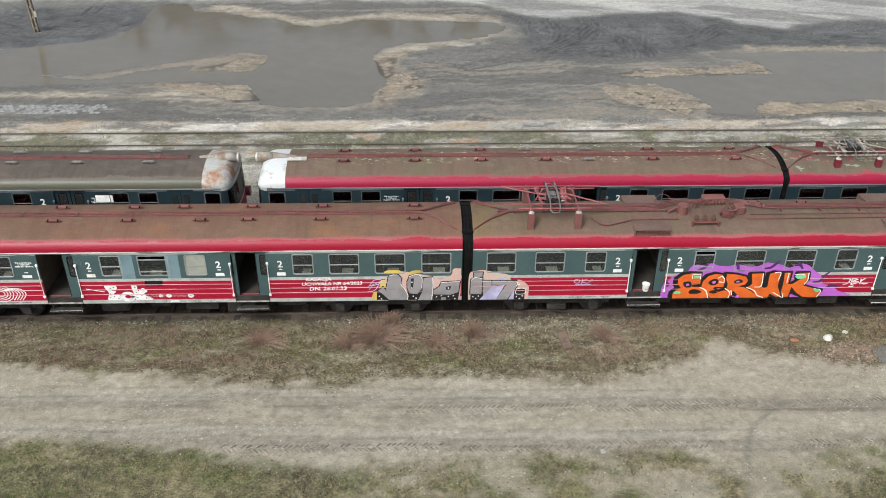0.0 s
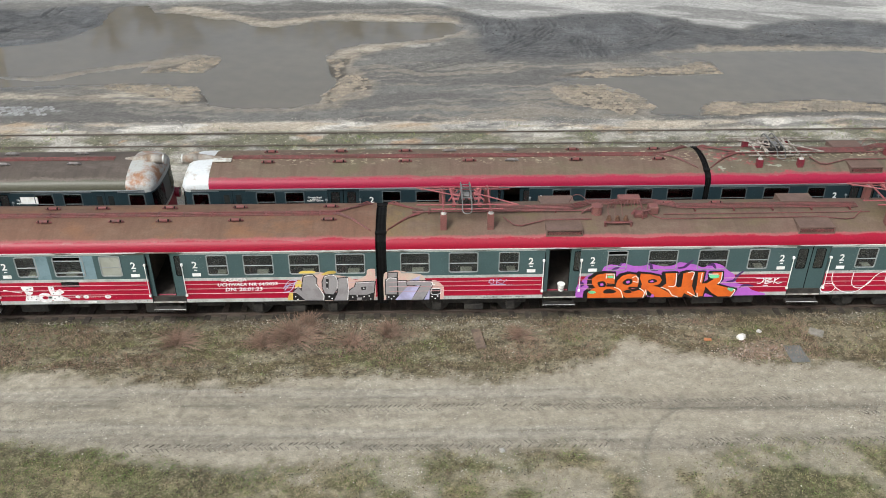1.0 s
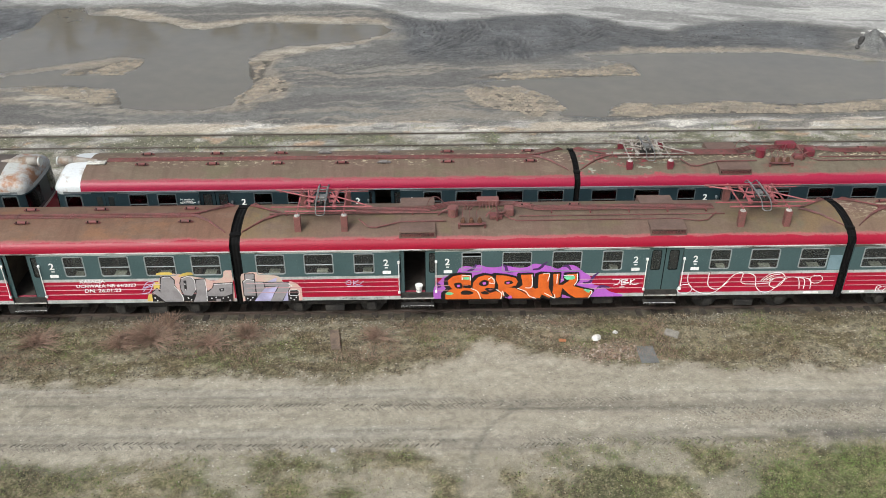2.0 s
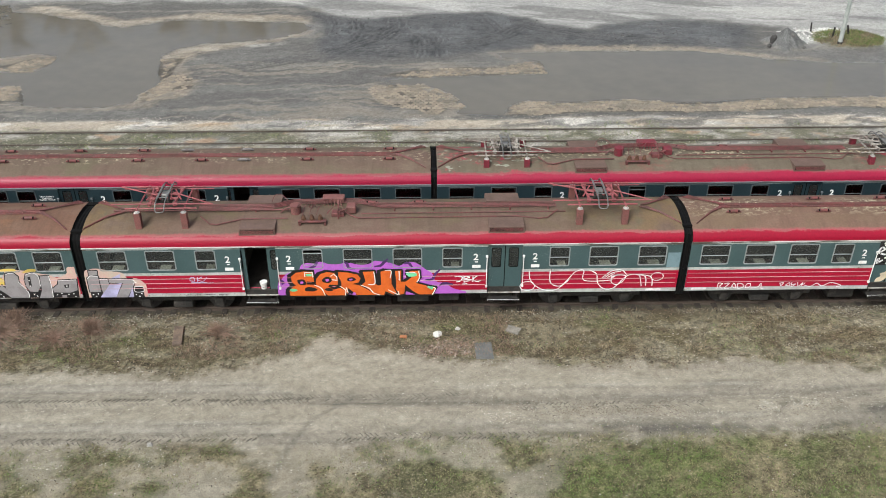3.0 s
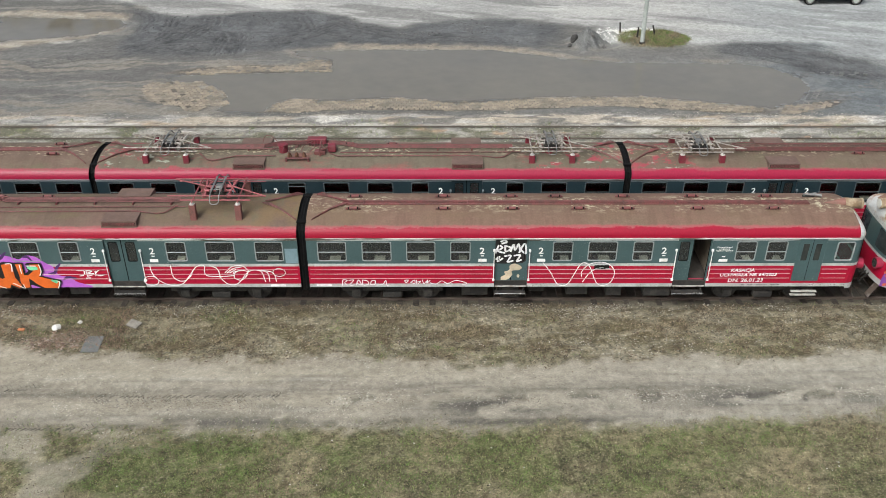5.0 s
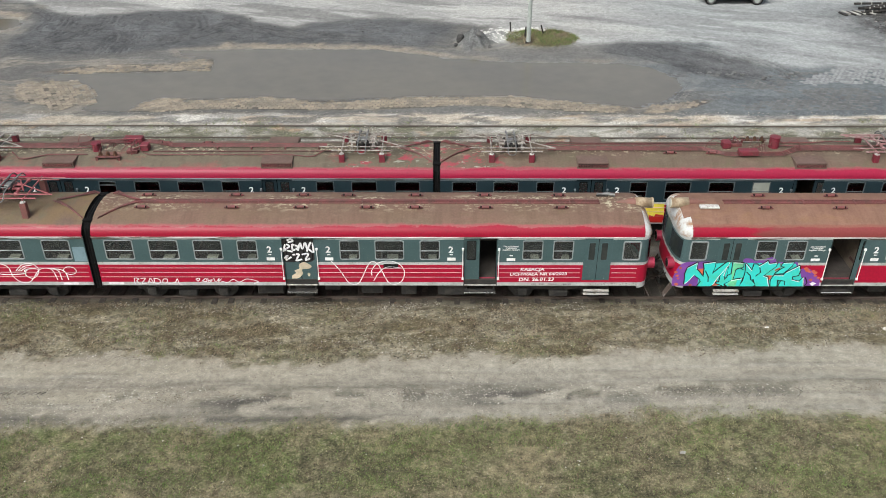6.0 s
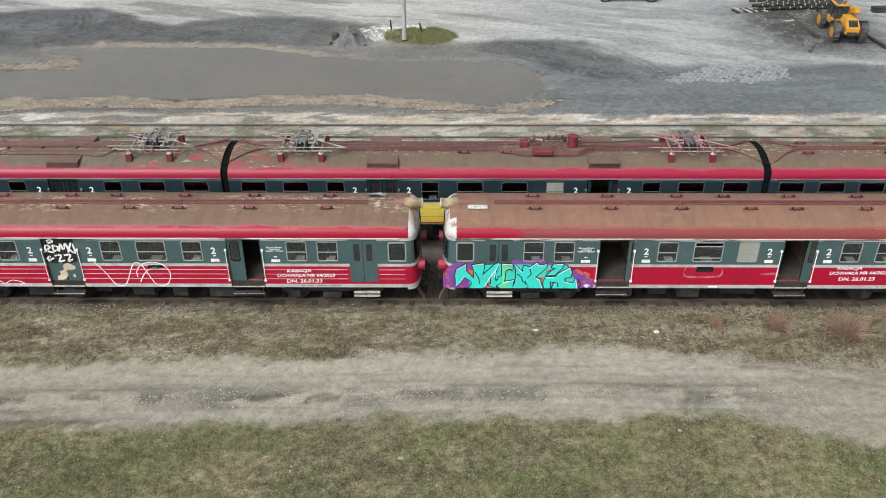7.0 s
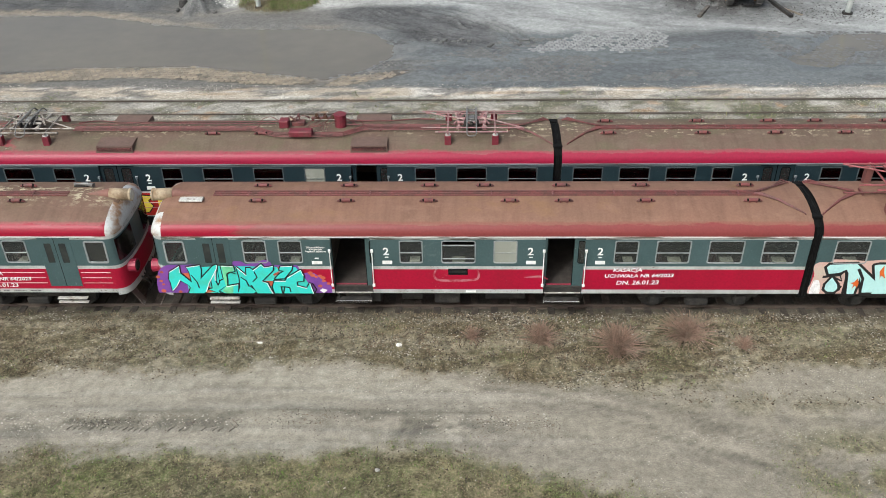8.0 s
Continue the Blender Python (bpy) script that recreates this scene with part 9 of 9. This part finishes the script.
scatter_stones("white_rubble", xs, ys, 0.02, 0.13, M_BLOCKS, "white crushed rubble beside the grassy island", "rubble")


def board(name, label, x, y, rz, lx, ly, lz, material, tilt=0.0, cat="board"):
    ob = part(name, bx(bmesh.new(), -lx / 2, lx / 2, -ly / 2, ly / 2, 0, lz, 0, min(0.012, lz * 0.3)), material)
    ob.matrix_basis = settled(x, y, 0.0, rz, tilt)
    return tagged(ob, label, cat)


board("plank", "brown weathered wooden plank lying on the verge", 4.05, -2.62, 98, 1.10, 0.34, 0.09, mat("weathered brown timber", (0.155, 0.112, 0.082), 0.85, col2=(0.10, 0.075, 0.058), scale=4, amount=0.5, bump=0.2), cat="plank")
board("brick", "orange brick lying on the bare soil", 12.13, -2.82, -8, 0.25, 0.12, 0.07, M_BRICK, cat="brick")
board("concrete_slab", "blue-grey square slab lying flat on the ground", 14.98, -3.66, 2, 0.62, 0.92, 0.03, M_SLAB, cat="slab")
board("concrete_slab", "tilted grimy concrete slab in the grass", 16.12, -2.5, -28, 0.50, 0.36, 0.06, mat("grimy concrete", (0.215, 0.200, 0.172), 0.85, col2=(0.15, 0.138, 0.118), scale=5, amount=0.5, bump=0.2), 8, cat="slab")
board("stick", "thin pale stick lying on the gravel", 46.9, -2.72, 4, 0.62, 0.05, 0.04, M_WOOD, cat="stick")
board("stick", "short dark stick lying in the grass", 56.42, -8.69, 110, 0.42, 0.06, 0.05, M_WOOD, cat="stick")
board("stick", "short dark stick on the roadside", 53.22, -7.2, 150, 0.25, 0.05, 0.04, M_WOOD, cat="stick")
board("beam", "long weathered timber beam on the dark rubble", 68.1, 31.2, 93, 4.8, 0.22, 0.18, M_WOODDARK, cat="beam")
board("beam", "short broken timber beam with a split end", 67.4, 27.4, 62, 2.0, 0.20, 0.14, M_WOODDARK, cat="beam")
board("beam", "long dark timber beam beside the machine", 72.0, 28.4, 98, 3.8, 0.22, 0.18, M_UNDER, cat="beam")
board("board", "pale broken board on the rubble", 72.6, 27.6, 120, 1.6, 0.2, 0.05, M_WOOD, cat="board")
board("board", "white chipboard scrap on the rubble", 67.6, 32.6, 20, 0.7, 0.25, 0.03, M_BLOCKS, cat="board")
board("board", "pale plank on the ground behind the machine", 72.5, 35.5, 10, 1.6, 0.3, 0.05, M_CONC, cat="board")


def dry_bush(label, x, y, r, h, n, seed):
    rd = random.Random(seed)
    bush = thing("dry_bush", label, "bush", settled(x, y, -0.02), "dry bushes on the verge")
    bm = bmesh.new()
    for k in range(n):
        a, lean = rd.uniform(0, 6.283), rd.uniform(0.05, 1.0) ** 1.3
        hh = h * rd.uniform(0.6, 1.0) * (1.15 - 0.6 * lean)
        b = Vector((rd.gauss(0, 0.10 * r), rd.gauss(0, 0.10 * r), 0))
        tip = b + Vector((math.cos(a) * lean * r, math.sin(a) * lean * r, hh))
        mid = (b + tip) / 2 + Vector((0, 0, 0.18 * h))
        tube(bm, [b, mid, tip], rd.uniform(0.004, 0.010), 3)
        if rd.random() < 0.6:
            tube(bm, [mid, mid + Vector((rd.gauss(0, 0.2) * r, rd.gauss(0, 0.2) * r, rd.uniform(0.05, 0.3) * h))], 0.003, 3)
    part("bush_crown", bm, M_TWIG, bush)


for k, (x, y, r, h, n) in enumerate(((57.96, -3.2, 1.0, 1.0, 420), (55.7, -2.65, 0.8, 0.65, 260), (60.2, -2.4, 1.1, 0.6, 300), (53.6, -2.5, 0.5, 0.4, 130), (0.9, -2.3, 0.75, 0.6, 260), (-2.5, -2.4, 1.35, 0.55, 520), (-3.5, -2.7, 0.9, 0.35, 240), (-2.0, -1.8, 0.7, 0.7, 160), (-0.4, -2.7, 0.9, 0.35, 160), (5.5, -2.5, 0.9, 0.35, 220), (-6.5, -2.5, 1.1, 0.35, 220), (61.8, -2.9, 0.5, 0.4, 120))):
    dry_bush("dry reddish-brown bush of thin bare stems", x, y, r, h, n, 40 + k)

# poles
pole = thing("street_lamp_pole", "tall grey metal pole standing on a grassy island", "pole", settled(40.9, 28.5))
part("shaft", cyl(bmesh.new(), (0, 0, 0), (0, 0, 9.5), 0.15, 16, 0, 0.10), M_POLE, pole)
part("footing", cyl(bmesh.new(), (0, 0, -0.05), (0, 0, 0.08), 0.24, 12, 0, 0.2), M_UNDER, pole)
for x, y, ty in ((40.75, 29.45, 2), (42.05, 29.9, -16), (39.9, 31.0, -6)):
    st = part("stake", bx(bmesh.new(), -0.05, 0.05, -0.03, 0.03, -0.05, 0.75, 0, 0.01), M_UNDER)
    st.matrix_basis = settled(x, y, 0, 0, 0, ty)
    tagged(st, "dark short stake stuck in the island", "stake")
pole2 = thing("street_lamp_pole", "leaning grey metal pole beside the dark rubble", "pole", settled(75.7, 27.2, 0, 0, 0, 3))
part("shaft", cyl(bmesh.new(), (0, 0, 0), (0, 0, 9.0), 0.16, 14, 0, 0.10), M_POLE, pole2)
part("footing", cyl(bmesh.new(), (0, 0, -0.05), (0, 0, 0.12), 0.3, 12), M_UNDER, pole2)
pole3 = thing("concrete_pole", "short old double-shafted pole with a box", "pole", settled(-26.8, 32.0, 0, 0, 0, -2))
for dx in (-0.12, 0.12):
    part("shaft", bx(bmesh.new(), dx - 0.055, dx + 0.055, -0.10, 0.10, 0, 3.5, 0, 0.01), M_WOOD, pole3)
for z in (0.3, 1.0, 1.7, 2.4, 3.1):
    part("rung", bx(bmesh.new(), -0.09, 0.09, -0.07, 0.07, z, z + 0.14), M_WOOD, pole3)
part("switch_box", bx(bmesh.new(), 0.165, 0.34, -0.12, 0.10, 1.1, 1.5, 0, 0.02), M_TABLE, pole3, "small cream switch box")
part("cap", bx(bmesh.new(), -0.22, 0.22, -0.12, 0.12, 3.5, 3.7, 0, 0.02), M_WOOD, pole3)


def wheel_part(parent, x, y, r, w, rim, name="wheel"):
    bm = bmesh.new()
    cyl(bm, (x, y - w / 2, r), (x, y + w / 2, r), r, 24)
    bmesh.ops.bevel(bm, geom=[e for e in bm.edges if abs(e.verts[0].co.y - e.verts[1].co.y) < 1e-4], offset=r * 0.12, segments=2, affect="EDGES")
    tyre = part(name, bm, M_TYRE, parent)
    for s in (-1, 1):
        bm = cyl(bmesh.new(), (x, y + s * (w / 2 - 0.03), r), (x, y + s * (w / 2 + 0.012), r), r * 0.58, 18)
        cyl(bm, (x, y + s * (w / 2), r), (x, y + s * (w / 2 + 0.03), r), r * 0.2, 12)
        part("rim", bm, rim, tyre)
    return tyre


# parked car, dark, seen from its side
car = thing("parked_car", "black off-road car parked on the pale yard", "car", settled(57.3, 38.75, 0, -1))
bm = bmesh.new()
side = [(-2.45, 0.55), (-2.5, 0.95), (-2.35, 1.1), (-1.6, 1.15), (-1.25, 1.75), (1.2, 1.78), (1.75, 1.2), (2.4, 1.08), (2.55, 0.8), (2.5, 0.5)]
a = [bm.verts.new((x, -0.9, z)) for x, z in side]
b = [bm.verts.new((x, 0.9, z)) for x, z in side]
for k in range(len(side)):
    j = (k + 1) % len(side)
    bm.faces.new((a[k], a[j], b[j], b[k]))
bm.faces.new(a[::-1])
bm.faces.new(b)
bmesh.ops.recalc_face_normals(bm, faces=bm.faces)
bmesh.ops.bevel(bm, geom=bm.edges[:], offset=0.07, segments=2, affect="EDGES")
part("body", bm, M_CARBLACK, car)
part("sill", bx(bmesh.new(), -1.3, 1.3, -0.93, 0.93, 0.40, 0.56, 0, 0.03), M_TYRE, car)
for s in (-1, 1):
    for x0, x1 in ((-1.15, -0.1), (0.0, 1.15)):
        part("side_window", bx(bmesh.new(), x0, x1, s * 0.905 - 0.006, s * 0.905 + 0.006, 1.22, 1.62, 0, 0.004), M_GLASSDARK, car)
    for x in (-1.75, 1.72):
        wheel_part(car, x, s * 0.80, 0.39, 0.26, M_POLE)
        part("wheel_arch", cyl(bmesh.new(), (x, s * 0.84, 0.45), (x, s * 0.915, 0.45), 0.47, 18), M_BLACK, car)

# telescopic handler
th = thing("telehandler", "yellow telescopic handler parked on dark rubble", "machine", settled(70.0, 29.75, 0, -3) @ Matrix.Scale(0.93, 4))
part("chassis", bx(bmesh.new(), -0.55, 0.55, -1.75, 2.3, 0.55, 1.0, 0, 0.06), M_UNDER, th)
for s in (-1, 1):
    for y in (-1.45, 1.55):
        w = wheel_part(th, 0, 0, 0.64, 0.42, M_YELLOW)
        w.matrix_basis = pose(s * 0.92, y, 0, 0, 0, 90)
        for k in range(14):
            a = k * 6.283 / 14
            part("tread_lug", bx(bmesh.new(), -0.21, 0.21, -0.03, 0.03, 0.62, 0.68, 0, 0, Matrix.Translation((s * 0.92, y, 0.64)) @ Matrix.Rotation(a, 4, "X")), M_TYRE, th)
        bm = bmesh.new()
        arc = [(0.78 * math.cos(radians(t)), 0.78 * math.sin(radians(t))) for t in range(20, 161, 20)]
        rows = [[bm.verts.new((s * 0.92 + dx, y + p, 0.64 + q)) for p, q in arc] for dx in (-0.24, 0.24)]
        for k in range(len(arc) - 1):
            bm.faces.new((rows[0][k], rows[0][k + 1], rows[1][k + 1], rows[1][k]))
        bmesh.ops.solidify(bm, geom=bm.faces[:], thickness=0.04)
        part("mudguard", bm, M_SLAB, th)
part("engine_cover", bx(bmesh.new(), 0.34, 0.86, -0.85, 1.15, 0.85, 1.38, 0, 0.12), M_YELLOW, th)
bm = bmesh.new()
low = [bm.verts.new(p) for p in ((-0.46, -2.20, 0.66), (0.46, -2.20, 0.66), (0.50, -0.80, 0.66), (-0.50, -0.80, 0.66))]
mid = [bm.verts.new(p) for p in ((-0.48, -2.24, 1.18), (0.48, -2.24, 1.18), (0.52, -0.80, 1.30), (-0.52, -0.80, 1.30))]
top = [bm.verts.new(p) for p in ((-0.36, -1.72, 1.62), (0.40, -1.72, 1.62), (0.46, -0.80, 1.74), (-0.42, -0.80, 1.74))]
for a, b in ((low, mid), (mid, top)):
    for k in range(4):
        bm.faces.new((a[k], a[(k + 1) % 4], b[(k + 1) % 4], b[k]))
bm.faces.new(low[::-1])
bm.faces.new(top)
bmesh.ops.recalc_face_normals(bm, faces=bm.faces)
bmesh.ops.bevel(bm, geom=bm.edges[:], offset=0.05, segments=2, affect="EDGES")
rear = part("rear_body", bm, M_YELLOW, th)
part("rear_grille", bx(bmesh.new(), -0.30, 0.32, -0.26, 0.26, 0, 0.02, 0, 0.008, Matrix.Translation((0, -2.0, 1.40)) @ Matrix.Rotation(radians(41), 4, "X")), M_GLASSDARK, rear, "dark louvred radiator cover")
part("counterweight", bx(bmesh.new(), -0.36, 0.36, -2.30, -2.16, 0.62, 0.86, 0, 0.03), M_UNDER, rear)
for s in (-1, 1):
    part("tail_lamp", bx(bmesh.new(), s * 0.62 - 0.07, s * 0.62 + 0.07, -2.20, -2.14, 1.12, 1.22, 0, 0.01), M_LAMP, rear, "red tail lamp")
part("hitch", bx(bmesh.new(), -0.16, 0.16, -2.40, -2.28, 0.66, 0.80, 0, 0.02), M_UNDER, th)
boom = part("boom", bx(bmesh.new(), -0.19, 0.21, -1.75, 2.9, 0, 0.38, 0, 0.05), M_YELLOW, th)
boom.matrix_basis = pose(0.22, 0, 1.72, -10, 0, 0)
part("boom_head", bx(bmesh.new(), -0.24, 0.26, 2.7, 3.1, -0.2, 0.34, 0, 0.05), M_UNDER, boom)
part("lift_cylinder", cyl(bmesh.new(), (0.02, -1.2, 0.30), (0.02, 1.2, 0.46), 0.06, 10), M_STEEL, boom)
cabin = part("cab_base", bx(bmesh.new(), -0.88, -0.12, -0.80, 0.80, 0.80, 1.30, 0, 0.06), M_YELLOW, th)
part("cab_seat", bx(bmesh.new(), -0.70, -0.30, -0.5, 0.0, 1.30, 1.85, 0, 0.06), M_TYRE, cabin)
for y, t in ((-0.76, 0.012), (0.76, 0.012)):
    part("cab_glass", bx(bmesh.new(), -0.84, -0.16, y - t, y + t, 1.32, 2.24), M_GLASS, cabin).visible_shadow = False
for x in (-0.86, -0.14):
    part("cab_glass", bx(bmesh.new(), x - 0.012, x + 0.012, -0.72, 0.72, 1.32, 2.24), M_GLASS, cabin).visible_shadow = False
part("cab_roof", bx(bmesh.new(), -0.94, -0.06, -0.86, 0.88, 2.24, 2.36, 0, 0.05), M_YELLOW, cabin)
part("roof_window", bx(bmesh.new(), -0.80, -0.20, -0.6, 0.5, 2.361, 2.372), M_GLASSDARK, cabin)
for x in (-0.87, -0.13):
    for y in (-0.77, 0.0, 0.77):
        part("cab_pillar", bx(bmesh.new(), x - 0.035, x + 0.035, y - 0.035, y + 0.035, 1.28, 2.26), M_UNDER, cabin)
part("beacon", cyl(bmesh.new(), (-0.5, -0.6, 2.36), (-0.5, -0.6, 2.50), 0.06, 10), M_BRICK, cabin)
part("mirror", bx(bmesh.new(), -1.10, -0.98, 0.70, 0.74, 1.75, 2.05, 0, 0.01), M_UNDER, cabin)

# stacked scrap pipes
pipes = []
for k in range(12):
    row, col = divmod(k, 5)
    tag = "dark scrap pipe with pale bands in a stack"
    p = thing("pipe", tag, "pipe", settled(69.0 + 0.5 * (k % 3), 35.3 + (0.40 + 0.1 * row) * col, 0.09 + 0.17 * row, 3 + 1.5 * (k % 3)), "stacked pipes")
    part("barrel", cyl(bmesh.new(), (-2.9, 0, 0), (2.9, 0, 0), 0.085, 12), M_UNDER, p)
    for x in (-2.4, -1.6, -0.8, 0.0, 0.8, 1.6, 2.4):
        part("band", cyl(bmesh.new(), (x - 0.04, 0, 0), (x + 0.04, 0, 0), 0.094, 12), M_CONC, p)
for k in range(9):
    p = part("pipe_stub", cyl(bmesh.new(), (0, -0.45, 0.1), (0, 0.45, 0.1), 0.07, 10), M_CONC if k % 2 else M_UNDER)
    p.matrix_basis = settled(64.6 + 0.27 * k, 35.3 + 0.25 * math.sin(k * 1.7), 0, 18 + 3 * k)
    tagged(p, "short cut pipe end lying on the ground", "pipe", "cut pipe ends")
for k in range(6):
    p = thing("pipe", "black bundled pipe lying on the ground", "pipe", settled(76.5, 35.3 + 0.2 * (k % 3), 0.1 + 0.19 * (k // 3), 3), "stacked pipes")
    part("barrel", cyl(bmesh.new(), (-2, 0, 0), (2, 0, 0), 0.1, 12), M_UNDER, p)


# hexagonal concrete pavers showing through the mud
HEX_W, HEX_ROW = 0.30, 0.26


def hex_mesh(material):
    bm = cyl(bmesh.new(), (0, 0, -0.10), (0, 0, 0.0), 0.156, 6, 0, 0.146)
    me = bpy.data.meshes.new("paver")
    bm.to_mesh(me)
    bm.free()
    me.materials.append(material)
    return me


def paver_places(x0, x1, y0, y1, keep, seed):
    r = np.random.RandomState(seed)
    xs, ys = np.meshgrid(np.arange(x0, x1, HEX_W), np.arange(y0, y1, HEX_ROW))
    xs = xs + HEX_W / 2 * (np.round((ys - y0) / HEX_ROW).astype(int) % 2)
    xs, ys = xs.ravel(), ys.ravel()
    h, f = ground_fields(xs, ys)
    k = keep(xs, ys, f, r.rand(len(xs)))
    return xs[k], ys[k], h[k], r


def pavers_joined(name, label, box, keep, material, seed, lift=0.018):
    xs, ys, h, r = paver_places(*box, keep, seed)
    n = len(xs)
    a = (np.arange(6) + 0.5) * math.pi / 3
    top = np.stack([0.148 * np.cos(a), 0.148 * np.sin(a), 0 * a], -1)
    low = np.stack([0.160 * np.cos(a), 0.160 * np.sin(a), 0 * a - 0.09], -1)
    tilt = r.randn(n, 2) * 0.012
    v = np.concatenate([top, low])[None] + np.stack([xs, ys, np.maximum(h, WATER_Z - 0.004) + lift + 0.003 * r.randn(n)], -1)[:, None]
    v[..., 2] += (v[..., 0] - xs[:, None]) * tilt[:, :1] + (v[..., 1] - ys[:, None]) * tilt[:, 1:]
    quads = [(0, 1, 2, 3), (0, 3, 4, 5)] + [(k + 6, (k + 1) % 6 + 6, (k + 1) % 6, k) for k in range(6)]
    f = np.array(quads)[None] + 12 * np.arange(n)[:, None, None]
    return stuff(name, v.reshape(-1, 3), f.reshape(-1, 4), material, label, "paving")


def paved(poly, rag=0.5, share_of=0.96, shy=0.0):
    """Keeps the places inside an outline that wanders by rag metres."""
    return lambda x, y, f, q: (area(poly, x, y, 0.05, rag * (fbm(x * 0.9, y * 0.9, 3, 41) - 0.5) * 2 - shy) > 0.5) & (q < share_of)


def bounds(poly):
    p = np.array(poly)
    return (p[:, 0].min() - 0.5, p[:, 0].max() + 0.5, p[:, 1].min() - 0.5, p[:, 1].max() + 0.5)


TAN = "muddy tan hexagon pavers along the puddle"
for k, (poly, rag, share_of) in enumerate(((STRIP_SOUTH, 0.15, 0.98), (STRIP_NORTH, 0.5, 0.85), (LOBE_EAST, 0.7, 0.9), (STRIP_END, 0.4, 0.8), (SHORE_SW, 0.6, 0.93), (SHORE_W, 0.5, 0.8), (ISLE_TIP, 0.4, 0.9))):
    pavers_joined("shore_pavers", TAN, bounds(poly), paved(poly, rag, share_of), M_HEXTAN, 51 + k, 0.016)
pavers_joined("yard_pavers", "wet grey hexagon pavers under thin mud", (46, 66, 17.6, 23.4), lambda x, y, f, q: (f["pond"] < 0.1) & (area(PAVED_EAST, x, y, 0.05) < 0.5) & (fbm(x * 0.25, y * 0.5, 3, 44) > 0.47) & (q < 0.85), M_HEXGREY, 71, 0.008)
pavers_joined("yard_pavers", "pale hexagon pavers beside the gravel", bounds(PAVED_WEST), paved(PAVED_WEST, 0.4, 0.85), M_HEXPALE, 72, 0.012)
pavers_joined("yard_pavers", "wet grey hexagon pavers in the far puddle", (69.5, 82, 19.6, 24.5), lambda x, y, f, q: (fbm(x * 0.35, y * 0.4, 3, 46) > 0.50) & (q < 0.8), M_HEXGREY, 73, 0.006)
HEXPALE = hex_mesh(M_HEXPALE)
in_east = paved(PAVED_EAST, 0.5, 0.93)
xs, ys, h, r = paver_places(*bounds(PAVED_EAST), in_east, 60)
EAST_ROW = float(np.sort(ys)[min(300, len(ys)) - 1])
for x, y, z in zip(xs, ys, h):
    if y < EAST_ROW - 0.01:
        share("paver", HEXPALE, ground, pose(float(x), float(y), float(z) + 0.012 + 0.004 * float(r.randn()), float(r.randn()) * 0.8, float(r.randn()) * 0.8, 30))
pavers_joined("yard_pavers", "pale hexagon pavers at the end of the puddle", bounds(PAVED_EAST), lambda x, y, f, q: in_east(x, y, f, q) & (y > EAST_ROW - 0.01), M_HEXPALE, 60, 0.012)


# bare trees beyond the yard, mirrored in the water
M_BARK = mat("grey brown bark", (0.075, 0.062, 0.05), 0.9, col2=(0.05, 0.043, 0.036), scale=3, amount=0.5, bump=0.3)
M_TWIGS = mat("bare twigs", (0.085, 0.066, 0.052), 0.9, col2=(0.06, 0.05, 0.04), scale=0.8, amount=0.5, bump=0, islands=0.3)


def bare_tree(seed, h):
    rd = random.Random(seed)
    tree = thing("bare_tree", "tall leafless tree at the far edge of the yard", "tree", None, "bare trees beyond the yard")
    trunk, crown = bmesh.new(), bmesh.new()
    spine = [Vector((rd.gauss(0, 0.02) * h * k / 6, rd.gauss(0, 0.02) * h * k / 6, h * 0.92 * k / 6)) for k in range(7)]
    for k, (a, b) in enumerate(zip(spine, spine[1:])):
        cyl(trunk, a, b + (b - a) * 0.03, 0.20 * (1 - k / 7.5), 8, 0, 0.20 * (1 - (k + 1) / 7.5))
    for k in range(34):
        t = rd.uniform(0.22, 0.98)
        i = min(5, int(t * 6))
        base = spine[i].lerp(spine[i + 1], t * 6 - i)
        a, reach = rd.uniform(0, 6.283), h * rd.uniform(0.14, 0.30) * (1.15 - 0.65 * t)
        tip = base + Vector((math.cos(a) * reach, math.sin(a) * reach, reach * rd.uniform(0.5, 1.2)))
        mid = (base + tip) / 2 + Vector((0, 0, -0.06 * reach))
        limb = curve_pts([base, mid, tip], 3)
        for u, v in zip(limb, limb[1:]):
            cyl(trunk, u, v, 0.035, 5, 0, 0.022)
        for q in range(30):
            o = base.lerp(tip, rd.uniform(0.25, 1.0))
            e = o + Vector((rd.gauss(0, 0.55), rd.gauss(0, 0.55), rd.uniform(0.1, 1.0)))
            tube(crown, [o, (o + e) / 2 + Vector((rd.gauss(0, 0.08), rd.gauss(0, 0.08), 0.06)), e], 0.020, 3)
    part("trunk", trunk, M_BARK, tree)
    part("crown", crown, M_TWIGS, tree)
    return tree


first = [bare_tree(5, 13.0), bare_tree(6, 11.0)]
spots = ((-31, 66, 0), (-27.5, 69, 1), (-23, 65, 0), (-20.5, 70, 1), (-14, 67, 1), (-9.5, 68, 0), (-5, 66, 1), (-1, 69, 0), (4, 67, 1), (8.5, 70, 0), (-36, 70, 1), (-33.5, 74, 0), (-29, 75, 1), (-25.5, 73, 1), (-17.5, 74, 0), (-12, 75, 1), (-7.2, 73, 0), (-3, 75, 0), (1.5, 74, 1), (6, 75, 0))
used = [False, False]
for k, (x, y, i) in enumerate(spots):
    m = pose(x, y, ground_z(x, y) - 0.05, 0, 0, 47 * k)
    if used[i]:
        copy_thing(first[i], m)
    else:
        first[i].matrix_basis = m
        used[i] = True
